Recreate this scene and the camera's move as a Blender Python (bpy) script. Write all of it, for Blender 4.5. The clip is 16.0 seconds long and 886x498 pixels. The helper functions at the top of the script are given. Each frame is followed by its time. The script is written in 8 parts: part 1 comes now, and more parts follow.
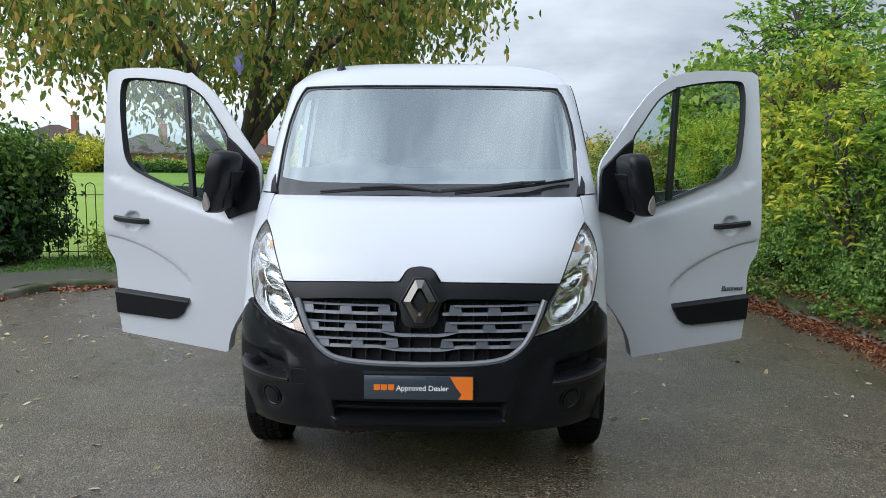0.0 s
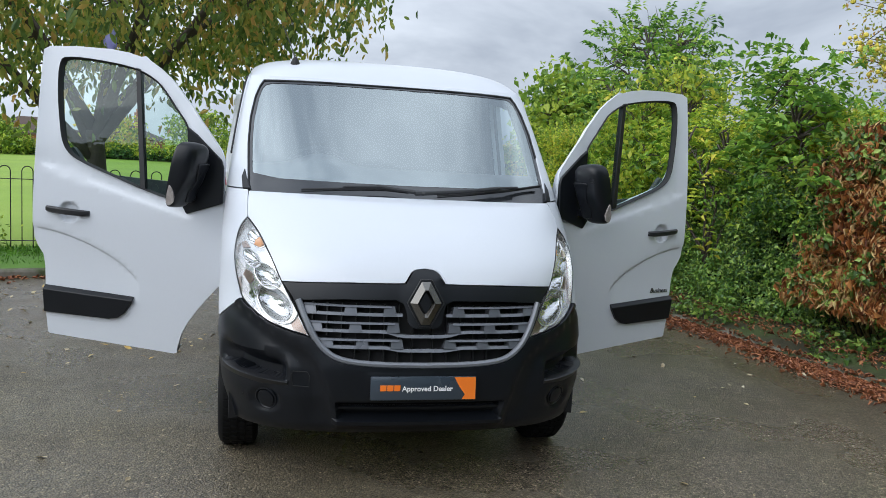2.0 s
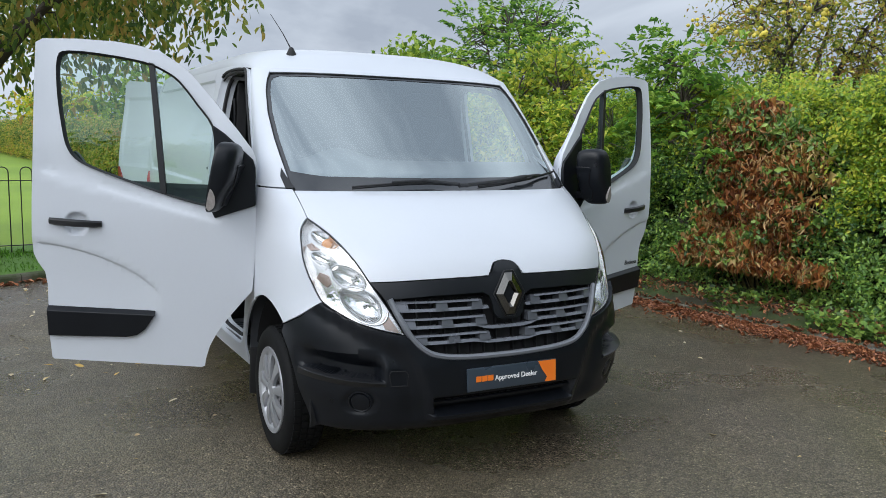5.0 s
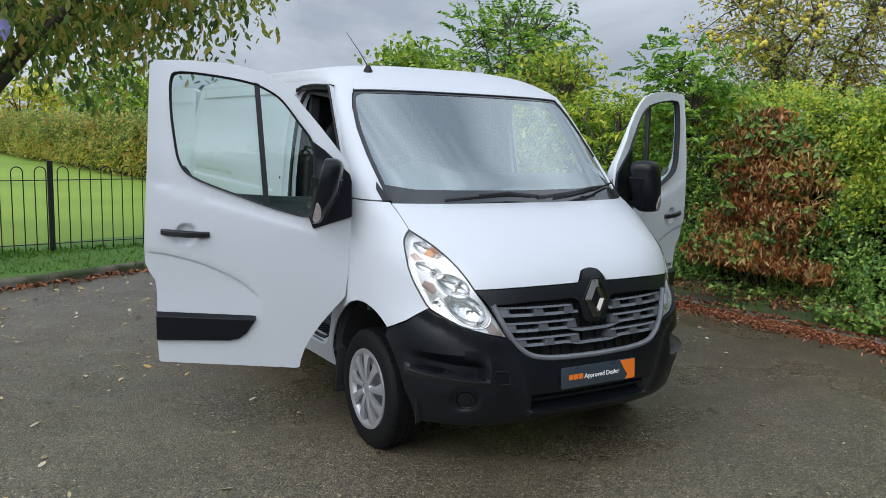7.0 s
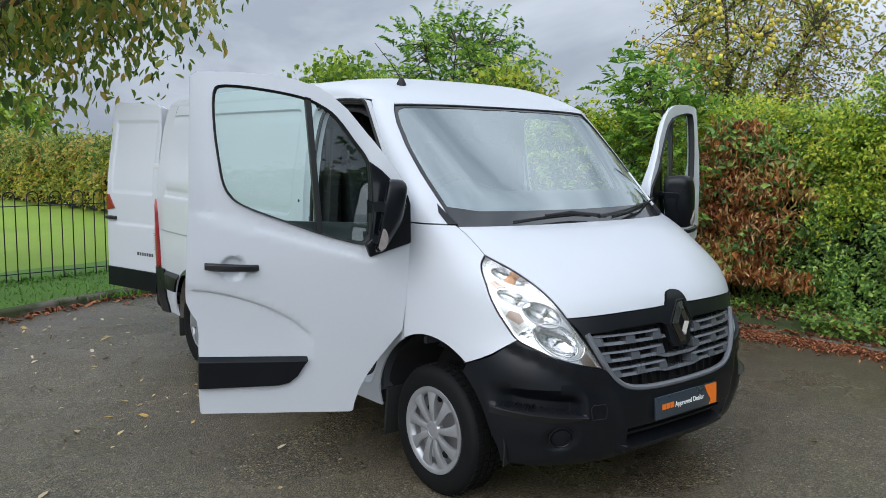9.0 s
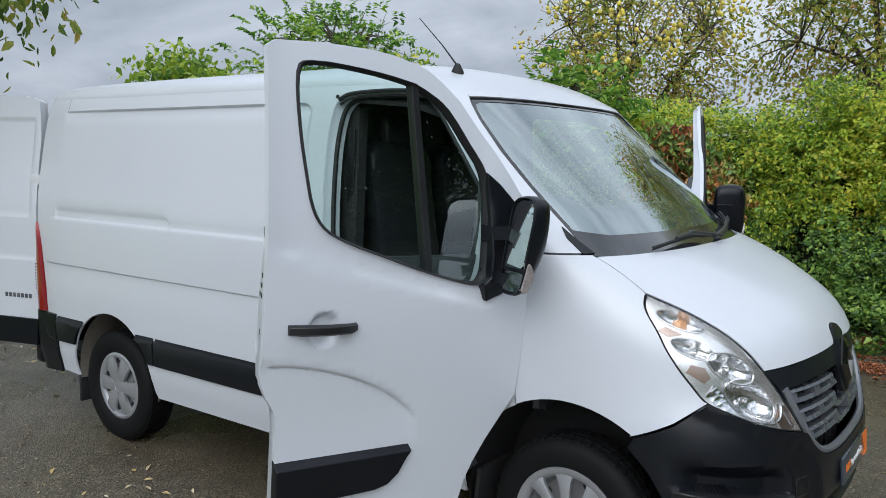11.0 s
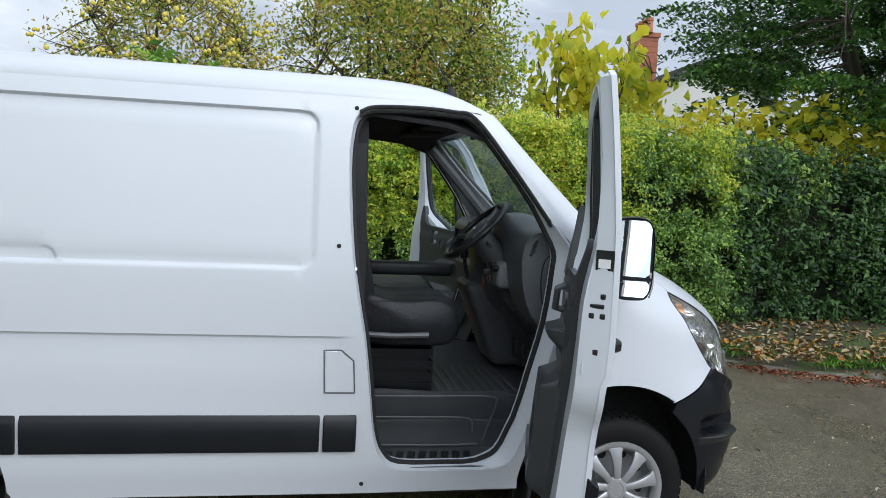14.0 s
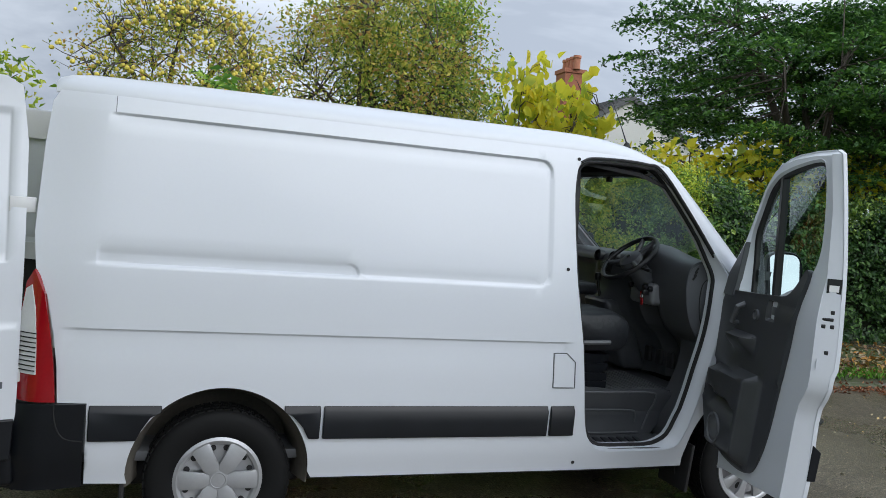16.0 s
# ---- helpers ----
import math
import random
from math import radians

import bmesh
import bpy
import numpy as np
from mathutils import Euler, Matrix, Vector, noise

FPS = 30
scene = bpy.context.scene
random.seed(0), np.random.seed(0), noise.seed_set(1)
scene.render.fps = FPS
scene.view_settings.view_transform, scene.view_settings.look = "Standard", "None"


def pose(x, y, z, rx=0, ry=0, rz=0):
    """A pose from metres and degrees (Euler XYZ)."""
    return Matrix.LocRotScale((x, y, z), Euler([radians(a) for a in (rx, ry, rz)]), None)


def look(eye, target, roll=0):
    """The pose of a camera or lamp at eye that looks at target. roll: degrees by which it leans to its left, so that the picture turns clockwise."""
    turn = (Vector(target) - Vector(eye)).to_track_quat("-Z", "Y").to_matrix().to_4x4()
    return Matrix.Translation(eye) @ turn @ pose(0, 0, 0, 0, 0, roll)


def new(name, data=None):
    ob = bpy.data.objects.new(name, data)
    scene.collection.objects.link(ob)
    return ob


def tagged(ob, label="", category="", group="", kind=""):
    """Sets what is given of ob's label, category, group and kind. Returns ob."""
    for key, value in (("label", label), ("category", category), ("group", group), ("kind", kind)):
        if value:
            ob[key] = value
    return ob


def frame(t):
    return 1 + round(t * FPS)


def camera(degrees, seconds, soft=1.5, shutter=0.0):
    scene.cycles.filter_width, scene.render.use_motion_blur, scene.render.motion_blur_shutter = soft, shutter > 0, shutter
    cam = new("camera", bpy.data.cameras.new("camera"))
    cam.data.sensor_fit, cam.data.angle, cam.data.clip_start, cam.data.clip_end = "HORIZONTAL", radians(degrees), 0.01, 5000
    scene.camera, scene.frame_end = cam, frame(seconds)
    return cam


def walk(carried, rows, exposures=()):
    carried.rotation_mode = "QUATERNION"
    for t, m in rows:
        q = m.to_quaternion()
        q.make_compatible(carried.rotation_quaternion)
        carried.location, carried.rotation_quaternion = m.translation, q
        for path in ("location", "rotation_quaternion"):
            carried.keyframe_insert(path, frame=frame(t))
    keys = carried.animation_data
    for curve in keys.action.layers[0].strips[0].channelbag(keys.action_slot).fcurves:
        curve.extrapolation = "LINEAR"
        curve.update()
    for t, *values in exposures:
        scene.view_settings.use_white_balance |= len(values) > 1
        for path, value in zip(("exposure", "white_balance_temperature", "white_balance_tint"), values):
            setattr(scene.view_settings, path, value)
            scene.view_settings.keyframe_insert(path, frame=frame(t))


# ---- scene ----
cam = camera(56.9, 16.0, soft=0.4)
PATH = [
    (0, (0.19, -3.831, 1.667), (0.149, -1.845, 1.436), 0.4),
    (0.5, (0.032, -3.864, 1.66), (0.046, -1.877, 1.436), 1.0),
    (1, (-0.252, -3.888, 1.654), (-0.045, -1.912, 1.416), 2.1),
    (1.5, (-0.549, -3.829, 1.654), (-0.217, -1.87, 1.423), 3.1),
    (2, (-0.798, -3.815, 1.691), (-0.361, -1.877, 1.46), 3.2),
    (2.5, (-1.019, -3.816, 1.688), (-0.405, -1.927, 1.454), 3.5),
    (3, (-1.202, -3.735, 1.694), (-0.473, -1.888, 1.455), 4.1),
    (3.5, (-1.402, -3.614, 1.69), (-0.64, -1.78, 1.457), 3.7),
    (4, (-1.644, -3.542, 1.709), (-0.817, -1.735, 1.483), 1.7),
    (4.5, (-1.914, -3.494, 1.698), (-1.048, -1.704, 1.481), 1.4),
    (5, (-2.188, -3.381, 1.735), (-1.262, -1.63, 1.462), 1.4),
    (5.2, (-2.272, -3.37, 1.759), (-1.34, -1.624, 1.466), 1.1),
    (7.3, (-3.1, -3.278, 1.862), (-2.037, -1.608, 1.574), 2.1),
    (7.5, (-3.17, -3.236, 1.859), (-2.043, -1.608, 1.575), 1.9),
    (8, (-3.317, -3.073, 1.853), (-2.072, -1.531, 1.584), 1.4),
    (8.5, (-3.45, -2.799, 1.868), (-2.205, -1.251, 1.632), 1.2),
    (9, (-3.582, -2.452, 1.845), (-2.343, -0.903, 1.597), 0.9),
    (9.2, (-3.637, -2.29, 1.864), (-2.398, -0.743, 1.605), 0.7),
    (11.3, (-3.922, -0.253, 1.819), (-2.195, 0.734, 1.609), 0.8),
    (11.5, (-3.986, -0.013, 1.824), (-2.18, 0.824, 1.623), 0.7),
    (12, (-4.123, 0.462, 1.808), (-2.209, 1.01, 1.616), 0.9),
    (12.5, (-4.272, 0.941, 1.809), (-2.303, 1.243, 1.629), 1.5),
    (13, (-4.401, 1.444, 1.811), (-2.409, 1.504, 1.65), 2.1),
    (13.5, (-4.493, 1.949, 1.779), (-2.502, 1.847, 1.622), 2.4),
    (14, (-4.643, 2.447, 1.769), (-2.682, 2.085, 1.617), 2.9),
    (14.5, (-4.702, 2.934, 1.756), (-2.772, 2.433, 1.611), 3.1),
    (15, (-4.806, 3.459, 1.733), (-2.894, 2.896, 1.57), 4.1),
    (15.5, (-4.895, 3.961, 1.726), (-3.004, 3.331, 1.564), 5.1),
    (16, (-5.031, 4.383, 1.744), (-3.145, 3.724, 1.653), 4.8),
]
EXPOSURES = ((0.0, 1.02), (2.0, 1.02), (3.0, 1.06), (5.0, 0.93), (7.5, 0.86), (9.0, 0.89), (11.5, 0.79), (12.5, 0.93), (14.5, 1.0), (15.5, 0.95), (16.0, 0.83))
walk(cam, [(t, look(eye, target, roll)) for t, eye, target, roll in PATH], EXPOSURES)

# ---- world and light ----
world = bpy.data.worlds.new("overcast_sky")
scene.world = world
world.use_nodes = True
wn, wl = world.node_tree.nodes, world.node_tree.links
sky = wn.new("ShaderNodeTexSky")
sky.sky_type, sky.sun_disc = "NISHITA", False
sky.sun_elevation, sky.sun_rotation = radians(38), radians(250)
sky.air_density, sky.dust_density = 1.0, 3.0
grey = wn.new("ShaderNodeHueSaturation")
grey.inputs["Saturation"].default_value = 0.12
cloud = wn.new("ShaderNodeTexNoise")
cloud.inputs["Scale"].default_value, cloud.inputs["Detail"].default_value = 2.1, 6
cloud.inputs["Roughness"].default_value, cloud.inputs["Distortion"].default_value = 0.55, 0.35
cloud_map = wn.new("ShaderNodeMapping")
cloud_map.inputs["Scale"].default_value = (1.0, 1.0, 2.6)
cloud_map.inputs["Location"].default_value = (0.35, 0.1, 0.6)
cloud_at = wn.new("ShaderNodeTexCoord")
ramp = wn.new("ShaderNodeValToRGB")
ramp.color_ramp.elements[0].position, ramp.color_ramp.elements[0].color = 0.36, (0.42, 0.445, 0.49, 1)
ramp.color_ramp.elements[1].position, ramp.color_ramp.elements[1].color = 0.64, (0.90, 0.91, 0.93, 1)
blend = wn.new("ShaderNodeMix")
blend.data_type, blend.blend_type = "RGBA", "MULTIPLY"
blend.inputs["Factor"].default_value = 1.0
even = wn.new("ShaderNodeMix")
even.data_type = "RGBA"
even.inputs["Factor"].default_value = 0.75
even.inputs["B"].default_value = (5.85, 6.42, 7.15, 1)
wl.new(cloud_at.outputs["Generated"], cloud_map.inputs["Vector"])
wl.new(cloud_map.outputs["Vector"], cloud.inputs["Vector"])
wl.new(cloud.outputs["Fac"], ramp.inputs["Fac"])
wl.new(sky.outputs["Color"], grey.inputs["Color"])
wl.new(grey.outputs["Color"], even.inputs["A"])
wl.new(even.outputs["Result"], blend.inputs["A"])
wl.new(ramp.outputs["Color"], blend.inputs["B"])
# an overcast sky grows brighter towards the zenith
height = wn.new("ShaderNodeSeparateXYZ")
wl.new(cloud_at.outputs["Generated"], height.inputs[0])
climb = wn.new("ShaderNodeMapRange")
climb.inputs["From Max"].default_value = 1.0
climb.inputs["To Min"].default_value, climb.inputs["To Max"].default_value = 1.0, 1.15
wl.new(height.outputs["Z"], climb.inputs["Value"])
lift = wn.new("ShaderNodeVectorMath")
lift.operation = "SCALE"
wl.new(blend.outputs["Result"], lift.inputs[0])
wl.new(climb.outputs["Result"], lift.inputs["Scale"])
# and brighter where the sun stands behind the clouds
side = wn.new("ShaderNodeVectorMath")
side.operation = "DOT_PRODUCT"
side.inputs[1].default_value = (-0.58, -0.62, 0.25)
wl.new(cloud_at.outputs["Generated"], side.inputs[0])
glow = wn.new("ShaderNodeMapRange")
for key, value in (("From Min", -0.75), ("From Max", 0.75), ("To Min", 0.62), ("To Max", 1.12)):
    glow.inputs[key].default_value = value
wl.new(side.outputs["Value"], glow.inputs["Value"])
veil = wn.new("ShaderNodeVectorMath")
veil.operation = "SCALE"
wl.new(lift.outputs[0], veil.inputs[0])
wl.new(glow.outputs["Result"], veil.inputs["Scale"])
wl.new(veil.outputs[0], wn["Background"].inputs["Color"])
wn["Background"].inputs["Strength"].default_value = 0.15
sun = new("sun", bpy.data.lights.new("sun", "SUN"))
sun.data.energy, sun.data.angle, sun.data.color = 0.5, radians(60), (1.0, 0.985, 0.96)
sun.matrix_world = look((-8.8, -4.5, 9), (0, 1.5, 0.8))

# ---- materials ----


def material(name, color, rough=0.5, metal=0.0, vary=0.12, scale=6.0, fine=90.0, bump=0.0, coat=0.0,
             island=0.0, second=None, cover=0.5, spread=0.1, spec=0.5, second_scale=3.0, trans=0.0, rough_vary=0.08):
    m = bpy.data.materials.new(name)
    m.use_nodes = True
    n, l = m.node_tree.nodes, m.node_tree.links
    b = n["Principled BSDF"]
    co = n.new("ShaderNodeTexCoord").outputs["Object"]

    def noise_at(s, detail=4.0):
        t = n.new("ShaderNodeTexNoise")
        t.inputs["Scale"].default_value, t.inputs["Detail"].default_value = s, detail
        l.new(co, t.inputs["Vector"])
        return t.outputs["Fac"]

    def mixed(fac, a, c):
        t = n.new("ShaderNodeMix")
        t.data_type = "RGBA"
        for sock, v in (("Factor", fac), ("A", a), ("B", c)):
            if isinstance(v, (int, float)):
                t.inputs[sock].default_value = v
            elif isinstance(v, tuple):
                t.inputs[sock].default_value = (*v[:3], 1)
            else:
                l.new(v, t.inputs[sock])
        return t.outputs["Result"]

    lo, hi = (tuple(max(0, c * k) for c in color) for k in (1 - vary, 1 + vary))
    big = noise_at(scale)
    col = mixed(big, lo, hi)
    small = noise_at(fine, 2.0)
    if second is not None:
        r = n.new("ShaderNodeMapRange")
        r.inputs["From Min"].default_value, r.inputs["From Max"].default_value = cover - spread, cover + spread
        l.new(noise_at(second_scale, 6.0), r.inputs["Value"])
        col = mixed(r.outputs["Result"], col, second)
    hs = n.new("ShaderNodeHueSaturation")
    l.new(col, hs.inputs["Color"])
    v = n.new("ShaderNodeMapRange")
    v.inputs["To Min"].default_value, v.inputs["To Max"].default_value = 1 - vary * 0.7, 1 + vary * 0.7
    l.new(small, v.inputs["Value"])
    if island:
        g = n.new("ShaderNodeNewGeometry").outputs["Random Per Island"]
        v2 = n.new("ShaderNodeMapRange")
        v2.inputs["To Min"].default_value, v2.inputs["To Max"].default_value = 1 - island, 1 + island
        l.new(g, v2.inputs["Value"])
        mu = n.new("ShaderNodeMath")
        mu.operation = "MULTIPLY"
        l.new(v.outputs["Result"], mu.inputs[0])
        l.new(v2.outputs["Result"], mu.inputs[1])
        l.new(mu.outputs[0], hs.inputs["Value"])
    else:
        l.new(v.outputs["Result"], hs.inputs["Value"])
    l.new(hs.outputs["Color"], b.inputs["Base Color"])
    rr = n.new("ShaderNodeMapRange")
    rr.inputs["To Min"].default_value, rr.inputs["To Max"].default_value = max(0.0, rough - rough_vary), min(1.0, rough + rough_vary)
    l.new(big, rr.inputs["Value"])
    l.new(rr.outputs["Result"], b.inputs["Roughness"])
    b.inputs["Metallic"].default_value = metal
    b.inputs["Coat Weight"].default_value = coat
    b.inputs["Coat Roughness"].default_value = 0.04
    b.inputs["Specular IOR Level"].default_value = spec
    if trans:
        b.inputs["Transmission Weight"].default_value = trans
    if bump:
        bp = n.new("ShaderNodeBump")
        bp.inputs["Strength"].default_value, bp.inputs["Distance"].default_value = bump, 0.01
        l.new(small, bp.inputs["Height"])
        l.new(bp.outputs["Normal"], b.inputs["Normal"])
    return m


def leaf_material(name, colors, light=0.35, rough=0.45):
    """Leaves in several colours, one for each leaf, that let some light through."""
    m = bpy.data.materials.new(name)
    m.use_nodes = True
    n, l = m.node_tree.nodes, m.node_tree.links
    b, out = n["Principled BSDF"], n["Material Output"]
    r = n.new("ShaderNodeValToRGB")
    r.color_ramp.interpolation = "LINEAR"
    while len(r.color_ramp.elements) < len(colors):
        r.color_ramp.elements.new(0.5)
    for k, (e, c) in enumerate(zip(r.color_ramp.elements, colors)):
        e.position, e.color = k / max(1, len(colors) - 1), (*c, 1)
    g = n.new("ShaderNodeNewGeometry").outputs["Random Per Island"]
    big = n.new("ShaderNodeTexNoise")
    big.inputs["Scale"].default_value, big.inputs["Detail"].default_value = 1.3, 3
    co = n.new("ShaderNodeTexCoord").outputs["Object"]
    l.new(co, big.inputs["Vector"])
    mr = n.new("ShaderNodeMapRange")
    mr.inputs["From Min"].default_value, mr.inputs["From Max"].default_value = 0.3, 0.7
    mr.inputs["To Min"].default_value, mr.inputs["To Max"].default_value = -0.28, 0.28
    l.new(big.outputs["Fac"], mr.inputs["Value"])
    ad = n.new("ShaderNodeMath")
    ad.operation, ad.use_clamp = "ADD", True
    l.new(g, ad.inputs[0])
    l.new(mr.outputs["Result"], ad.inputs[1])
    l.new(ad.outputs[0], r.inputs["Fac"])
    l.new(r.outputs["Color"], b.inputs["Base Color"])
    b.inputs["Roughness"].default_value, b.inputs["Specular IOR Level"].default_value = rough, 0.5
    t = n.new("ShaderNodeBsdfTranslucent")
    l.new(r.outputs["Color"], t.inputs["Color"])
    mx = n.new("ShaderNodeMixShader")
    mx.inputs["Fac"].default_value = light
    l.new(b.outputs[0], mx.inputs[1])
    l.new(t.outputs[0], mx.inputs[2])
    l.new(mx.outputs[0], out.inputs["Surface"])
    return m


def glass_material(name, tint, face, rough=0.0):
    """Clear pane: tinted see-through, with a mirror share that grows from face-on to edge-on."""
    m = bpy.data.materials.new(name)
    m.use_nodes = True
    n, l = m.node_tree.nodes, m.node_tree.links
    n.remove(n["Principled BSDF"])
    t, g, f, mx, pw, mr = (n.new(k) for k in ("ShaderNodeBsdfTransparent", "ShaderNodeBsdfGlossy", "ShaderNodeLayerWeight", "ShaderNodeMixShader", "ShaderNodeMath", "ShaderNodeMapRange"))
    t.inputs["Color"].default_value = (*tint, 1)
    g.inputs["Roughness"].default_value = rough
    g.inputs["Color"].default_value = (0.88, 0.97, 0.98, 1)
    f.inputs["Blend"].default_value = 0.5
    pw.operation = "POWER"
    pw.inputs[1].default_value = 4.0
    l.new(f.outputs["Facing"], pw.inputs[0])
    l.new(pw.outputs[0], mr.inputs["Value"])
    mr.inputs["To Min"].default_value, mr.inputs["To Max"].default_value = face, 1.0
    l.new(mr.outputs["Result"], mx.inputs[0])
    l.new(t.outputs[0], mx.inputs[1])
    l.new(g.outputs[0], mx.inputs[2])
    l.new(mx.outputs[0], n["Material Output"].inputs["Surface"])
    return m


PAINT = material("white_paint", (0.59, 0.62, 0.668), 0.36, vary=0.018, scale=1.7, fine=70, coat=0.4, rough_vary=0.03)
PLASTIC = material("black_grained_plastic", (0.0065, 0.0078, 0.0105), 0.31, vary=0.2, fine=420, bump=0.012, spec=0.3)
SATIN = material("satin_black_trim", (0.012, 0.0125, 0.014), 0.35, vary=0.2, fine=300, bump=0.03)
RUBBER = material("black_rubber", (0.012, 0.012, 0.013), 0.7, vary=0.25, fine=200, bump=0.15)
TYRE = material("tyre_rubber", (0.0055, 0.0058, 0.0062), 0.7, vary=0.3, fine=160, bump=0.06, spec=0.2)
DARK = material("dark_inner_metal_and_shade", (0.01, 0.01, 0.011), 0.8, vary=0.2)
SILVER = material("silver_wheel_cover", (0.40, 0.41, 0.43), 0.34, metal=0.55, vary=0.08, fine=60)
RIMGREY = material("dull_steel_rim", (0.30, 0.30, 0.31), 0.45, metal=0.4, vary=0.15, fine=60)
LINER = material("dusty_liner_plastic", (0.085, 0.077, 0.064), 0.8, vary=0.35, scale=5, fine=60, bump=0.2)
PANELGREY = material("charcoal_grille_panel", (0.010, 0.0115, 0.0145), 0.36, vary=0.12, fine=300, bump=0.03, spec=0.35)
GRILLE = material("grey_grille_plastic", (0.115, 0.124, 0.142), 0.28, metal=0.25, vary=0.08, fine=200)
SURROUND = material("pale_grey_grille_surround", (0.17, 0.18, 0.20), 0.34, metal=0.3, vary=0.08, fine=200)
CHROME = material("chrome", (0.62, 0.61, 0.60), 0.12, metal=1.0, vary=0.04)
BORDER = material("black_glass_border", (0.018, 0.020, 0.023), 0.16, vary=0.1, coat=0.7)
GUNMETAL = material("dark_chrome", (0.15, 0.145, 0.135), 0.2, metal=1.0, vary=0.04)
BOWL = material("headlamp_reflector", (0.66, 0.66, 0.67), 0.15, metal=1.0, vary=0.03, rough_vary=0.02)


def facets(m, scale, strength):
    """Pressed facets in a reflector."""
    n, l = m.node_tree.nodes, m.node_tree.links
    v, b = n.new("ShaderNodeTexVoronoi"), n.new("ShaderNodeBump")
    v.inputs["Scale"].default_value = scale
    b.inputs["Strength"].default_value, b.inputs["Distance"].default_value = strength, 0.01
    l.new(n.new("ShaderNodeTexCoord").outputs["Object"], v.inputs["Vector"])
    l.new(v.outputs["Distance"], b.inputs["Height"])
    l.new(b.outputs["Normal"], n["Principled BSDF"].inputs["Normal"])


facets(BOWL, 45.0, 0.22)
SMOKEDSHADE = material("brown_smoked_reflector_and_shade", (0.36, 0.27, 0.23), 0.3, metal=0.9, vary=0.15, scale=14)
LAMPGREY = material("headlamp_bezel", (0.70, 0.69, 0.69), 0.24, metal=0.85, vary=0.10, scale=14, rough_vary=0.05)
AMBER = material("amber_lamp", (0.80, 0.38, 0.16), 0.15, vary=0.1, coat=1.0)
RED = material("red_lamp_lens", (0.26, 0.004, 0.009), 0.15, vary=0.15, coat=0.3)
REPEATER = material("smoky_indicator_lens", (0.30, 0.27, 0.26), 0.12, vary=0.3, scale=40, coat=1.0)
CLEARLAMP = material("clear_lamp_lens", (0.62, 0.63, 0.64), 0.12, vary=0.1, coat=1.0)
PLATE = material("dark_blue_grey_plate", (0.035, 0.048, 0.065), 0.28, vary=0.06, coat=0.6)
ORANGE = material("orange_print", (0.83, 0.19, 0.02), 0.35, vary=0.04)
WHITE = material("white_print", (0.8, 0.8, 0.8), 0.4, vary=0.03)
CABBLACK = material("dark_cab_plastic", (0.072, 0.076, 0.083), 0.38, vary=0.2, fine=350, bump=0.02)
CABGREY = material("charcoal_cab_plastic", (0.10, 0.105, 0.114), 0.40, vary=0.15, fine=350, bump=0.02)
TRIMBLACK = material("black_door_lining_plastic", (0.045, 0.048, 0.053), 0.38, vary=0.2, fine=350, bump=0.02)
SWITCHGREY = material("grey_switch_panel_plastic", (0.17, 0.175, 0.185), 0.4, vary=0.1, fine=350, bump=0.02)
FABRIC = material("black_seat_fabric", (0.015, 0.0165, 0.020), 0.5, vary=0.3, scale=9, fine=26, bump=0.35, spec=0.35)
LINING = material("charcoal_headlining", (0.022, 0.022, 0.024), 0.9, vary=0.1)
INNERWHITE = material("dull_white_inner_panel", (0.62, 0.63, 0.64), 0.5, vary=0.05)
MIRROR = material("mirror_glass", (0.85, 0.87, 0.88), 0.02, metal=1.0, vary=0.01, rough_vary=0.0)
WINDSCREEN = glass_material("windscreen_glass", (0.72, 0.83, 0.83), 0.40)
DOORGLASS = glass_material("tinted_door_glass", (0.72, 0.86, 0.82), 0.06)
LENS = glass_material("headlamp_lens", (0.96, 0.97, 0.97), 0.05)

# ---- mesh helpers ----
from mathutils.geometry import delaunay_2d_cdt

VAN_MIDDLE = Vector((0, 2.4, 1.1))


def shell(bm, t, centre=False):
    """Gives an open surface a thickness t, behind its faces."""
    bm.normal_update()
    faces, rim = list(bm.faces), [e for e in bm.edges if len(e.link_faces) == 1]
    twin = {v: bm.verts.new(v.co - v.normal * t) for v in list(bm.verts)}
    for p in faces:
        bm.faces.new([twin[v] for v in reversed(p.verts)])
    for e in rim:
        lp = e.link_loops[0]
        a, b = lp.vert, lp.link_loop_next.vert
        bm.faces.new((b, a, twin[a], twin[b]))
    bm.normal_update()


def part(name, bm, mat, parent=None, label="", smooth=True, solid=0.0, split=35, bevel=0.0):
    if solid:
        shell(bm, solid)
    me = bpy.data.meshes.new(name)
    for p in bm.faces:
        p.smooth = smooth
    bm.to_mesh(me)
    bm.free()
    me.materials.append(mat)
    if smooth and split:
        me.set_sharp_from_angle(angle=radians(split))
    ob = new(name, me)
    if parent is not None:
        ob.parent = parent
    if bevel:
        s = ob.modifiers.new("round", "BEVEL")
        s.width, s.segments, s.limit_method, s.angle_limit, s.harden_normals = bevel, 2, "ANGLE", radians(40), True
    if label:
        ob["label"] = label
    return ob


def empty(name, parent=None, at=(0, 0, 0)):
    ob = new(name)
    ob.empty_display_size = 0.1
    ob.location = at
    ob.parent = parent
    return ob


def dense(loop, step):
    out = []
    for (a, b), (c, d) in zip(loop, loop[1:] + loop[:1]):
        k = max(1, math.ceil(math.hypot(c - a, d - b) / step))
        out += [(a + (c - a) * i / k, b + (d - b) * i / k) for i in range(k)]
    return out


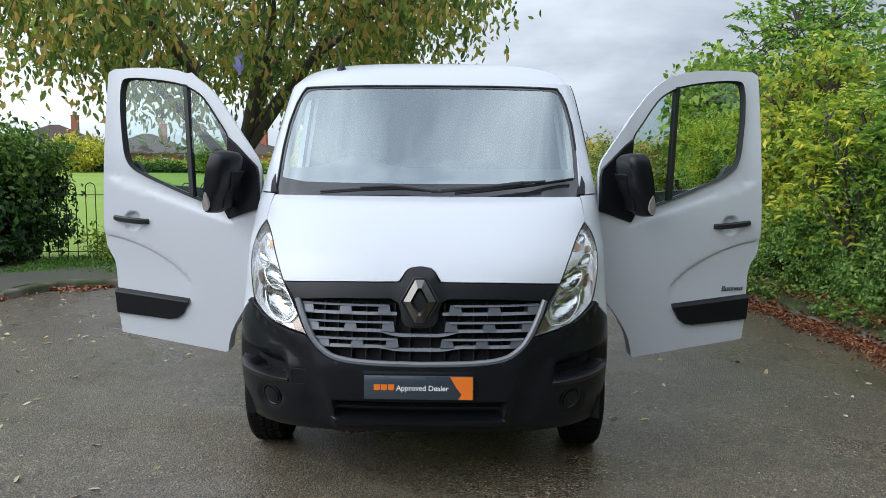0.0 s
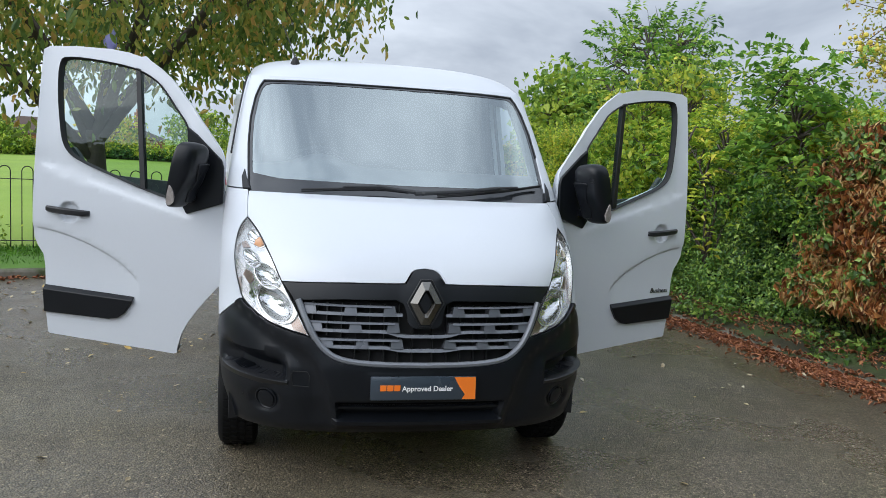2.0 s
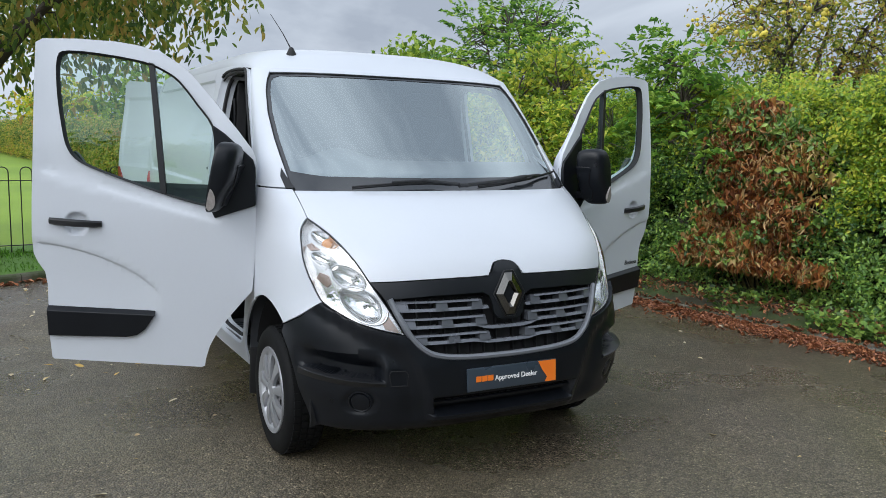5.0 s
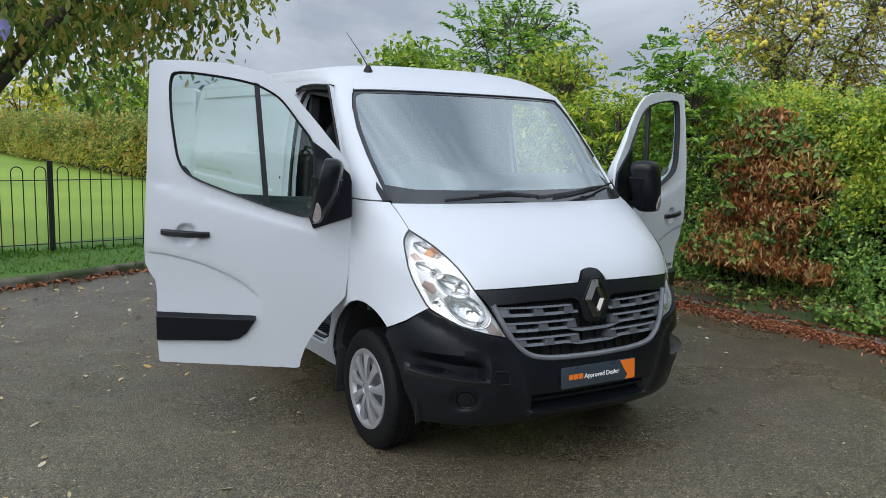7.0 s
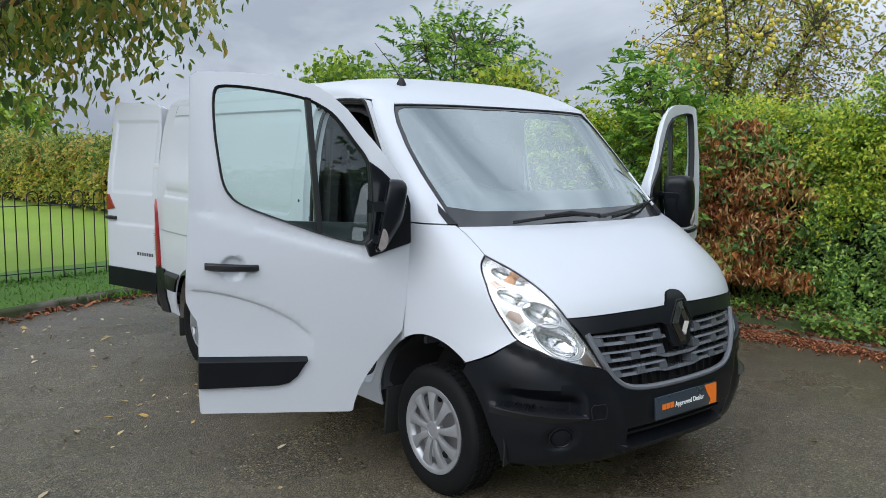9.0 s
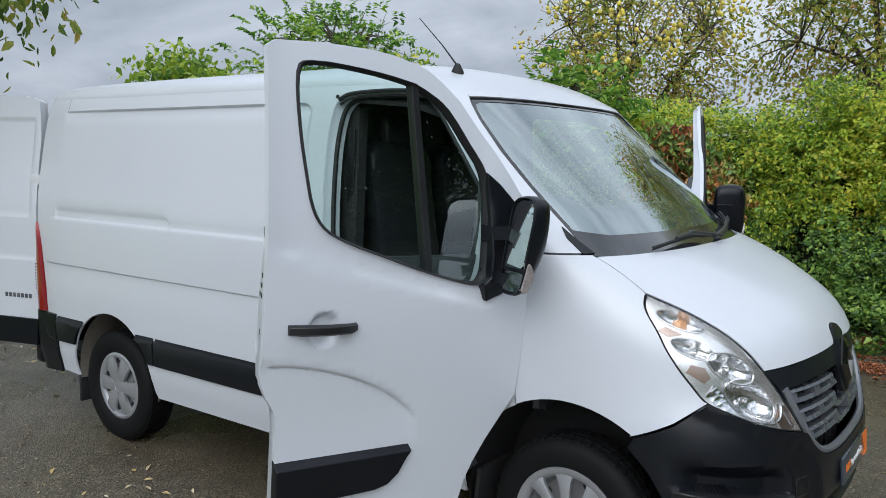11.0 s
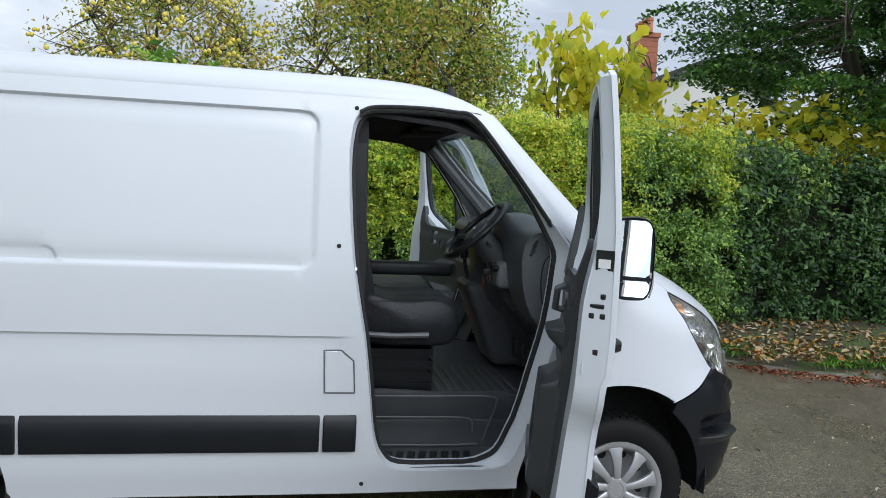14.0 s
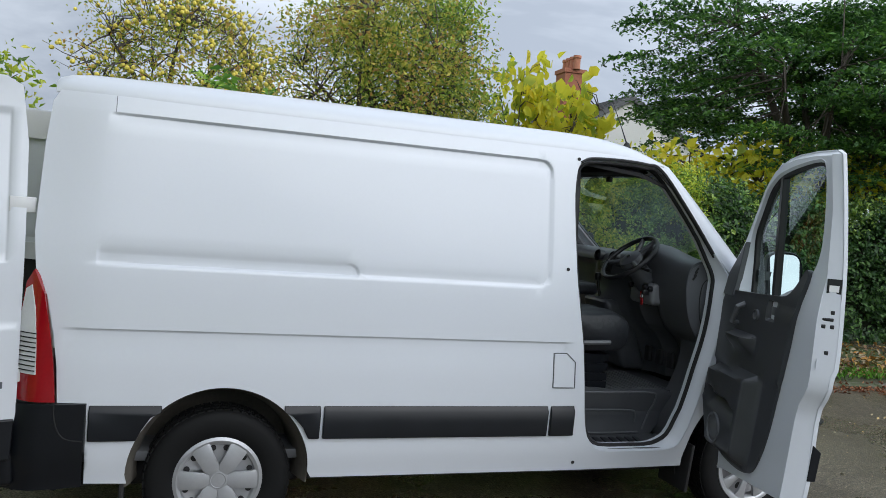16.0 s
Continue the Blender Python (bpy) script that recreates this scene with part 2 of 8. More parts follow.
def smooth_loop(pts, k=6):
    """A closed Catmull-Rom curve through the points."""
    n, out = len(pts), []
    for i in range(n):
        p0, p1, p2, p3 = (pts[(i + j) % n] for j in (-1, 0, 1, 2))
        for s in range(k):
            t = s / k
            out.append(tuple(0.5 * (2 * b + (c - a) * t + (2 * a - 5 * b + 4 * c - d) * t * t + (3 * b - a - 3 * c + d) * t ** 3)
                             for a, b, c, d in zip(p0, p1, p2, p3)))
    return out


def smooth_line(pts, k=8):
    """An open Catmull-Rom curve through the points, of any dimension."""
    out = []
    for i in range(len(pts) - 1):
        p1, p2 = pts[i], pts[i + 1]
        p0 = pts[i - 1] if i else tuple(2 * a - b for a, b in zip(p1, p2))
        p3 = pts[i + 2] if i + 2 < len(pts) else tuple(2 * b - a for a, b in zip(p1, p2))
        for s in range(k):
            t = s / k
            out.append(tuple(0.5 * (2 * b + (c - a) * t + (2 * a - 5 * b + 4 * c - d) * t * t + (3 * b - a - 3 * c + d) * t ** 3)
                             for a, b, c, d in zip(p0, p1, p2, p3)))
    return out + [tuple(pts[-1])]


def arc(cx, cy, r, a0, a1, k=16):
    return [(cx + r * math.cos(radians(a0 + (a1 - a0) * i / k)), cy + r * math.sin(radians(a0 + (a1 - a0) * i / k))) for i in range(k + 1)]


def inside(p, loops):
    x, y = p[:, 0], p[:, 1]
    odd = np.zeros(len(p), bool)
    for loop in loops:
        q = np.array(loop)
        for (x0, y0), (x1, y1) in zip(q, np.roll(q, -1, 0)):
            hit = (y0 > y) != (y1 > y)
            odd ^= hit & (x < (x1 - x0) * (y - y0) / (y1 - y0 + 1e-12) + x0)
    return odd


def sheet(f, outline, holes=(), step=0.04, us=(), vs=(), away=VAN_MIDDLE, extra=()):
    """A surface f(u, v) over a flat outline with holes, with a fine grid of points inside; us, vs: more grid lines. It faces away from the given point."""
    loops = [dense([tuple(p) for p in lp], step) for lp in (outline, *holes)]
    q = np.array(loops[0])
    (u0, v0), (u1, v1) = q.min(0), q.max(0)
    gu = sorted({*np.round(np.arange(u0 + step / 2, u1, step), 4), *us})
    gv = sorted({*np.round(np.arange(v0 + step / 2, v1, step), 4), *vs})
    g = np.array([(u, v) for u in gu for v in gv] + list(extra))
    g = g[inside(g, loops)] if len(g) else g.reshape(0, 2)
    edge = np.concatenate([np.array(lp) for lp in loops])
    if len(g):
        near = np.array([np.min(np.abs(edge - p).max(1)) for p in g])
        g = g[near > 0.004]
    verts, edges, k = [], [], 0
    for lp in loops:
        verts += [Vector(p) for p in lp]
        edges += [(k + i, k + (i + 1) % len(lp)) for i in range(len(lp))]
        k += len(lp)
    verts += [Vector(p) for p in g]
    vo, _, fo, *_ = delaunay_2d_cdt(verts, edges, [], 0, 1e-6)
    mids = np.array([[sum(vo[i][c] for i in t) / 3 for c in (0, 1)] for t in fo])
    keep = inside(mids, loops)
    bm = bmesh.new()
    bv = [bm.verts.new(f(*v)) for v in vo]
    for t, k in zip(fo, keep):
        if k:
            try:
                bm.faces.new([bv[i] for i in t])
            except ValueError:
                pass
    bmesh.ops.delete(bm, geom=[v for v in bm.verts if not v.link_faces], context="VERTS")
    bm.normal_update()
    bmesh.ops.recalc_face_normals(bm, faces=bm.faces)
    if sum((p.calc_center_median() - away).dot(p.normal) * p.calc_area() for p in bm.faces) < 0:
        bmesh.ops.reverse_faces(bm, faces=bm.faces)
    return bm


def box(bm, lo, hi, m=None):
    vs = [bm.verts.new((x, y, z)) for x in (lo[0], hi[0]) for y in (lo[1], hi[1]) for z in (lo[2], hi[2])]
    for q in ((0, 1, 3, 2), (4, 6, 7, 5), (0, 4, 5, 1), (2, 3, 7, 6), (0, 2, 6, 4), (1, 5, 7, 3)):
        bm.faces.new([vs[i] for i in q])
    if m is not None:
        bmesh.ops.transform(bm, matrix=m, verts=vs)
    bmesh.ops.recalc_face_normals(bm, faces=list({p for v in vs for p in v.link_faces}))
    return vs


def rounded_box(lo, hi, r=0.02, seg=3, m=None):
    bm = bmesh.new()
    box(bm, lo, hi)
    bmesh.ops.bevel(bm, geom=list(bm.edges), offset=r, segments=seg, profile=0.5, affect="EDGES")
    if m is not None:
        bmesh.ops.transform(bm, matrix=m, verts=bm.verts)
    bmesh.ops.recalc_face_normals(bm, faces=bm.faces)
    return bm


def tube(bm, path, radius, k=8, caps=True):
    """A round bar along a path; radius: one number or one for each point."""
    path = [Vector(p) for p in path]
    rad = [radius] * len(path) if isinstance(radius, (int, float)) else list(radius)
    rings, side = [], None
    for i, p in enumerate(path):
        d = (path[min(i + 1, len(path) - 1)] - path[max(i - 1, 0)]).normalized()
        if side is None:
            side = d.orthogonal().normalized()
        side = (side - d * side.dot(d)).normalized()
        up = d.cross(side)
        rings.append([bm.verts.new(p + rad[i] * (math.cos(2 * math.pi * j / k) * side + math.sin(2 * math.pi * j / k) * up)) for j in range(k)])
    for a, b in zip(rings, rings[1:]):
        for j in range(k):
            bm.faces.new((a[j], a[(j + 1) % k], b[(j + 1) % k], b[j]))
    if caps:
        bm.faces.new(rings[0][::-1])
        bm.faces.new(rings[-1])
    return rings


def lathe(bm, profile, k=48, m=None):
    """Turns a profile of (radius, height) round the local z axis."""
    rings, made = [], []
    for r, h in profile:
        if r < 1e-5:
            ring = [bm.verts.new((0, 0, h))]
        else:
            ring = [bm.verts.new((r * math.cos(2 * math.pi * j / k), r * math.sin(2 * math.pi * j / k), h)) for j in range(k)]
        rings.append(ring)
        made += ring
    for a, b in zip(rings, rings[1:]):
        for j in range(k):
            q = [a[j % len(a)], a[(j + 1) % len(a)], b[(j + 1) % len(b)], b[j % len(b)]]
            q = [v for i, v in enumerate(q) if v not in q[:i]]
            if len(q) > 2:
                bm.faces.new(q)
    if m is not None:
        bmesh.ops.transform(bm, matrix=m, verts=made)
    return made


def prism(bm, loop, f0, f1):
    """A solid between two maps of a flat loop; both maps take (u, v)."""
    a, b = ([bm.verts.new(f(*p)) for p in loop] for f in (f0, f1))
    n = len(loop)
    made = [bm.faces.new((a[i], a[(i + 1) % n], b[(i + 1) % n], b[i])) for i in range(n)]
    made += [bm.faces.new(a[::-1]), bm.faces.new(b)]
    return a + b


def closed(bm):
    bmesh.ops.recalc_face_normals(bm, faces=bm.faces)
    return bm


def step01(x, a, b):
    t = min(1.0, max(0.0, (x - a) / (b - a)))
    return t * t * (3 - 2 * t)


# ---- ground ----


def asphalt_material():
    """Worn tarmac: dark binder with paler stones, damp patches and faint stains."""
    m = bpy.data.materials.new("worn_damp_asphalt")
    m.use_nodes = True
    n, l = m.node_tree.nodes, m.node_tree.links
    b = n["Principled BSDF"]
    co = n.new("ShaderNodeTexCoord").outputs["Object"]

    def tex(kind, scale, **more):
        t = n.new(kind)
        t.inputs["Scale"].default_value = scale
        for k, v in more.items():
            t.inputs[k].default_value = v
        l.new(co, t.inputs["Vector"])
        return t

    def remap(sock, a, c, d, e):
        r = n.new("ShaderNodeMapRange")
        for k, v in (("From Min", a), ("From Max", c), ("To Min", d), ("To Max", e)):
            r.inputs[k].default_value = v
        l.new(sock, r.inputs["Value"])
        return r.outputs["Result"]

    def times(a, c):
        t = n.new("ShaderNodeMath")
        t.operation = "MULTIPLY"
        l.new(a, t.inputs[0])
        l.new(c, t.inputs[1])
        return t.outputs[0]

    stones = tex("ShaderNodeTexVoronoi", 95.0, Randomness=1.0)
    tone = n.new("ShaderNodeSeparateColor")
    l.new(stones.outputs["Color"], tone.inputs[0])
    stone_light = remap(tone.outputs[0], 0.0, 1.0, 0.5, 1.55)
    edge = remap(stones.outputs["Distance"], 0.0, 0.75, 1.25, 0.45)
    blot = remap(tex("ShaderNodeTexNoise", 0.55, Detail=6.0, Roughness=0.6).outputs["Fac"], 0.35, 0.65, 0.80, 1.14)
    mid = remap(tex("ShaderNodeTexNoise", 5.0, Detail=5.0, Roughness=0.65).outputs["Fac"], 0.3, 0.7, 0.8, 1.2)
    chips = remap(tone.outputs[1], 0.945, 0.955, 1.0, 2.0)
    fine = remap(tex("ShaderNodeTexNoise", 26.0, Detail=3.0).outputs["Fac"], 0.3, 0.7, 0.75, 1.25)
    k = times(times(times(times(stone_light, edge), times(blot, mid)), fine), chips)
    base = n.new("ShaderNodeVectorMath")
    base.operation = "SCALE"
    moss = n.new("ShaderNodeMix")
    moss.data_type = "RGBA"
    moss.inputs["A"].default_value, moss.inputs["B"].default_value = (0.156, 0.127, 0.090, 1), (0.131, 0.127, 0.064, 1)
    l.new(remap(tex("ShaderNodeTexNoise", 0.32, Detail=7.0, Roughness=0.6).outputs["Fac"], 0.42, 0.70, 0.0, 0.45), moss.inputs["Factor"])
    l.new(moss.outputs["Result"], base.inputs[0])
    l.new(k, base.inputs["Scale"])
    l.new(base.outputs[0], b.inputs["Base Color"])
    l.new(remap(tex("ShaderNodeTexNoise", 0.8, Detail=5.0).outputs["Fac"], 0.4, 0.62, 0.22, 0.48), b.inputs["Roughness"])
    b.inputs["Specular IOR Level"].default_value = 0.7
    bp = n.new("ShaderNodeBump")
    bp.inputs["Strength"].default_value, bp.inputs["Distance"].default_value = 0.8, 0.006
    l.new(stones.outputs["Distance"], bp.inputs["Height"])
    bp.invert = True
    l.new(bp.outputs["Normal"], b.inputs["Normal"])
    return m


ASPHALT = asphalt_material()
GRASSGROUND = material("mown_grass", (0.185, 0.30, 0.028), 0.85, vary=0.3, scale=0.35, fine=60, bump=0.6,
                       second=(0.24, 0.35, 0.04), cover=0.52, spread=0.2, second_scale=0.25)
SOIL = material("dark_soil_and_moss", (0.05, 0.047, 0.026), 0.95, vary=0.4, scale=3, fine=60, bump=0.8,
                second=(0.06, 0.09, 0.025), cover=0.52, spread=0.08, second_scale=2.2)
KERBSTONE = material("weathered_kerb_concrete", (0.18, 0.165, 0.135), 0.85, vary=0.3, scale=5, fine=120, bump=0.5,
                     second=(0.06, 0.075, 0.03), cover=0.48, spread=0.1, second_scale=4)
PATHTAR = material("mossy_footpath_asphalt", (0.085, 0.083, 0.07), 0.8, vary=0.3, scale=1.5, fine=140, bump=0.5,
                   second=(0.07, 0.085, 0.04), cover=0.55, spread=0.12, second_scale=1.4)


def flat(name, loop, z, mat, kind="structure", label="", depth=0.0):
    bm = bmesh.new()
    if depth:
        prism(bm, loop, lambda x, y: (x, y, z - depth), lambda x, y: (x, y, z))
    else:
        bm.faces.new([bm.verts.new((x, y, z)) for x, y in loop])
    closed(bm)
    if not depth and bm.faces[:][0].normal.z < 0:
        bmesh.ops.reverse_faces(bm, faces=bm.faces)
    ob = part(name, bm, mat, smooth=False)
    return tagged(ob, label, name.split("_")[0], kind=kind)


flat("ground", [(-700, -700), (700, -700), (700, 700), (-700, 700)], -0.03, GRASSGROUND, label="bright green mown grass field reaching to the horizon")
# lines of the kerbs round the tarmac
KERB_RIGHT = smooth_line([(2.95, 8.6), (3.35, 6.4), (3.72, 4.6), (3.95, 2.8), (4.12, 1.6), (4.25, 0.6), (4.35, -0.6), (4.28, -1.35), (3.95, -1.85), (3.35, -2.3), (2.85, -3.0), (2.68, -3.9), (2.75, -5.2), (2.9, -8.0), (3.0, -13.0)], 5)
KERB_FAR = smooth_line([(-9.0, 3.4), (-6.6, 4.3), (-5.05, 4.95), (-4.95, 5.75), (-4.3, 6.05), (-3.4, 6.38), (-2.2, 6.75), (-1.0, 7.3), (0.4, 7.75), (2.0, 8.25), (2.95, 8.6)], 5)
flat("road", KERB_RIGHT[::-1] + KERB_FAR[::-1][1:] + [(-14, 0), (-14, -13)], 0.0, ASPHALT, label="worn damp dark grey asphalt yard with pale specks", depth=0.025)


def bank(name, line, widths, mat, label, fixed=None):
    """A strip of ground beside a kerb, raised behind it; widths are signed, to the left of the line's run."""
    bm = bmesh.new()
    rows = []
    for i, p in enumerate(line):
        a, b = Vector(line[max(i - 1, 0)]), Vector(line[min(i + 1, len(line) - 1)])
        t = (b - a).normalized()
        s = fixed or Vector((-t.y, t.x))
        rows.append([bm.verts.new((p[0] + s.x * w, p[1] + s.y * w, h + 0.015 * noise.noise((p[0] * 2, p[1] * 2, w)))) for w, h in widths])
    for a, b in zip(rows, rows[1:]):
        for j in range(len(widths) - 1):
            bm.faces.new((a[j], a[j + 1], b[j + 1], b[j]))
    bmesh.ops.recalc_face_normals(bm, faces=bm.faces)
    if sum(p.normal.z for p in bm.faces) < 0:
        bmesh.ops.reverse_faces(bm, faces=bm.faces)
    return tagged(part(name, bm, mat), label, "verge", kind="structure")


bank("verge_right", KERB_RIGHT, [(0.09, -0.02), (0.10, 0.045), (0.3, 0.085), (0.7, 0.16), (1.6, 0.2), (6.0, 0.2), (14.0, 0.1)], SOIL,
     "dark soil bank with moss under the hedge", Vector((1, 0)))
GRASS_EDGE = material("rough_verge_grass", (0.10, 0.22, 0.03), 0.9, vary=0.35, scale=1.2, fine=80, bump=0.8)
RISE = [(0.09, -0.02), (0.10, 0.07), (0.6, 0.075), (1.15, 0.08), (1.5, 0.06), (2.4, 0.02), (3.2, -0.04)]
bank("verge_path", [q for q in KERB_FAR if q[0] < -3.7], RISE, PATHTAR, "mossy tarmac path behind the kerb")
bank("verge_far", [q for q in KERB_FAR if q[0] > -4.0], RISE, GRASS_EDGE, "rough grass strip between kerb and railings")


def kerb(name, line, width, height, label, side=1, piece=0.9):
    """Kerb stones set end to end along a line, each a piece of its own."""
    top = empty(name)
    tagged(top, label, "kerb", kind="structure")
    run, acc, start = 0.0, [Vector(line[0])], None
    pts = [Vector(p) for p in line]
    total = sum((b - a).length for a, b in zip(pts, pts[1:]))

    def at(d):
        for a, b in zip(pts, pts[1:]):
            k = (b - a).length
            if d <= k:
                return a + (b - a) * (d / k)
            d -= k
        return pts[-1].copy()

    count = int(total / piece)
    for i in range(count):
        a, b = at(i * piece + 0.006), at((i + 1) * piece - 0.006)
        t = (b - a).normalized()
        s = Vector((-t.y, t.x)) * side
        bm = bmesh.new()
        h = height + random.uniform(-0.008, 0.008)
        w = width + random.uniform(-0.008, 0.008)
        prof = [(0, -0.05), (0, h - 0.025), (0.012, h - 0.007), (0.03, h), (w, h), (w, -0.05)]
        f0 = lambda u, v, o=a: (o.x + s.x * u, o.y + s.y * u, v)
        f1 = lambda u, v, o=b: (o.x + s.x * u, o.y + s.y * u, v)
        prism(bm, prof, f0, f1)
        part("kerb_stone", closed(bm), KERBSTONE, top, split=30)
    return top


kerb("kerb_right", KERB_RIGHT, 0.125, 0.045, "weathered mossy concrete kerb stones below the hedge bank", 1)
kerb("kerb_far", KERB_FAR, 0.125, 0.085, "grey concrete kerb stones along the railings", 1)

# ---- van surfaces ----
def pchip(*pts):
    xs, ys = [p[0] for p in pts], [p[1] for p in pts]
    n = len(xs)
    d = [(ys[i + 1] - ys[i]) / (xs[i + 1] - xs[i]) for i in range(n - 1)]
    m = [d[0]] + [0 if a * b <= 0 else 2 * a * b / (a + b) for a, b in zip(d, d[1:])] + [d[-1]]

    def f(x):
        if x <= xs[0]:
            return ys[0] + m[0] * (x - xs[0])
        if x >= xs[-1]:
            return ys[-1] + m[-1] * (x - xs[-1])
        i = max(k for k in range(n - 1) if xs[k] <= x)
        h = xs[i + 1] - xs[i]
        s = (x - xs[i]) / h
        return ((1 + 2 * s) * (1 - s) ** 2 * ys[i] + s * (1 - s) ** 2 * h * m[i]
                + s * s * (3 - 2 * s) * ys[i + 1] + s * s * (s - 1) * h * m[i + 1])
    return f


# half width of the body by height; centre line of the nose; where the nose meets the flank
WIDTH = pchip((.28, .99), (.36, 1.0), (.5, 1.03), (.75, 1.04), (1.05, 1.043), (1.25, 1.04), (1.45, 1.025), (1.7, .995), (1.95, .955), (2.07, .93), (2.16, .898), (2.215, .86))
NOSE_Y = pchip((.29, .10), (.33, .05), (.42, .02), (.52, 0), (.62, 0), (.72, .015), (.85, .03), (.97, .045), (1.07, .075), (1.15, .13), (1.225, .21), (1.30, .32), (1.365, .45), (1.41, .57), (1.437, .66), (1.6, .85), (1.85, 1.14), (2.115, 1.45))
FLANK_Y = pchip((.3, .78), (.7, .80), (.95, .95), (1.1, 1.02), (1.25, 1.07), (1.437, 1.10), (1.6, 1.22), (1.9, 1.44), (2.115, 1.61))
SQUARE = pchip((.3, 3.0), (.58, 3.05), (.7, 2.95), (.8, 2.9), (.95, 2.7), (1.15, 2.75), (1.3, 2.52), (1.43, 2.5), (2.2, 2.5))


def nose(a, z):
    """The front of the van: a runs round it from 0 at the middle to pi / 2 at the flank, and on along the flank."""
    w, y1, N = WIDTH(z) - .03, FLANK_Y(z), SQUARE(z)
    b, q, s = y1 - NOSE_Y(z), abs(a), (1 if a >= 0 else -1)
    if q >= math.pi / 2:
        return (s * w, y1 + (q - math.pi / 2) * .6, z)
    return (s * w * math.sin(q) ** (2 / N), y1 - b * math.cos(q) ** (2 / N), z)


def at_x(x, z):
    r = min(1.0, abs(x) / (WIDTH(z) - .03))
    return math.asin(r ** (SQUARE(z) / 2)) * (1 if x >= 0 else -1)


def at_y(y, z, s=1):
    y1 = FLANK_Y(z)
    if y >= y1:
        return s * (math.pi / 2 + (y - y1) / .6)
    return s * math.acos(min(1, ((y1 - y) / (y1 - NOSE_Y(z))) ** (SQUARE(z) / 2)))


def nose_at(a, z, depth=0.0):
    """A point of the nose, set in by depth along the surface's normal."""
    p = Vector(nose(a, z))
    if depth:
        e = 1e-3
        n = (Vector(nose(a + e, z)) - Vector(nose(a - e, z))).cross(Vector(nose(a, z + e)) - Vector(nose(a, z - e))).normalized()
        p -= n * depth if n.dot(p - Vector((0, 2.6, 0.8))) > 0 else -n * depth
    return p


def inset(y, z, y0, z0, z1, r, y1=5.3):
    """How far a place lies inside a panel with rounded corners."""
    a, b = abs(y - 0.5 * (y0 + y1)) - 0.5 * (y1 - y0) + r, abs(z - 0.5 * (z0 + z1)) - 0.5 * (z1 - z0) + r
    return r - math.hypot(max(a, 0.0), max(b, 0.0)) - min(max(a, b), 0.0)


PANEL_CORNERS = [(y0 + r - (r - d) * math.cos(radians(q)), zc + k * (r - d) * math.sin(radians(q))) for y0, zc, k, r in ((2.345, 2.008, 1, 0.07), (2.36, 1.445, -1, 0.07), (3.41, 1.388, 1, 0.06))
                 for d in (-0.004, 0.003, 0.010, 0.018) for q in range(4, 90, 11)]


def flank_x(y, z):
    """Half width of the flank, with its pressed panels."""
    x = WIDTH(z) - 0.03 * step01(2.25 - y, 0.0, 1.15) - 0.02 * step01(y, 4.6, 4.92)
    if y > 2.3:
        d = inset(y, z, 2.345, 1.375, 2.078, 0.07)
        x -= 0.009 * step01(d, 0.0, 0.016) * step01(4.66 - y, 0.0, 0.45)
        x -= 0.004 * step01(y, 2.40, 2.43) * step01(4.66 - y, 0.0, 0.02) * step01(z, 1.377, 1.386) * step01(1.45 - z, 0.0, 0.06)
        x -= 0.012 * step01(d, 0.0, 0.012) * step01(0.048 - d, 0.0, 0.032) * step01(z, 1.94, 2.06) * step01(4.62 - y, 0.0, 0.02)
        x -= 0.010 * step01(inset(y, z, 3.41, 1.30, 1.448, 0.06), 0.0, 0.012) * step01(4.64 - y, 0, 0.01) * step01(z, 1.376, 1.388)
    x -= 0.010 * step01(1.083 - z, 0.0, 0.007) * step01(z, 0.9, 1.06) * step01(y, 2.2, 2.24) * step01(4.77 - y, 0, 0.05)
    return x


van = empty("van")
tagged(van, "white panel van, black bumpers, cab and rear doors open, on asphalt", "van")

ARCH_F = arc(0.86, 0.36, 0.50, 0, 62, 14)
OPENING = [(1.64, 2.098), (1.75, 2.118), (1.91, 2.122), (2.10, 2.112), (2.175, 2.08), (2.205, 2.0), (2.214, 1.824), (2.19, 1.473), (2.155, 1.25), (2.12, 1.069), (2.09, 0.85), (2.062, 0.628),
           (2.02, 0.52), (1.94, 0.465), (1.70, 0.458), (1.469, 0.462), (1.38, 0.53), (1.302, 0.754), (1.26, 0.917), (1.20, 1.15), (1.165, 1.40), (1.165, 1.50), (1.26, 1.63), (1.466, 1.90)]


def strip(bm, loop, s):
    """A rubbing strip: flat below, with a sloping upper face."""
    prism(bm, loop, lambda y, z: (s * (WIDTH(z) - 0.006), y, z), lambda y, z: (s * (WIDTH(z) + 0.018), y, z - 0.038 * step01(z, 0.66, 0.735)))


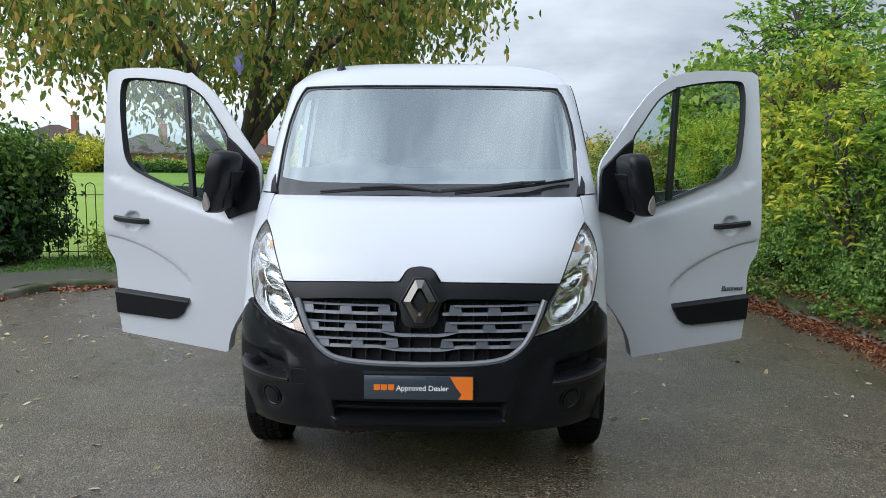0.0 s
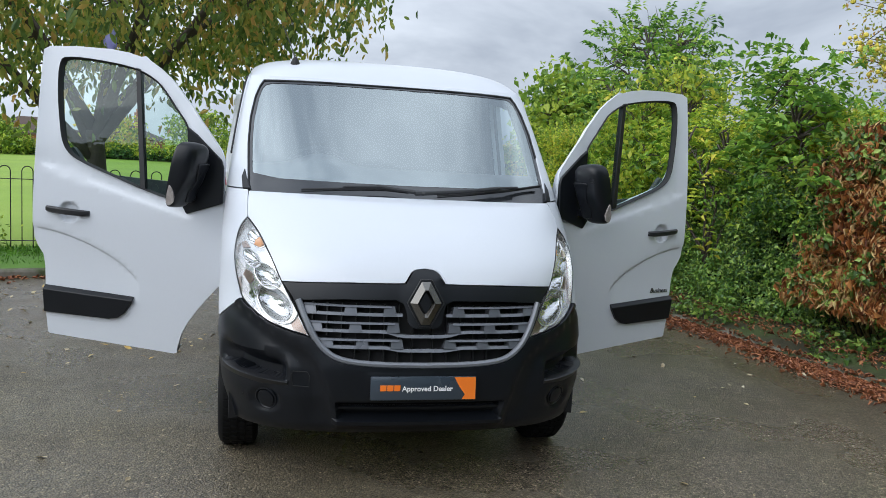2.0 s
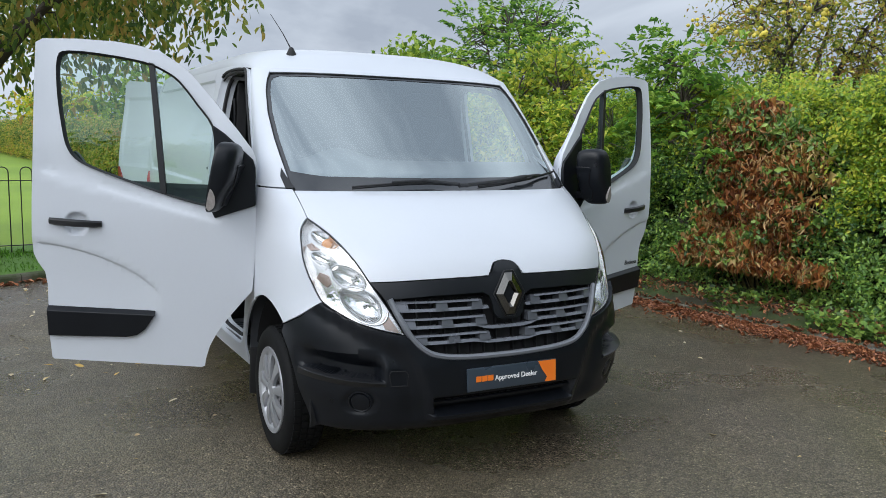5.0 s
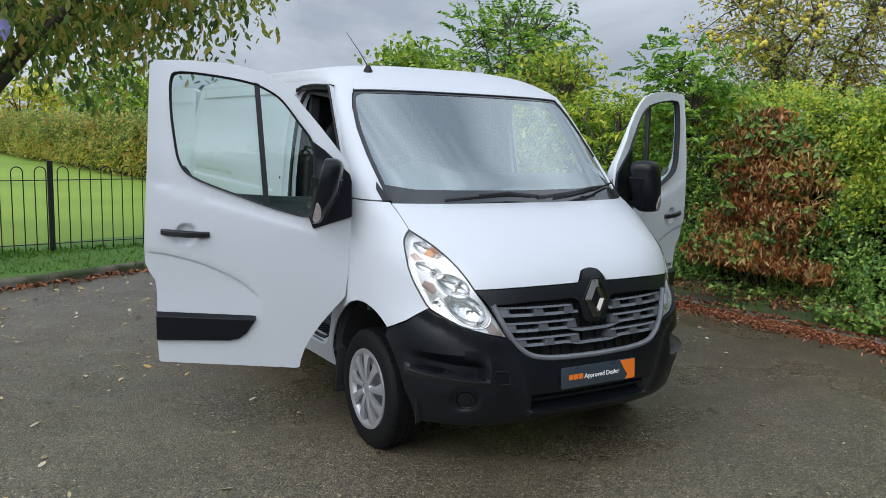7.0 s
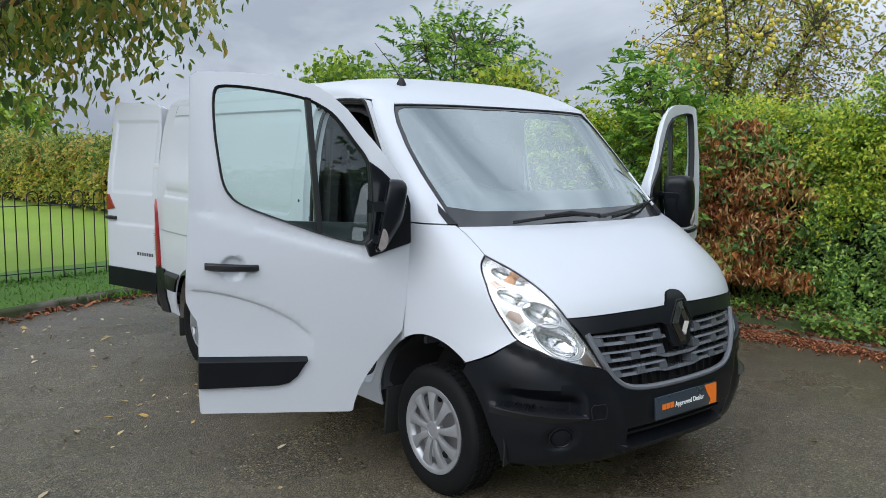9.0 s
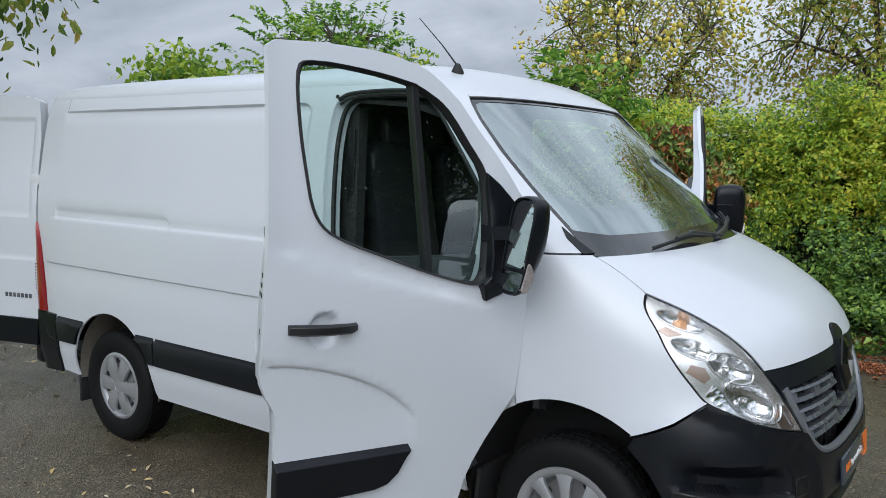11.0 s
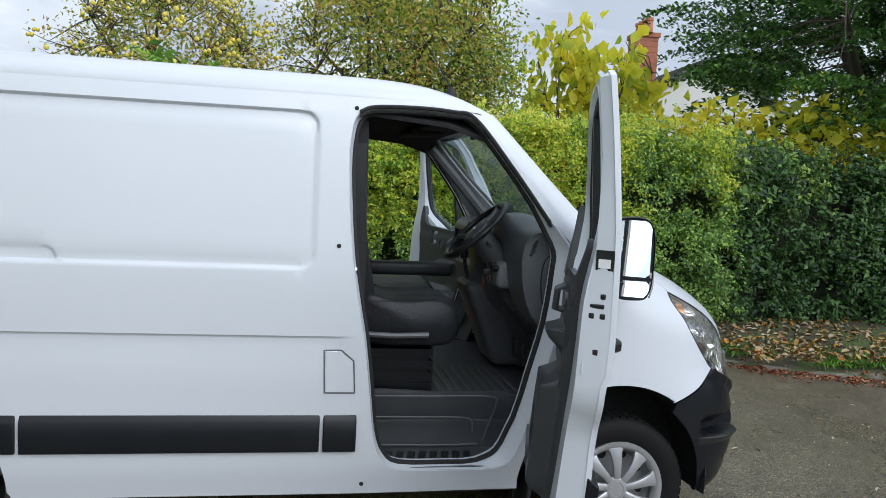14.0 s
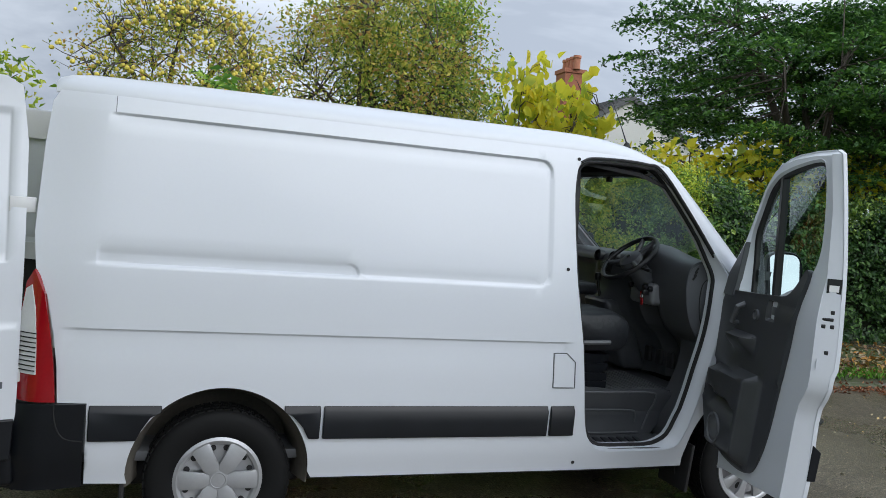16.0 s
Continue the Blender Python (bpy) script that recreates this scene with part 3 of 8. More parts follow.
def flank(s):
    """One side of the body: sill, posts and load-bay wall with the door opening and the wheel arch."""
    pillar = [(FLANK_Y(z), z) for z in (1.437, 1.6, 1.75, 1.9, 2.02, 2.105)]
    outline = ([(1.355, 0.352)] + ARCH_F[1:] + [(1.10, 0.85), (1.10, 1.3)] + pillar + [(1.8, 2.143), (2.2, 2.155), (4.84, 2.155), (4.868, 2.10), (4.885, 1.9), (4.90, 1.5), (4.885, 1.345),
               (4.83, 1.22), (4.795, 1.05), (4.775, 0.9), (4.765, 0.738), (4.64, 0.738), (4.635, 0.352), (4.45, 0.346)]
               + arc(4.03, 0.385, 0.43, 0, 180, 30) + [(3.58, 0.352)])
    side = sheet(lambda y, z: (s * flank_x(y, z), y, z), outline, [smooth_loop(OPENING, 3)], 0.055,
                 us=(2.345, 2.36, 2.375, 2.22, 2.24, 3.42, 3.45, 4.62, 4.636, 4.64, 4.76, 4.78), vs=(1.07, 1.077, 1.084, 1.092, 1.374, 1.38, 1.388, 1.396, 1.424, 1.432, 1.441, 2.06, 2.066, 2.072, 2.08),
                 away=Vector((0, 3, 1.2)), extra=PANEL_CORNERS)
    ob = part("body_side", side, PAINT, van, "white pressed steel side panel", solid=0.012, split=50)
    # flanges of the door opening
    bm = bmesh.new()
    loop = smooth_loop(OPENING, 3)
    c = (1.72, 1.25)
    rows = []
    # the front post is broader than the rear one
    broad = lambda p: 0.045 * step01(1.62 - p[0], 0.0, 0.22) * step01(1.75 - p[1], 0.0, 0.3)
    for inw, shrink, k in ((0.004, 1.0, 0.0), (0.035, 0.985, 0.55), (0.05, 0.955, 1.0), (0.09, 0.95, 1.0)):
        rows.append([bm.verts.new((s * (flank_x(*p) - inw), c[0] + (p[0] - c[0]) * shrink + k * broad(p), c[1] + (p[1] - c[1]) * (shrink + (1 - shrink) * 0.4) + 0.5 * k * broad(p) * (p[1] < 0.6))) for p in loop])
    n = len(loop)
    for a, b in zip(rows, rows[1:]):
        for i in range(n):
            bm.faces.new((a[i], a[(i + 1) % n], b[(i + 1) % n], b[i]))
    part("door_frame", closed(bm), PAINT, van, solid=0.004, split=60)
    seal = bmesh.new()
    tube(seal, [(s * (flank_x(*p) - 0.05), c[0] + (p[0] - c[0]) * 0.953 + broad(p), c[1] + (p[1] - c[1]) * 0.973 + 0.5 * broad(p) * (p[1] < 0.6)) for p in loop + loop[:1]], 0.013, 6)
    part("door_seal", seal, RUBBER, van, "black rubber door seal")
    gutter = smooth_line([(2.17, 2.085), (2.10, 2.112), (1.90, 2.121), (1.74, 2.114), (1.635, 2.088), (1.455, 1.873), (1.27, 1.628)], 5)
    for k, r in ((0.0, 0.009), (-0.022, 0.006)):
        bm = bmesh.new()
        tube(bm, [(s * (flank_x(y, z) + 0.002 - 0.4 * abs(k)), y + 0.5 * k * (y < 1.6), z + k) for y, z in gutter], r, 6)
        part("gutter_seal", bm, RUBBER, van, "black rubber gutter over the door")
    # wheel arch liners
    for cy, cz, r, a0, a1 in ((0.86, 0.36, 0.505, -8, 188), (4.03, 0.385, 0.435, -8, 188)):
        bm = bmesh.new()
        pts = arc(cy, cz, r, a0, a1, 30)
        steps = ((0.985, 0.0), (0.945, 0.022), (0.86, 0.048), (0.62, 0.055)) if cy > 2 else ((0.93, 0.0), (0.9, 0.01), (0.62, 0.03))
        rows = [[bm.verts.new((s * x, y, z)) for y, z in arc(cy, cz, r - n_, a0, a1, 30)] for x, n_ in steps]
        for a, b in zip(rows, rows[1:]):
            for i in range(len(pts) - 1):
                bm.faces.new((a[i], a[i + 1], b[i + 1], b[i]))
        w = rows[-1] + [bm.verts.new((s * 0.62, cy, cz - 0.1))]
        for i in range(len(pts) - 1):
            bm.faces.new((w[i], w[i + 1], w[-1]))
        part("wheel_arch_liner", closed(bm), LINER if cy > 2 else DARK, van, "black moulded wheel arch liner", solid=0.006)
    for q in (72, 88, 104):
        bm = bmesh.new()
        k = Vector((0, math.cos(radians(q)), math.sin(radians(q))))
        t_ = Vector((0, -k.z, k.y))
        c0 = Vector((0, 4.03, 0.385))
        path = [Vector((s * x, 0, 0)) + c0 + k * rr + t_ * w_ for x, rr, w_ in ((0.93, 0.405, 0.0), (0.885, 0.392, 0.0), (0.872, 0.388, 0.03))]
        tube(bm, path, 0.004, 6)
        part("liner_rib", bm, LINER, van)
    # black rubbing strips in three lengths
    for y0, y1 in ((2.137, 2.285), (2.30, 3.545), (3.56, 3.66)):
        loop = [(y0, 0.562), (y1, 0.562), (y1, 0.737), (y0, 0.737)] if y1 != 3.66 else [(3.56, 0.562), (3.615, 0.562), (3.645, 0.62), (3.70, 0.69), (3.745, 0.737), (3.56, 0.737)]
        bm = bmesh.new()
        strip(bm, loop, s)
        part("rubbing_strip", closed(bm), PLASTIC, van, "black plastic rubbing strip", bevel=0.006)
    loop = [(4.63, 0.562), (4.63, 0.737), (4.31, 0.737), (4.36, 0.68), (4.40, 0.61), (4.42, 0.562)]
    bm = bmesh.new()
    strip(bm, loop, s)
    part("rubbing_strip", closed(bm), PLASTIC, van, bevel=0.006)
    # rear bumper corner and tail lamp
    bm = sheet(lambda y, z: (s * (WIDTH(z) + 0.012 - 0.10 * step01(y, 4.80, 5.02) ** 2), y, z),
               [(4.645, 0.34), (4.99, 0.32), (5.02, 0.36), (5.02, 0.60), (4.99, 0.735), (4.645, 0.735)], step=0.04)
    part("rear_bumper_corner", bm, PLASTIC, van, "black plastic rear bumper", solid=0.02)
    bm = bmesh.new()
    tube(bm, [(s * (WIDTH(z) + 0.0125), y, z) for y, z in smooth_line([(4.775, 0.733), (4.772, 0.68), (4.755, 0.615), (4.72, 0.575), (4.648, 0.562)], 4)], 0.003, 5)
    part("bumper_seam", bm, RUBBER, van)
    lamp = [(4.888, 1.34), (4.84, 1.235), (4.805, 1.05), (4.785, 0.9), (4.772, 0.745), (4.955, 0.745), (4.955, 0.9), (4.945, 1.1), (4.92, 1.28)]
    bm = sheet(lambda y, z: (s * (WIDTH(z) + 0.012 - 0.09 * step01(y, 4.80, 4.98) ** 2), y, z), lamp, step=0.03)
    light = part("tail_lamp", bm, RED, van, "red and clear rear lamp cluster", solid=0.03)
    bm = sheet(lambda y, z: (s * (WIDTH(z) + 0.016 - 0.09 * step01(y, 4.80, 4.98) ** 2), y, z),
               [(4.895, 1.27), (4.875, 1.17), (4.862, 1.0), (4.858, 0.87), (4.952, 0.87), (4.942, 1.1), (4.92, 1.25)], step=0.03)
    part("clear_lens", bm, CLEARLAMP, light, "clear ribbed lens", solid=0.006)
    for k in range(9):
        bm = bmesh.new()
        z = 0.885 + 0.021 * k
        prism(bm, [(4.862, z), (4.905, z), (4.946, z), (4.946, z + 0.004), (4.905, z + 0.004), (4.862, z + 0.004)], lambda y, zz: (s * (WIDTH(zz) + 0.010 - 0.09 * step01(y, 4.80, 4.98) ** 2), y, zz), lambda y, zz: (s * (WIDTH(zz) + 0.023 - 0.09 * step01(y, 4.80, 4.98) ** 2), y, zz))
        part("lens_rib", closed(bm), DARK, light)
    return ob


flank(-1)
flank(1)


def roof_section(a):
    n = 3.2
    q = abs(a) * 0.958
    return Vector(((1 if a >= 0 else -1) * 0.903 * math.sin(q) ** (2 / n), 0, 2.1215 + 0.172 * max(0.0, math.cos(q)) ** (2 / n)))


def roof():
    bm = bmesh.new()
    steps = [i / 12 for i in range(13)]
    # finer towards the rounded edges
    angles = [math.pi / 2 * (1 - (1 - k / 22) ** 1.6) for k in range(23)]
    angles = [-a for a in angles[:0:-1]] + angles
    rows = []
    for s in steps:
        row = []
        for a in angles:
            f = Vector(nose(a, 2.115))
            e = roof_section(a) + Vector((0, 2.2, 0))
            c = math.cos(a) ** 0.8 if abs(a) < 1.5707 else 0
            t0 = Vector((0, 0.62 + 0.1 * c, 0.05 + 0.5 * c))
            t1 = Vector((0, 0.75, 0.012))
            h = (1 + 2 * s) * (1 - s) ** 2, s * (1 - s) ** 2, s * s * (3 - 2 * s), s * s * (s - 1)
            row.append(f * h[0] + t0 * h[1] + e * h[2] + t1 * h[3])
        rows.append(row)
    for y, dz in ((2.6, 0.0), (3.2, 0.004), (3.8, 0.004), (4.4, 0.0), (4.72, -0.008), (4.82, -0.02), (4.865, -0.04), (4.885, -0.075)):
        k = flank_x(y, 2.155) / WIDTH(2.155)
        rows.append([Matrix.Diagonal((k, 1, 1)) @ roof_section(a) + Vector((0, y - 0.024 * (y > 4.7) * abs(math.sin(a)) ** 6, dz * (0.15 + 0.85 * math.cos(a)))) for a in angles])
    vs = [[bm.verts.new(p) for p in r] for r in rows]
    for r0, r1 in zip(vs, vs[1:]):
        for i in range(len(angles) - 1):
            bm.faces.new((r0[i], r0[i + 1], r1[i + 1], r1[i]))
    bmesh.ops.recalc_face_normals(bm, faces=bm.faces)
    if sum(p.normal.z for p in bm.faces) < 0:
        bmesh.ops.reverse_faces(bm, faces=bm.faces)
    part("roof", bm, PAINT, van, "white roof panel", solid=0.01, split=60)
    # covers of the roof seams
    for s in (-1, 1):
        for y in (4.60,):
            bm = bmesh.new()
            tube(bm, [(s * (flank_x(y, z) + 0.0005), y, z) for z in (2.078, 2.10, 2.13, 2.152)], 0.0013, 5)
            part("panel_seam", bm, GRILLE, van)


roof()

# windscreen edge in nose angles, by height
EDGE_X = pchip((1.43, 0.872), (1.75, 0.885), (2.0, 0.85), (2.098, 0.80))


def ws_loop(grow=0.0):
    left = [(-at_x(EDGE_X(z) + grow, z), z) for z in (1.445 - grow, 1.55, 1.7, 1.85, 1.98, 2.05)]
    top = [(-at_x(x, 2.098), 2.098 + 0.9 * grow - 0.012 * (x / 0.8) ** 4) for x in (0.80, 0.70, 0.4)]
    base = [(-at_x(x, 1.44), 1.44 - grow) for x in (0.4, 0.75)]
    half = left + top
    return half + [(0, 2.10 + 0.9 * grow)] + [(-a, z) for a, z in half[::-1]] + [(-a, z) for a, z in base[::-1]] + [(0, 1.44 - grow)] + base


glass = part("windscreen", sheet(lambda a, z: nose_at(a, z, 0.012), ws_loop(-0.004), step=0.06), WINDSCREEN, van, "clear windscreen reflecting grey clouds", split=0)
glass.visible_shadow = False


def shrink_ws():
    half = [(-at_x(EDGE_X(z) - 0.022, z), z) for z in (1.535, 1.6, 1.7, 1.85, 1.98, 2.04)] + [(-at_x(0.79, 2.063), 2.063), (-at_x(0.755, 2.075), 2.075), (-at_x(0.4, 2.083), 2.083)]
    return half + [(0, 2.085)] + [(-a, z) for a, z in half[::-1]] + [(at_x(0.7, 1.512), 1.512), (0, 1.506), (-at_x(0.7, 1.512), 1.512)]


part("windscreen_border", sheet(lambda a, z: nose_at(a, z, 0.0095), ws_loop(0.006), [shrink_ws()], 0.05), BORDER, van, "black printed border of the windscreen", solid=0.002)
bm = bmesh.new()
tube(bm, [nose_at(a, z, 0.006) for a, z in ws_loop(0.0)[:17]], 0.0045, 6)
part("windscreen_seal", bm, RUBBER, van)

# posts between windscreen and doors
for s in (-1, 1):
    left = [(s * at_x(EDGE_X(z) + 0.002, z), z) for z in (1.445, 1.5, 1.55, 1.7, 1.85, 1.98, 2.05)] + [(s * at_x(0.80, 2.10), 2.10), (s * at_x(0.80, 2.10), 2.117)]
    part("windscreen_post", sheet(nose_at, left + [(s * 1.5708, 2.117), (s * 1.5708, 1.8), (s * 1.5708, 1.445)], step=0.06), PAINT, van, "white windscreen post", solid=0.03, split=60)
half = [(at_x(x, 2.1), 2.10 - 0.010 * (x / 0.8) ** 4) for x in (0, 0.2, 0.4, 0.6, 0.72, 0.80)]
part("roof_lip", sheet(nose_at, [(-a, z) for a, z in half[::-1]] + half[1:] + [(at_x(0.8, 2.1), 2.117), (-at_x(0.8, 2.1), 2.117)], step=0.05), PAINT, van, solid=0.02, split=60)

for s in (-1, 1):
    bm = bmesh.new()
    prism(bm, [(0.858, 1.442), (0.900, 1.440), (0.908, 1.50), (0.893, 1.545), (0.880, 1.50)], lambda x, z: nose_at(s * at_x(x, z), z, 0.02), lambda x, z: nose_at(s * at_x(x, z), z, -0.006))
    part("scuttle_end", closed(bm), PANELGREY, van, "dark grey scuttle end cap", bevel=0.003)

# lines that part bonnet, lamps, wings, grille and bumper: (x, z)
LAMP_IN = [(0.866, 1.308), (0.80, 1.235), (0.74, 1.135), (0.688, 1.03), (0.612, 0.90), (0.553, 0.785)]
LAMP_OUT = [(0.553, 0.785), (0.66, 0.808), (0.76, 0.84), (0.835, 0.885), (0.877, 0.92), (0.898, 0.975), (0.918, 1.05), (0.926, 1.125), (0.918, 1.205), (0.900, 1.262), (0.866, 1.308)]
GRILLE_TOP = [(0.0, 1.121), (0.045, 1.114), (0.068, 1.098), (0.095, 1.06), (0.125, 1.051), (0.4, 1.046), (0.688, 1.03)]
GRILLE_FRAME = [(0.610, 0.955), (0.575, 0.87), (0.525, 0.775), (0.475, 0.72), (0.40, 0.682), (0.25, 0.664), (0.0, 0.658)]


def on(pts, s=1):
    return [(s * at_x(x, z), z) for x, z in pts]


def gap(loop, d):
    """The loop drawn in by d towards its inside, for shut lines."""
    out = []
    n = len(loop)
    area = sum(a[0] * b[1] - b[0] * a[1] for a, b in zip(loop, loop[1:] + loop[:1]))
    for i in range(n):
        a, b = Vector(loop[i - 1]), Vector(loop[(i + 1) % n])
        t = (b - a).normalized()
        k = Vector((-t.y, t.x)) * (d if area > 0 else -d)
        out.append((loop[i][0] + k.x, loop[i][1] + k.y))
    return out


lamp_in, lamp_out = smooth_line(LAMP_IN, 4), smooth_line(LAMP_OUT, 4)
top = smooth_line(GRILLE_TOP, 3)
edge = [(0.868, 1.428), (0.869, 1.37)] + lamp_in[: 4 * 3 + 1]
bonnet = on(top[:-1]) + on(edge[::-1]) + [(at_x(0.86, 1.434), 1.434), (at_x(0.6, 1.436), 1.436), (0, 1.437)]
bonnet = [(-a, z) for a, z in bonnet[::-1]] + bonnet[1:-1]
part("bonnet", sheet(nose_at, gap(bonnet, 0.003), step=0.045, vs=(1.39, 1.40, 1.41, 1.418, 1.424, 1.43)), PAINT, van, "white bonnet", solid=0.015, split=60)

for s in (-1, 1):
    # wing: bonnet edge, lamp, bumper seam, wheel arch, door gap
    arch = [(s * at_y(y, z), z) for y, z in arc(0.86, 0.36, 0.50, 63, 123, 12)]
    wing = ([(s * at_x(0.872, 1.44), 1.44), (s * at_x(0.869, 1.37), 1.37)] + on(lamp_out[::-1][: 4 * 6 + 1], s) + [(s * at_x(0.955, 0.842), 0.842), (s * at_y(0.59, 0.772), 0.772)]
            + arch[::-1] + [(s * at_y(1.092, z), z) for z in (0.82, 1.0, 1.2, 1.44)])
    part("front_wing", sheet(nose_at, gap(wing, 0.003), step=0.05), PAINT, van, "white front wing", solid=0.012, split=60)
    # headlamp
    outline = on(lamp_in + lamp_out[1:-1], s)
    lamp = part("headlamp", sheet(lambda a, z: nose_at(a, z, 0.0), gap(outline, 0.004), step=0.04), LENS, van, "clear headlamp with chrome reflectors and an orange indicator", split=0)
    lamp.visible_shadow = False
    cups = [("indicator", 0.834, 1.226, 0.046, 0.038), ("side_light", 0.862, 1.122, 0.044, 0.042), ("dipped_beam", 0.779, 1.048, 0.062, 0.062), ("main_beam", 0.736, 0.926, 0.078, 0.078)]

    def oval(x, z, rx, rz, k=1.0, n=28):
        """A tilted oval on the nose."""
        pts = [(x + k * (rx * math.cos(q) + 0.35 * rz * math.sin(q)), z + k * rz * math.sin(q)) for q in [2 * math.pi * i / n for i in range(n)]]
        return [(s * at_x(px, pz), pz) for px, pz in pts]

    inner_lamp = gap(outline, 0.006)
    part("lamp_housing", sheet(lambda a, z: nose_at(a, z, 0.034), inner_lamp, [oval(*c[1:]) for c in cups], step=0.025), LAMPGREY, lamp, "bright silver lamp bezel")
    bm = bmesh.new()
    lo = gap(outline, 0.004)
    a, b = ([bm.verts.new(nose_at(q, z, d)) for q, z in lo] for d in (0.004, 0.07))
    for i in range(len(lo)):
        bm.faces.new((a[i], a[(i + 1) % len(lo)], b[(i + 1) % len(lo)], b[i]))
    part("lamp_rim", closed(bm), LAMPGREY, lamp, solid=0.003)
    bm = bmesh.new()
    tube(bm, [nose_at(q, z, 0.002) for q, z in lo + lo[:1]], 0.0026, 6)
    part("lamp_seal", bm, RUBBER, lamp, "thin black lamp seal")
    for name, x, z, rx, rz in cups:
        deep = 0.05 if name in ("dipped_beam", "main_beam") else 0.032

        def bowl(a, zz):
            px = abs(nose(a, zz)[0])
            w = (zz - z) / rz
            q = ((px - x) / rx - 0.35 * rz / rx * w) ** 2 + w * w
            return nose_at(a, zz, 0.036 + deep * max(0.0, 1 - q) ** 0.6)

        cup = part(name, sheet(bowl, oval(x, z, rx, rz, 1.0), step=0.012), BOWL, lamp, "faceted chrome reflector bowl", split=0)
        bm = bmesh.new()
        tube(bm, [nose_at(q, zz, 0.032) for q, zz in oval(x, z, rx, rz, 1.03) + oval(x, z, rx, rz, 1.03)[:1]], 0.0045 if deep > 0.04 else 0.003, 6, caps=False)
        part("bowl_rim", bm, LAMPGREY, cup)
        q = s * at_x(x, z)
        c, back_ = nose_at(q, z, 0.03), nose_at(q, z, 0.036 + deep)
        d = Vector((s * 0.35, -0.9, 0.1)).normalized()
        m = Matrix.Translation(back_) @ d.to_track_quat("Z", "Y").to_matrix().to_4x4()
        bm = bmesh.new()
        if name == "indicator":
            lathe(bm, [(0.026, -0.006), (0.028, 0.012), (0.020, 0.026), (0.0, 0.030)], 16, m)
        else:
            lathe(bm, [(0.013, -0.005), (0.012, 0.016), (0.008, 0.024), (0.0, 0.026)], 14, m)
        part("bulb", closed(bm), AMBER if name == "indicator" else CHROME, cup, "amber bulb" if name == "indicator" else "bulb with a chrome cap")
    bm = bmesh.new()
    wide = oval(0.722, 0.930, 0.094, 0.094, 1.0, 36)
    tube(bm, [nose_at(q, zz, 0.024) for q, zz in wide[20:] + wide[:6]], 0.006, 6)
    part("outer_ring", bm, BOWL, lamp, "clear outer ring of the main beam", split=0)
    # the side and middle brown patches stand for shade in the lamp's recesses
    for name, lp in (("lower_reflector", [(0.572, 0.796), (0.640, 0.812), (0.655, 0.850), (0.628, 0.885), (0.602, 0.845)]), ("side_recess_shade", [(0.905, 1.165), (0.914, 1.19), (0.890, 1.205), (0.868, 1.178)]), ("middle_recess_shade", [(0.888, 1.06), (0.902, 1.03), (0.868, 0.992), (0.850, 1.012), (0.858, 1.05)]), ("corner_reflector", [(0.872, 0.945), (0.846, 0.985), (0.824, 0.955), (0.80, 0.875), (0.838, 0.895)])):
        part(name, sheet(lambda a, z: nose_at(a, z, 0.029), [(s * at_x(x, z), z) for x, z in lp], step=0.02), BOWL if name == "corner_reflector" else SMOKEDSHADE, lamp, "brown smoked reflector and recess-shade piece", solid=0.003)

# bumper with its recesses
seam = [(0.553, 0.785)] + lamp_out[1: 4 * 4 + 1] + [(0.955, 0.838)]


CREASE = pchip((.29, .42), (.34, .425), (.42, .44), (.55, .475), (.669, .53), (.73, .60), (.785, .72), (.83, .80))


def bumper_depth(a, z):
    x = abs(nose(a, z)[0])
    d = 0.0
    # the middle stands proud of the corners, with a hollow sweep beside it
    e = CREASE(z)
    d -= 0.016 * step01(e - x, -0.022, 0.022) * step01(z, 0.30, 0.36)
    d += 0.014 * math.exp(-((x - e - 0.075) / 0.055) ** 2) * step01(0.80 - z, 0.0, 0.12) * step01(z, 0.33, 0.42)
    # side scoops that fade out upwards
    base = 0.560 + 0.09 * (x - 0.648)
    if 0.60 < x < 1.0:
        d += 0.085 * step01(x, 0.645, 0.715) * step01(z - base, 0.002, 0.010) * step01(base + 0.125 - z, 0, 0.07) * step01(0.985 - x, 0, 0.05)
    # lower air intake, narrower at its foot
    w = 0.405 + 0.25 * (z - 0.39)
    d += 0.06 * step01(w - x, 0, 0.025) * step01(z, 0.385, 0.397) * step01(0.482 - z, 0, 0.012)
    d -= 0.012 * step01(0.44 - x, 0, 0.03) * step01(z, 0.355, 0.365) * step01(0.39 - z, 0, 0.006)
    # flat for the plate
    d -= 0.004 * step01(0.275 - x, 0, 0.01) * step01(z, 0.49, 0.50) * step01(0.63 - z, 0, 0.012)
    # hollow round the fog lamp blanks
    d += 0.016 * step01(0.085 - math.hypot(x - 0.755, (z - 0.455) * 1.1), 0.0, 0.035)
    return d


lower = [(at_y(0.60, 0.73), 0.73), (at_y(0.52, 0.65), 0.65), (at_y(0.46, 0.55), 0.55), (at_y(0.42, 0.42), 0.42), (at_y(0.41, 0.30), 0.30), (at_x(0.65, 0.292), 0.292), (0, 0.29)]
bump = [(0, 0.648)] + on(smooth_line([(0.0, 0.648), (0.25, 0.654), (0.41, 0.672), (0.485, 0.712), (0.535, 0.77), (0.553, 0.785)], 3)[1:-1]) + on(seam) + [(at_y(0.578, 0.773), 0.773)] + lower[:-1]
bump = bump[1:] + [(0, 0.29)] + [(-a, z) for a, z in bump[1:][::-1]] + [(0, 0.648)]
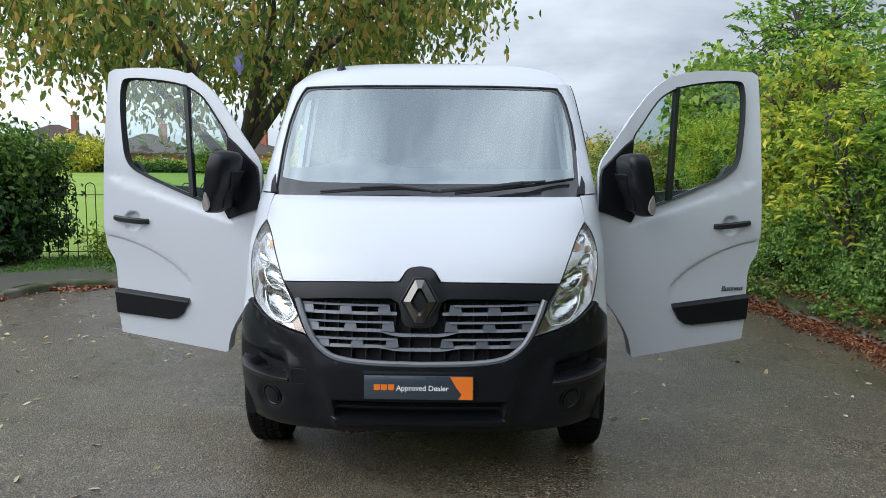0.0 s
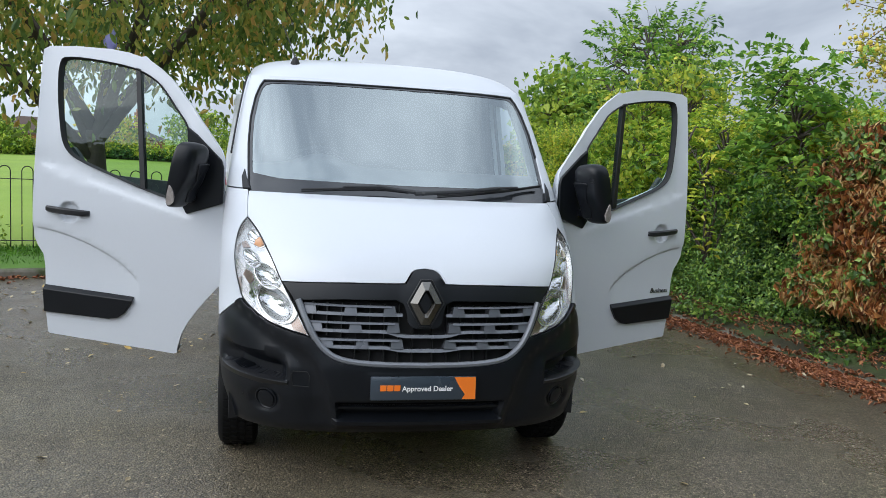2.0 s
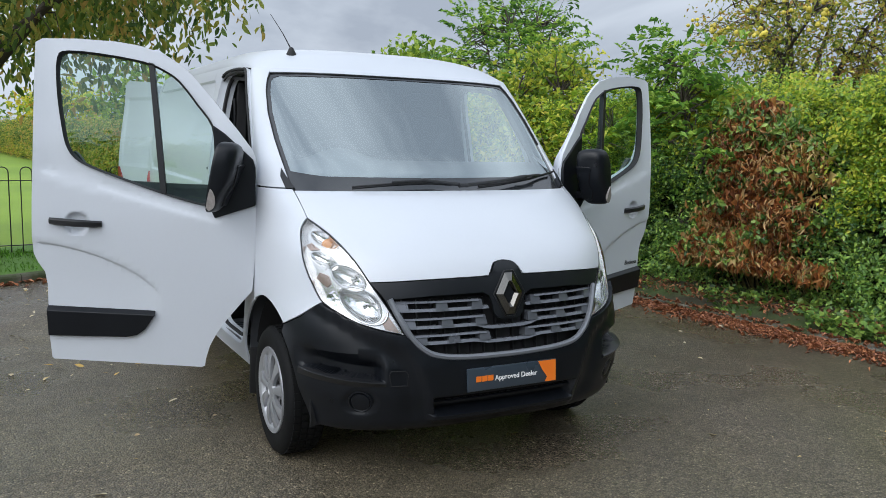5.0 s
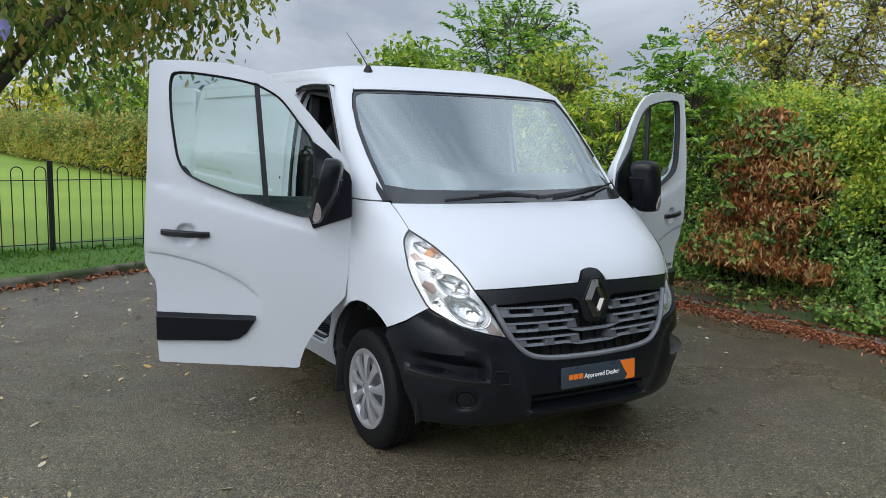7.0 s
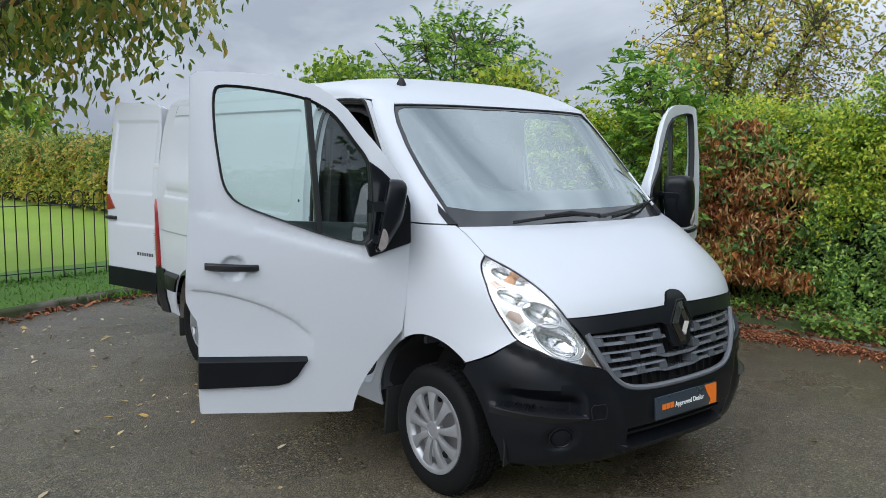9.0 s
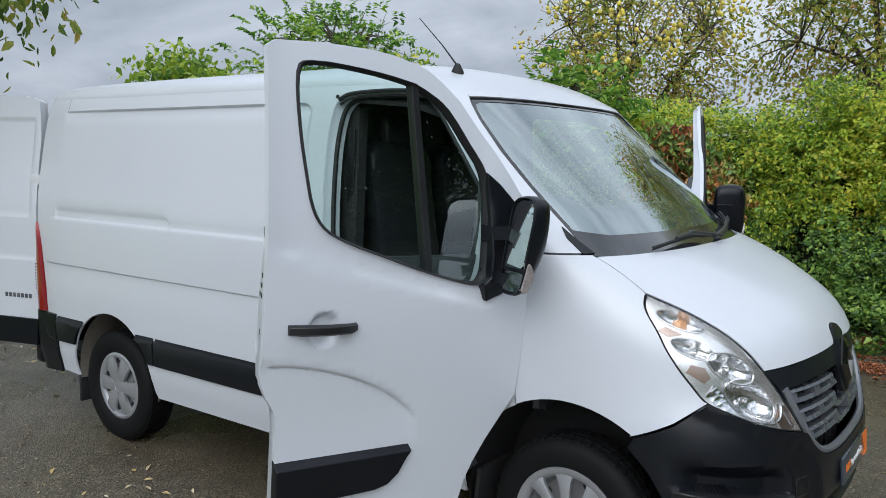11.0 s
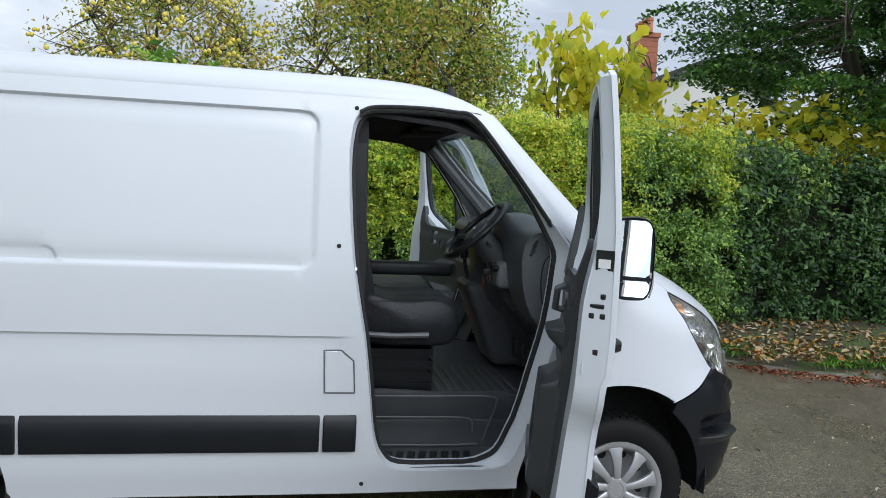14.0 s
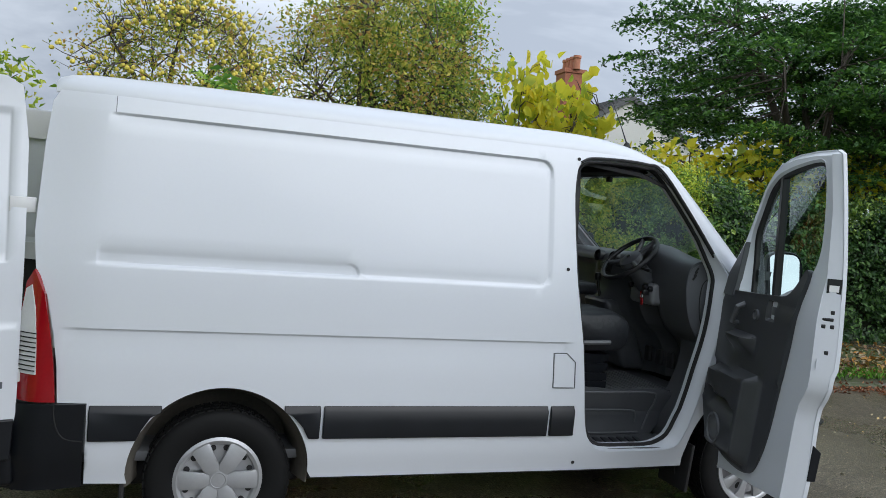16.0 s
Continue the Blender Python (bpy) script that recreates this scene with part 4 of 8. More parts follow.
fine_z = [0.355, 0.36, 0.366, 0.384, 0.39, 0.397, 0.405, 0.43, 0.465, 0.472, 0.48, 0.49, 0.5, 0.54, 0.546, 0.552, 0.56, 0.566, 0.573, 0.585, 0.62, 0.626, 0.632, 0.645]
scoop_edge = [(s * at_x(x, z), z) for s in (-1, 1) for x in [0.632 + 0.009 * k for k in range(38)] for z in [0.560 + 0.09 * (x - 0.648) + e for e in (-0.004, 0.002, 0.006, 0.011, 0.02)]]
fine_a = [s * k * 0.025 for s in (-1, 1) for k in range(0, 58)]
part("front_bumper", sheet(lambda a, z: nose_at(a, z, bumper_depth(a, z)), gap(bump, 0.002), step=0.03, us=fine_a, vs=fine_z, extra=scoop_edge), PLASTIC, van, "black textured plastic front bumper", solid=0.02, split=42)
bm = bmesh.new()
tube(bm, [nose_at(at_x(x, 0.437), 0.437, 0.02) for x in (-0.42, -0.3, -0.15, 0, 0.15, 0.3, 0.42)], 0.012, 6)
part("intake_bar", bm, PLASTIC, van)
for s in (-1, 1):
    # blade below each scoop
    bm = bmesh.new()
    rows = []
    for k in range(25):
        t = k / 24
        x = 0.648 + 0.325 * t
        h = 0.004 + 0.016 * min(1.0, t * 2.5)
        out_ = 0.022 * math.sin(math.pi * min(1.0, 0.08 + 0.92 * t)) ** 0.5
        zt = 0.560 + 0.029 * t
        rows.append([bm.verts.new(nose_at(s * at_x(x, z), z, d)) for z, d in ((zt - h - 0.012, -0.001), (zt - h * 0.4, -out_ * 0.8), (zt, -out_), (zt + 0.004, -out_ * 0.6), (zt + 0.005, 0.05), (zt - h - 0.012, 0.05))])
    for a, b in zip(rows, rows[1:]):
        for j in range(6):
            bm.faces.new((a[j], a[(j + 1) % 6], b[(j + 1) % 6], b[j]))
    bm.faces.new(rows[0])
    bm.faces.new(rows[-1][::-1])
    part("bumper_blade", closed(bm), SATIN, van, "black bumper blade", split=40)
    q = s * at_x(0.755, 0.455)
    c, inner_ = nose_at(q, 0.455, 0.014), nose_at(q, 0.455, 0.05)
    m = Matrix.Translation(c) @ (c - inner_).normalized().to_track_quat("Z", "Y").to_matrix().to_4x4()
    bm = bmesh.new()
    lathe(bm, [(0.062, -0.01), (0.060, 0.002), (0.054, 0.004), (0.049, -0.004), (0.046, -0.005), (0.044, 0.004), (0.03, 0.007), (0, 0.008)], 36, m)
    part("fog_lamp_blank", bm, PLASTIC, van, "round black fog lamp blank", split=50)

# grille panel, surround and slats
panel = on(top) + on([(0.612, 0.905), (0.640, 0.965)][::-1]) + on([(0.60, 0.952), (0.40, 0.968), (0.14, 0.972), (0.11, 0.955), (0.095, 0.915), (0.09, 0.87), (0.07, 0.845), (0.04, 0.835), (0.0, 0.832)])
panel = panel[1:-1]
panel = panel + [(0, 0.832)] + [(-a, z) for a, z in panel[::-1]] + [(0, 1.121)]
part("grille_panel", sheet(lambda a, z: nose_at(a, z, 0.004 - 0.012 * step01(0.10 - abs(nose(a, z)[0]), 0, 0.025)), gap(panel, 0.002), step=0.03), PANELGREY, van, "satin black grille top panel", solid=0.02)
frame_out = smooth_line(GRILLE_FRAME, 4)
bm = bmesh.new()
ring = [(-x, z) for x, z in frame_out] + frame_out[::-1][1:]
tube(bm, [nose_at(at_x(x, z), z, 0.002) for x, z in ring], 0.016, 8)
part("grille_surround", bm, SURROUND, van, "grey grille surround")
back = [(-at_x(x, z), z) for x, z in GRILLE_FRAME] + [(at_x(x, z), z) for x, z in GRILLE_FRAME[::-1][1:]]
part("grille_backing", sheet(lambda a, z: nose_at(a, z, 0.075), back, step=0.06), DARK, van)


def grille_edge(z):
    return pchip((0.66, 0.30), (0.68, 0.41), (0.72, 0.475), (0.775, 0.525), (0.87, 0.575), (0.955, 0.605), (1.0, 0.62))(z) - 0.012


def slat(z0, z1, x0, x1, s, dip=0.0, splay=0.0):
    """A grille bar between two heights; its inner end may drop."""
    xs = [x0 + (x1 - x0) * k / 12 for k in range(13)]
    drop = lambda x: dip * step01(0.20 - x, 0, 0.10)
    bm = bmesh.new()
    rows = []
    for x in xs:
        d = drop(x)
        k = 2 * (x - x0) / (x1 - x0) - 1
        q0, q1 = at_x(x + splay * k, z0 - d), at_x(x, z1 - d)
        rows.append([bm.verts.new(nose_at(s * q, z, k)) for q, z, k in ((q1, z1 - d, 0.016), (q0, z0 - d, 0.008), (q0, z0 - d + 0.002, 0.065), (q1, z1 - d, 0.065))])
    for a, b in zip(rows, rows[1:]):
        for j in range(4):
            bm.faces.new((a[j], a[(j + 1) % 4], b[(j + 1) % 4], b[j]))
    bm.faces.new(rows[0])
    bm.faces.new(rows[-1][::-1])
    return closed(bm)


for z0, z1, inner, dip in ((0.934, 0.944, 0.165, 0.0), (0.893, 0.908, 0.11, 0.0), (0.853, 0.863, 0.145, 0.0), (0.812, 0.827, 0.0, 0.022), (0.772, 0.782, 0.125, 0.0), (0.735, 0.750, 0.0, 0.014)):
    for s in (-1, 1):
        part("grille_slat", slat(z0, z1, inner, grille_edge(z0) + 0.004, s, dip), GRILLE, van, "grey grille slat", split=30)
for s in (-1, 1):
    for z0, z1, xs in ((0.896, 0.943, (0.56, 0.365, 0.175)), (0.815, 0.862, (0.53, 0.34, 0.155)), (0.738, 0.781, (0.475, 0.305, 0.135))):
        for x in xs:
            part("grille_strut", slat(z0, z1, x - 0.027, x + 0.023, s, splay=0.008), GRILLE, van, split=30)
    for k in range(8):
        x = 0.05 + 0.072 * k
        z1 = 0.95
        z0 = 0.672 if x < 0.38 else 0.70 + (x - 0.38) * 0.9
        bm = bmesh.new()
        prism(bm, [(0.045, z0), (0.07, z0), (0.07, z1), (0.045, z1)], lambda d, z: nose_at(s * at_x(x - 0.003, z), z, d), lambda d, z: nose_at(s * at_x(x + 0.003, z), z, d))
        part("grille_fin", closed(bm), SATIN, van, split=30)

# diamond emblem
bm = bmesh.new()
outer = [(0.022, 1.066), (0.078, 0.963), (0.022, 0.860), (-0.022, 0.860), (-0.078, 0.963), (-0.022, 1.066)]
inner = [(0.003, 1.012), (0.030, 0.963), (0.003, 0.914), (-0.003, 0.914), (-0.030, 0.963), (-0.003, 1.012)]
mid = [(a[0] * 0.30 + b[0] * 0.70, a[1] * 0.30 + b[1] * 0.70) for a, b in zip(outer, inner)]
r0, r1, r2 = ([bm.verts.new((x, NOSE_Y(0.96) + 0.16 * (z - 0.96) + y, z)) for x, z in lp] for lp, y in ((outer, -0.012), (mid, -0.028), (inner, -0.010)))
for a, b in ((r0, r1), (r1, r2)):
    for i in range(6):
        bm.faces.new((a[i], a[(i + 1) % 6], b[(i + 1) % 6], b[i]))
bmesh.ops.recalc_face_normals(bm, faces=bm.faces)
if sum(q.normal.y for q in bm.faces) > 0:
    bmesh.ops.reverse_faces(bm, faces=bm.faces)
part("emblem", bm, GUNMETAL, van, "dark chrome diamond emblem", smooth=False, solid=0.02)
bm = bmesh.new()
tube(bm, [(x * 1.16, NOSE_Y(0.96) + 0.16 * (z - 0.96) - 0.010, 0.963 + (z - 0.963) * 1.10) for x, z in outer + outer[:1]], 0.004, 6)
part("emblem_rim", bm, SATIN, van, "black rim round the emblem")

# number plate with its print
plate_at = Matrix.Translation((0, -0.024, 0.555)) @ Matrix.Rotation(radians(-4), 4, "X")
bm = rounded_box((-0.262, -0.008, -0.0575), (0.262, 0.006, 0.0575), 0.004, 2, plate_at)
plate = part("number_plate", bm, PLATE, van, "dark show plate with white words and an orange end")


def printed(name, loop, mat, lift=0.0095):
    bm = bmesh.new()
    prism(bm, loop, lambda x, z: plate_at @ Vector((x, -lift, z)), lambda x, z: plate_at @ Vector((x, -lift + 0.002, z)))
    return part(name, closed(bm), mat, plate, smooth=False)


printed("orange_end", [(0.15, 0.0545), (0.258, 0.0545), (0.258, -0.0545), (0.19, -0.0545), (0.205, -0.03), (0.178, 0.005)], ORANGE)
# plain blocks for the maker's mark
for x in (-0.215, -0.181, -0.147):
    printed("orange_mark", [(x, -0.012), (x + 0.026, -0.012), (x + 0.030, -0.008), (x + 0.030, 0.016), (x, 0.016)], ORANGE)


def words(text, size, mat, m, parent, name="lettering", spacing=1.0, width=None, bold=0.012, slant=0.0):
    cu = bpy.data.curves.new("text", "FONT")
    cu.body, cu.size, cu.extrude, cu.space_character, cu.offset = text, size, 0.001, spacing, size * bold
    cu.shear = slant
    t = bpy.data.objects.new("text", cu)
    scene.collection.objects.link(t)
    bpy.context.view_layer.update()
    me = bpy.data.meshes.new_from_object(t.evaluated_get(bpy.context.evaluated_depsgraph_get()))
    bpy.data.objects.remove(t)
    if width:
        xs = [v.co.x for v in me.vertices]
        k = width / (max(xs) - min(xs))
        me.transform(Matrix.Diagonal((k, k, 1, 1)))
    me.transform(m)
    me.materials.clear()
    me.materials.append(mat)
    ob = new(name, me)
    ob.parent = parent
    return ob


words("Approved Dealer", 0.035, WHITE, plate_at @ Matrix.Translation((-0.108, -0.0095, -0.013)) @ Matrix.Rotation(radians(90), 4, "X"), plate, "plate_words", width=0.252)

# ---- cab doors ----
DOOR = ([(0.0, 1.33), (0.0, 1.56), (0.004, 1.60), (0.02, 1.64), (0.09, 1.735), (0.2, 1.872), (0.331, 2.027), (0.40, 2.085), (0.476, 2.134), (0.60, 2.17), (0.706, 2.185), (0.9, 2.192), (1.07, 2.186), (1.104, 2.165),
         (1.115, 1.9), (1.127, 1.6), (1.142, 1.35), (1.152, 1.13), (1.15, 1.07), (1.13, 1.02), (1.10, 0.97), (1.092, 0.90), (1.095, 0.6), (1.09, 0.495), (1.08, 0.485), (0.6, 0.44), (0.31, 0.412), (0.292, 0.418),
         (0.285, 0.46), (0.262, 0.535), (0.225, 0.605), (0.165, 0.69), (0.085, 0.785), (0.027, 0.851), (0.012, 1.0)])
WINDOW = smooth_loop([(1.0, 2.09), (0.944, 2.128), (0.75, 2.115), (0.566, 2.084), (0.47, 2.045), (0.393, 1.99), (0.30, 1.87), (0.222, 1.755), (0.208, 1.6), (0.210, 1.43), (0.225, 1.352), (0.265, 1.33),
                      (0.36, 1.352), (0.501, 1.396), (0.68, 1.462), (0.84, 1.524), (0.925, 1.575), (0.966, 1.645), (0.985, 1.75), (1.003, 1.92)], 3)


door_lean = pchip((0.4, -0.045), (0.9, 0.0), (1.1, 0.018), (1.3, 0.029), (1.55, 0.030), (1.9, 0.010), (2.2, -0.020))


SWAGE = pchip((0.50, 0.81), (0.54, 0.87), (0.68, 0.985), (0.905, 1.085), (1.06, 1.125), (1.16, 1.138))


def door_skin(u, z):
    """How far the outer skin of a door stands out: pressed swage, handle cup and the flat round the window."""
    w = door_lean(z)
    if u > 0.5:
        w -= 0.012 * step01(SWAGE(u) - z, -0.002, 0.009) * step01(u, 0.505, 0.56) * step01(z, 0.62, 0.95)
    belt = 1.24 + 0.30 * max(0.0, u - 0.22)
    w -= 0.012 * step01(z - belt, -0.012, 0.025) * step01(u, 0.16, 0.24) * step01(1.14 - u, 0.0, 0.10)
    r = math.hypot(u - 0.925, z - 1.230)
    w -= 0.028 * step01(0.066 - r, 0.0, 0.022)
    return w


def cab_door(s, hinge, turn):
    door = empty("cab_door", van, hinge)
    door.rotation_euler = (0, 0, radians(turn))
    tagged(door, "white cab door standing wide open")

    def at(u, z, w=0.0):
        return Vector((s * w, u, z))

    away = Vector((-s * 2.0, 0.5, 1.2))
    fine_u = [0.86, 0.872, 0.885, 0.90, 0.925, 0.95, 0.965, 0.978, 0.99, 0.505, 0.52, 0.54]
    fine_v = [1.165, 1.178, 1.19, 1.205, 1.23, 1.255, 1.27, 1.282, 1.295]
    swage = [(u, SWAGE(u) + k) for u in [0.51 + 0.014 * i for i in range(44)] for k in (-0.016, -0.009, -0.002, 0.006)]
    swage += [(u, 1.24 + 0.30 * max(0.0, u - 0.22) + k) for u in [0.17 + 0.02 * i for i in range(47)] for k in (-0.012, 0.005, 0.025) if not 0.83 < u < 1.02]
    part("door_skin", sheet(lambda u, z: at(u, z, door_skin(u, z)), DOOR, [WINDOW], 0.035, us=fine_u, vs=fine_v, away=away, extra=swage), PAINT, door, "white outer door skin", solid=0.02, split=48)
    # inner frame, thicker than the skin, thinner round the window
    thick = lambda z: 0.058 + 0.057 * step01(1.78 - z, 0.0, 0.45)
    inner_hole = [(0.60 + (u - 0.60) * 1.06, 1.7 + (z - 1.7) * 1.045) for u, z in WINDOW]
    seal_edge = [(0.60 + (u - 0.60) * 1.018, 1.7 + (z - 1.7) * 1.015) for u, z in WINDOW]
    shrunk = gap(DOOR, 0.030)
    part("door_inner_frame", sheet(lambda u, z: at(u, z, door_lean(z) - thick(z)), shrunk, [inner_hole], 0.07, away=Vector((s * 2.0, 0.5, 1.2))), PAINT, door, "white inner door frame", solid=0.02, split=48)
    bm = bmesh.new()
    rings = [[bm.verts.new(at(u, z, door_lean(z) - 0.014 - (thick(z) - 0.014) * w)) for u, z in lp] for lp, w in ((gap(DOOR, 0.001), 0.0), (gap(DOOR, 0.004), 0.16), (shrunk, 1.0))]
    for a, b in zip(rings, rings[1:]):
        for i in range(len(DOOR)):
            bm.faces.new((a[i], a[(i + 1) % len(DOOR)], b[(i + 1) % len(DOOR)], b[i]))
    part("door_shut_face", closed(bm), PAINT, door, "white canted shut face", solid=0.004, split=30)
    # glass, seal, dividing bar
    g = part("window_glass", sheet(lambda u, z: at(u, z, door_lean(z) - 0.028), [(0.6 + (u - 0.6) * 1.005, z) for u, z in WINDOW], step=0.1, away=away), DOORGLASS, door, "lightly tinted window glass", split=0)
    g.visible_shadow = False
    bm = bmesh.new()
    loop = [(0.6 + (u - 0.6) * 0.985, 1.72 + (z - 1.72) * 0.985) for u, z in WINDOW]
    a, b = ([bm.verts.new(at(u, z, door_lean(z) + 0.003 - 0.049 * w)) for u, z in lp] for lp, w in ((WINDOW, 0), (seal_edge, 1)))
    inner = [bm.verts.new(at(u, z, door_lean(z) - 0.012)) for u, z in [(0.6 + (u - 0.6) * 0.972, 1.72 + (z - 1.72) * 0.972) for u, z in WINDOW]]
    back_ = [bm.verts.new(at(u, z, door_lean(z) - 0.04)) for u, z in [(0.6 + (u - 0.6) * 0.972, 1.72 + (z - 1.72) * 0.972) for u, z in WINDOW]]
    n = len(WINDOW)
    for p, q in ((a, inner), (inner, back_), (back_, b), (b, a)):
        for i in range(n):
            bm.faces.new((p[i], p[(i + 1) % n], q[(i + 1) % n], q[i]))
    bmesh.ops.delete(bm, geom=[v for v in bm.verts if not v.link_faces], context="VERTS")
    part("window_seal", closed(bm), RUBBER, door, "black window seal", split=50)
    bm = bmesh.new()
    a, b = ([bm.verts.new(at(u, z, door_lean(z) - w * 0.044 - (1 - w) * (thick(z) + 0.0))) for u, z in lp] for lp, w in ((seal_edge, 1), (inner_hole, 0)))
    for i in range(n):
        bm.faces.new((a[i], a[(i + 1) % n], b[(i + 1) % n], b[i]))
    part("window_reveal", closed(bm), PAINT, door, "white inner window surround", solid=0.004, split=50)
    bm = bmesh.new()
    prism(bm, [(0.552, 2.085), (0.522, 2.078), (0.470, 1.39), (0.502, 1.40)], lambda u, z: at(u, z, door_lean(z) - 0.006), lambda u, z: at(u, z, door_lean(z) - 0.045))
    part("window_bar", closed(bm), SATIN, door, "black window dividing bar", bevel=0.003)
    # handle
    bm = bmesh.new()
    path = [(0.800, 1.229), (0.835, 1.230), (0.93, 1.237), (1.02, 1.244), (1.062, 1.247)]
    rows = []
    for (u, z), out, hh in zip(path, (0.012, 0.034, 0.046, 0.036, 0.014), (0.017, 0.020, 0.021, 0.021, 0.018)):
        rows.append([bm.verts.new(at(u, z + dz, door_lean(z) + w)) for dz, w in ((-hh, out - 0.014), (-hh * 0.55, out), (hh * 0.55, out), (hh, out - 0.014), (hh * 0.5, out - 0.024), (-hh * 0.5, out - 0.024))])
    for a, b in zip(rows, rows[1:]):
        for j in range(6):
            bm.faces.new((a[j], a[(j + 1) % 6], b[(j + 1) % 6], b[j]))
    bm.faces.new(rows[0])
    bm.faces.new(rows[-1][::-1])
    part("door_handle", closed(bm), SATIN, door, "black pull handle", bevel=0.003)
    # rubbing strip
    bm = bmesh.new()
    prism(bm, [(1.098, 0.622), (0.70, 0.603), (0.645, 0.612), (0.60, 0.645), (0.565, 0.70), (0.545, 0.758), (1.098, 0.797)], lambda u, z: at(u, z, door_lean(z) - 0.02), lambda u, z: at(u, z - 0.034 * (z > 0.74), door_lean(z) + 0.022))
    part("rubbing_strip", closed(bm), PLASTIC, door, "black plastic rubbing strip", bevel=0.005)
    # mirror: corner panel, two arms, housing, glass, repeater
    bm = bmesh.new()
    tri = [(0.225, 1.765), (0.16, 1.72), (0.015, 1.585), (0.002, 1.54), (0.002, 1.335), (0.222, 1.262), (0.25, 1.335), (0.222, 1.36), (0.214, 1.45), (0.214, 1.6)]
    prism(bm, tri, lambda u, z: at(u, z, door_lean(z) - 0.03), lambda u, z: at(u, z, door_lean(z) + 0.008 + (0.004 + 0.024 * step01(1.6 - z, 0, 0.2)) * step01(z, 1.262, 1.37)))
    part("mirror_base", closed(bm), PLASTIC, door, "black mirror base panel", bevel=0.008)
    bm = bmesh.new()
    prism(bm, [(0.19, 1.72), (0.12, 1.63), (0.05, 1.53), (0.04, 1.40), (0.18, 1.40), (0.19, 1.50)], lambda u, z: at(u, z, door_lean(z) - thick(z) + 0.004), lambda u, z: at(u, z, door_lean(z) - thick(z) - 0.03))
    part("mirror_inner_cover", closed(bm), CABBLACK, door, "black inner corner cover", bevel=0.006)
    mz0, mz1, w0, w1 = 1.312, 1.676, 0.091, 0.269

    def rim(w, z):
        """The plane of the glass: turned towards the cab and tipped back."""
        return 0.199 + 0.27 * (w - 0.180) - 0.20 * (z - 1.495)

    def shell(w, z, d):
        return at(rim(w, z) - d * (0.52 + 0.48 * step01(z, 1.33, 1.50)), z, w)

    for z, h in ((1.365, 0.024), (1.530, 0.028)):
        bm = bmesh.new()
        rows = []
        for u, w, k in ((0.195, 0.005, 1.35), (0.180, 0.040, 1.05), (0.158, 0.075, 0.95), (0.132, 0.110, 0.95), (0.118, 0.150, 0.9)):
            g = (0.055 if z < 1.45 else 0.0) * step01(w, 0.04, 0.11)
            rows.append([bm.verts.new(at(u + g + du, z + dz * h * k, w)) for du, dz in ((0.0, -1), (-0.016, -0.75), (-0.020, 0), (-0.016, 0.75), (0.0, 1), (0.035, 0.9), (0.035, -0.9))])
        for a, b in zip(rows, rows[1:]):
            for j in range(7):
                bm.faces.new((a[j], a[(j + 1) % 7], b[(j + 1) % 7], b[j]))
        bm.faces.new(rows[0])
        bm.faces.new(rows[-1][::-1])
        part("mirror_arm", closed(bm), PLASTIC, door, "black mirror arm wrapping the housing", split=45)
    bm = bmesh.new()
    wrap = [(0.105, 1.338), (0.165, 1.338), (0.190, 1.40), (0.182, 1.46), (0.205, 1.552), (0.190, 1.560), (0.105, 1.560)]
    prism(bm, wrap, lambda w, z: shell(w, z, 0.112), lambda w, z: shell(w, z, 0.07))
    part("mirror_bracket", closed(bm), PLASTIC, door, "black bracket wrapped round the housing", bevel=0.006)
    face = smooth_loop([(w0 + 0.002, mz0 + 0.045), (w0 - 0.004, 1.45), (w0, mz1 - 0.060), (w0 + 0.018, mz1 - 0.014), (w0 + 0.06, mz1), (w1 - 0.055, mz1 + 0.002), (w1 - 0.014, mz1 - 0.018), (w1 + 0.003, mz1 - 0.08), (w1 + 0.004, 1.50), (w1 - 0.004, 1.385), (w1 - 0.024, mz0 + 0.016), (w1 - 0.065, mz0), (w0 + 0.035, mz0 + 0.002)], 4)
    bm = bmesh.new()
    c = (0.5 * (w0 + w1), 1.495)
    rings = []
    for d, k in ((0.012, 0.925), (-0.002, 0.94), (-0.004, 0.97), (0.003, 0.995), (0.012, 1.0), (0.045, 0.99), (0.066, 0.965), (0.084, 0.90), (0.096, 0.79), (0.102, 0.60), (0.104, 0.30)):
        rings.append([bm.verts.new(shell(c[0] + (w - c[0]) * k, c[1] + (z - c[1]) * k, d)) for w, z in face])
    n = len(face)
    for a, b in zip(rings, rings[1:]):
        for i in range(n):
            bm.faces.new((a[i], a[(i + 1) % n], b[(i + 1) % n], b[i]))
    bm.faces.new(rings[-1])
    bm.faces.new(rings[0][::-1])
    part("mirror_housing", closed(bm), PLASTIC, door, "rounded black mirror housing", split=50)
    for z0, z1, tip in ((1.415, 1.662, 0.03), (1.326, 1.398, 0.10)):
        lp = [(w0 + 0.014, z0 + 0.012), (w0 + 0.026, z0), (w1 - 0.034, z0), (w1 - 0.016, z0 + 0.014), (w1 - 0.010, z1 - 0.022), (w1 - 0.028, z1), (w0 + 0.028, z1), (w0 + 0.012, z1 - 0.018)]
        bm = bmesh.new()
        prism(bm, lp, lambda w, z: at(rim(w, z) - 0.002 - tip * (z - 0.5 * (z0 + z1)), z, w), lambda w, z: at(rim(w, z) - 0.018, z, w))
        part("mirror_glass", closed(bm), MIRROR, door, "mirror glass", smooth=False)
    bm = bmesh.new()
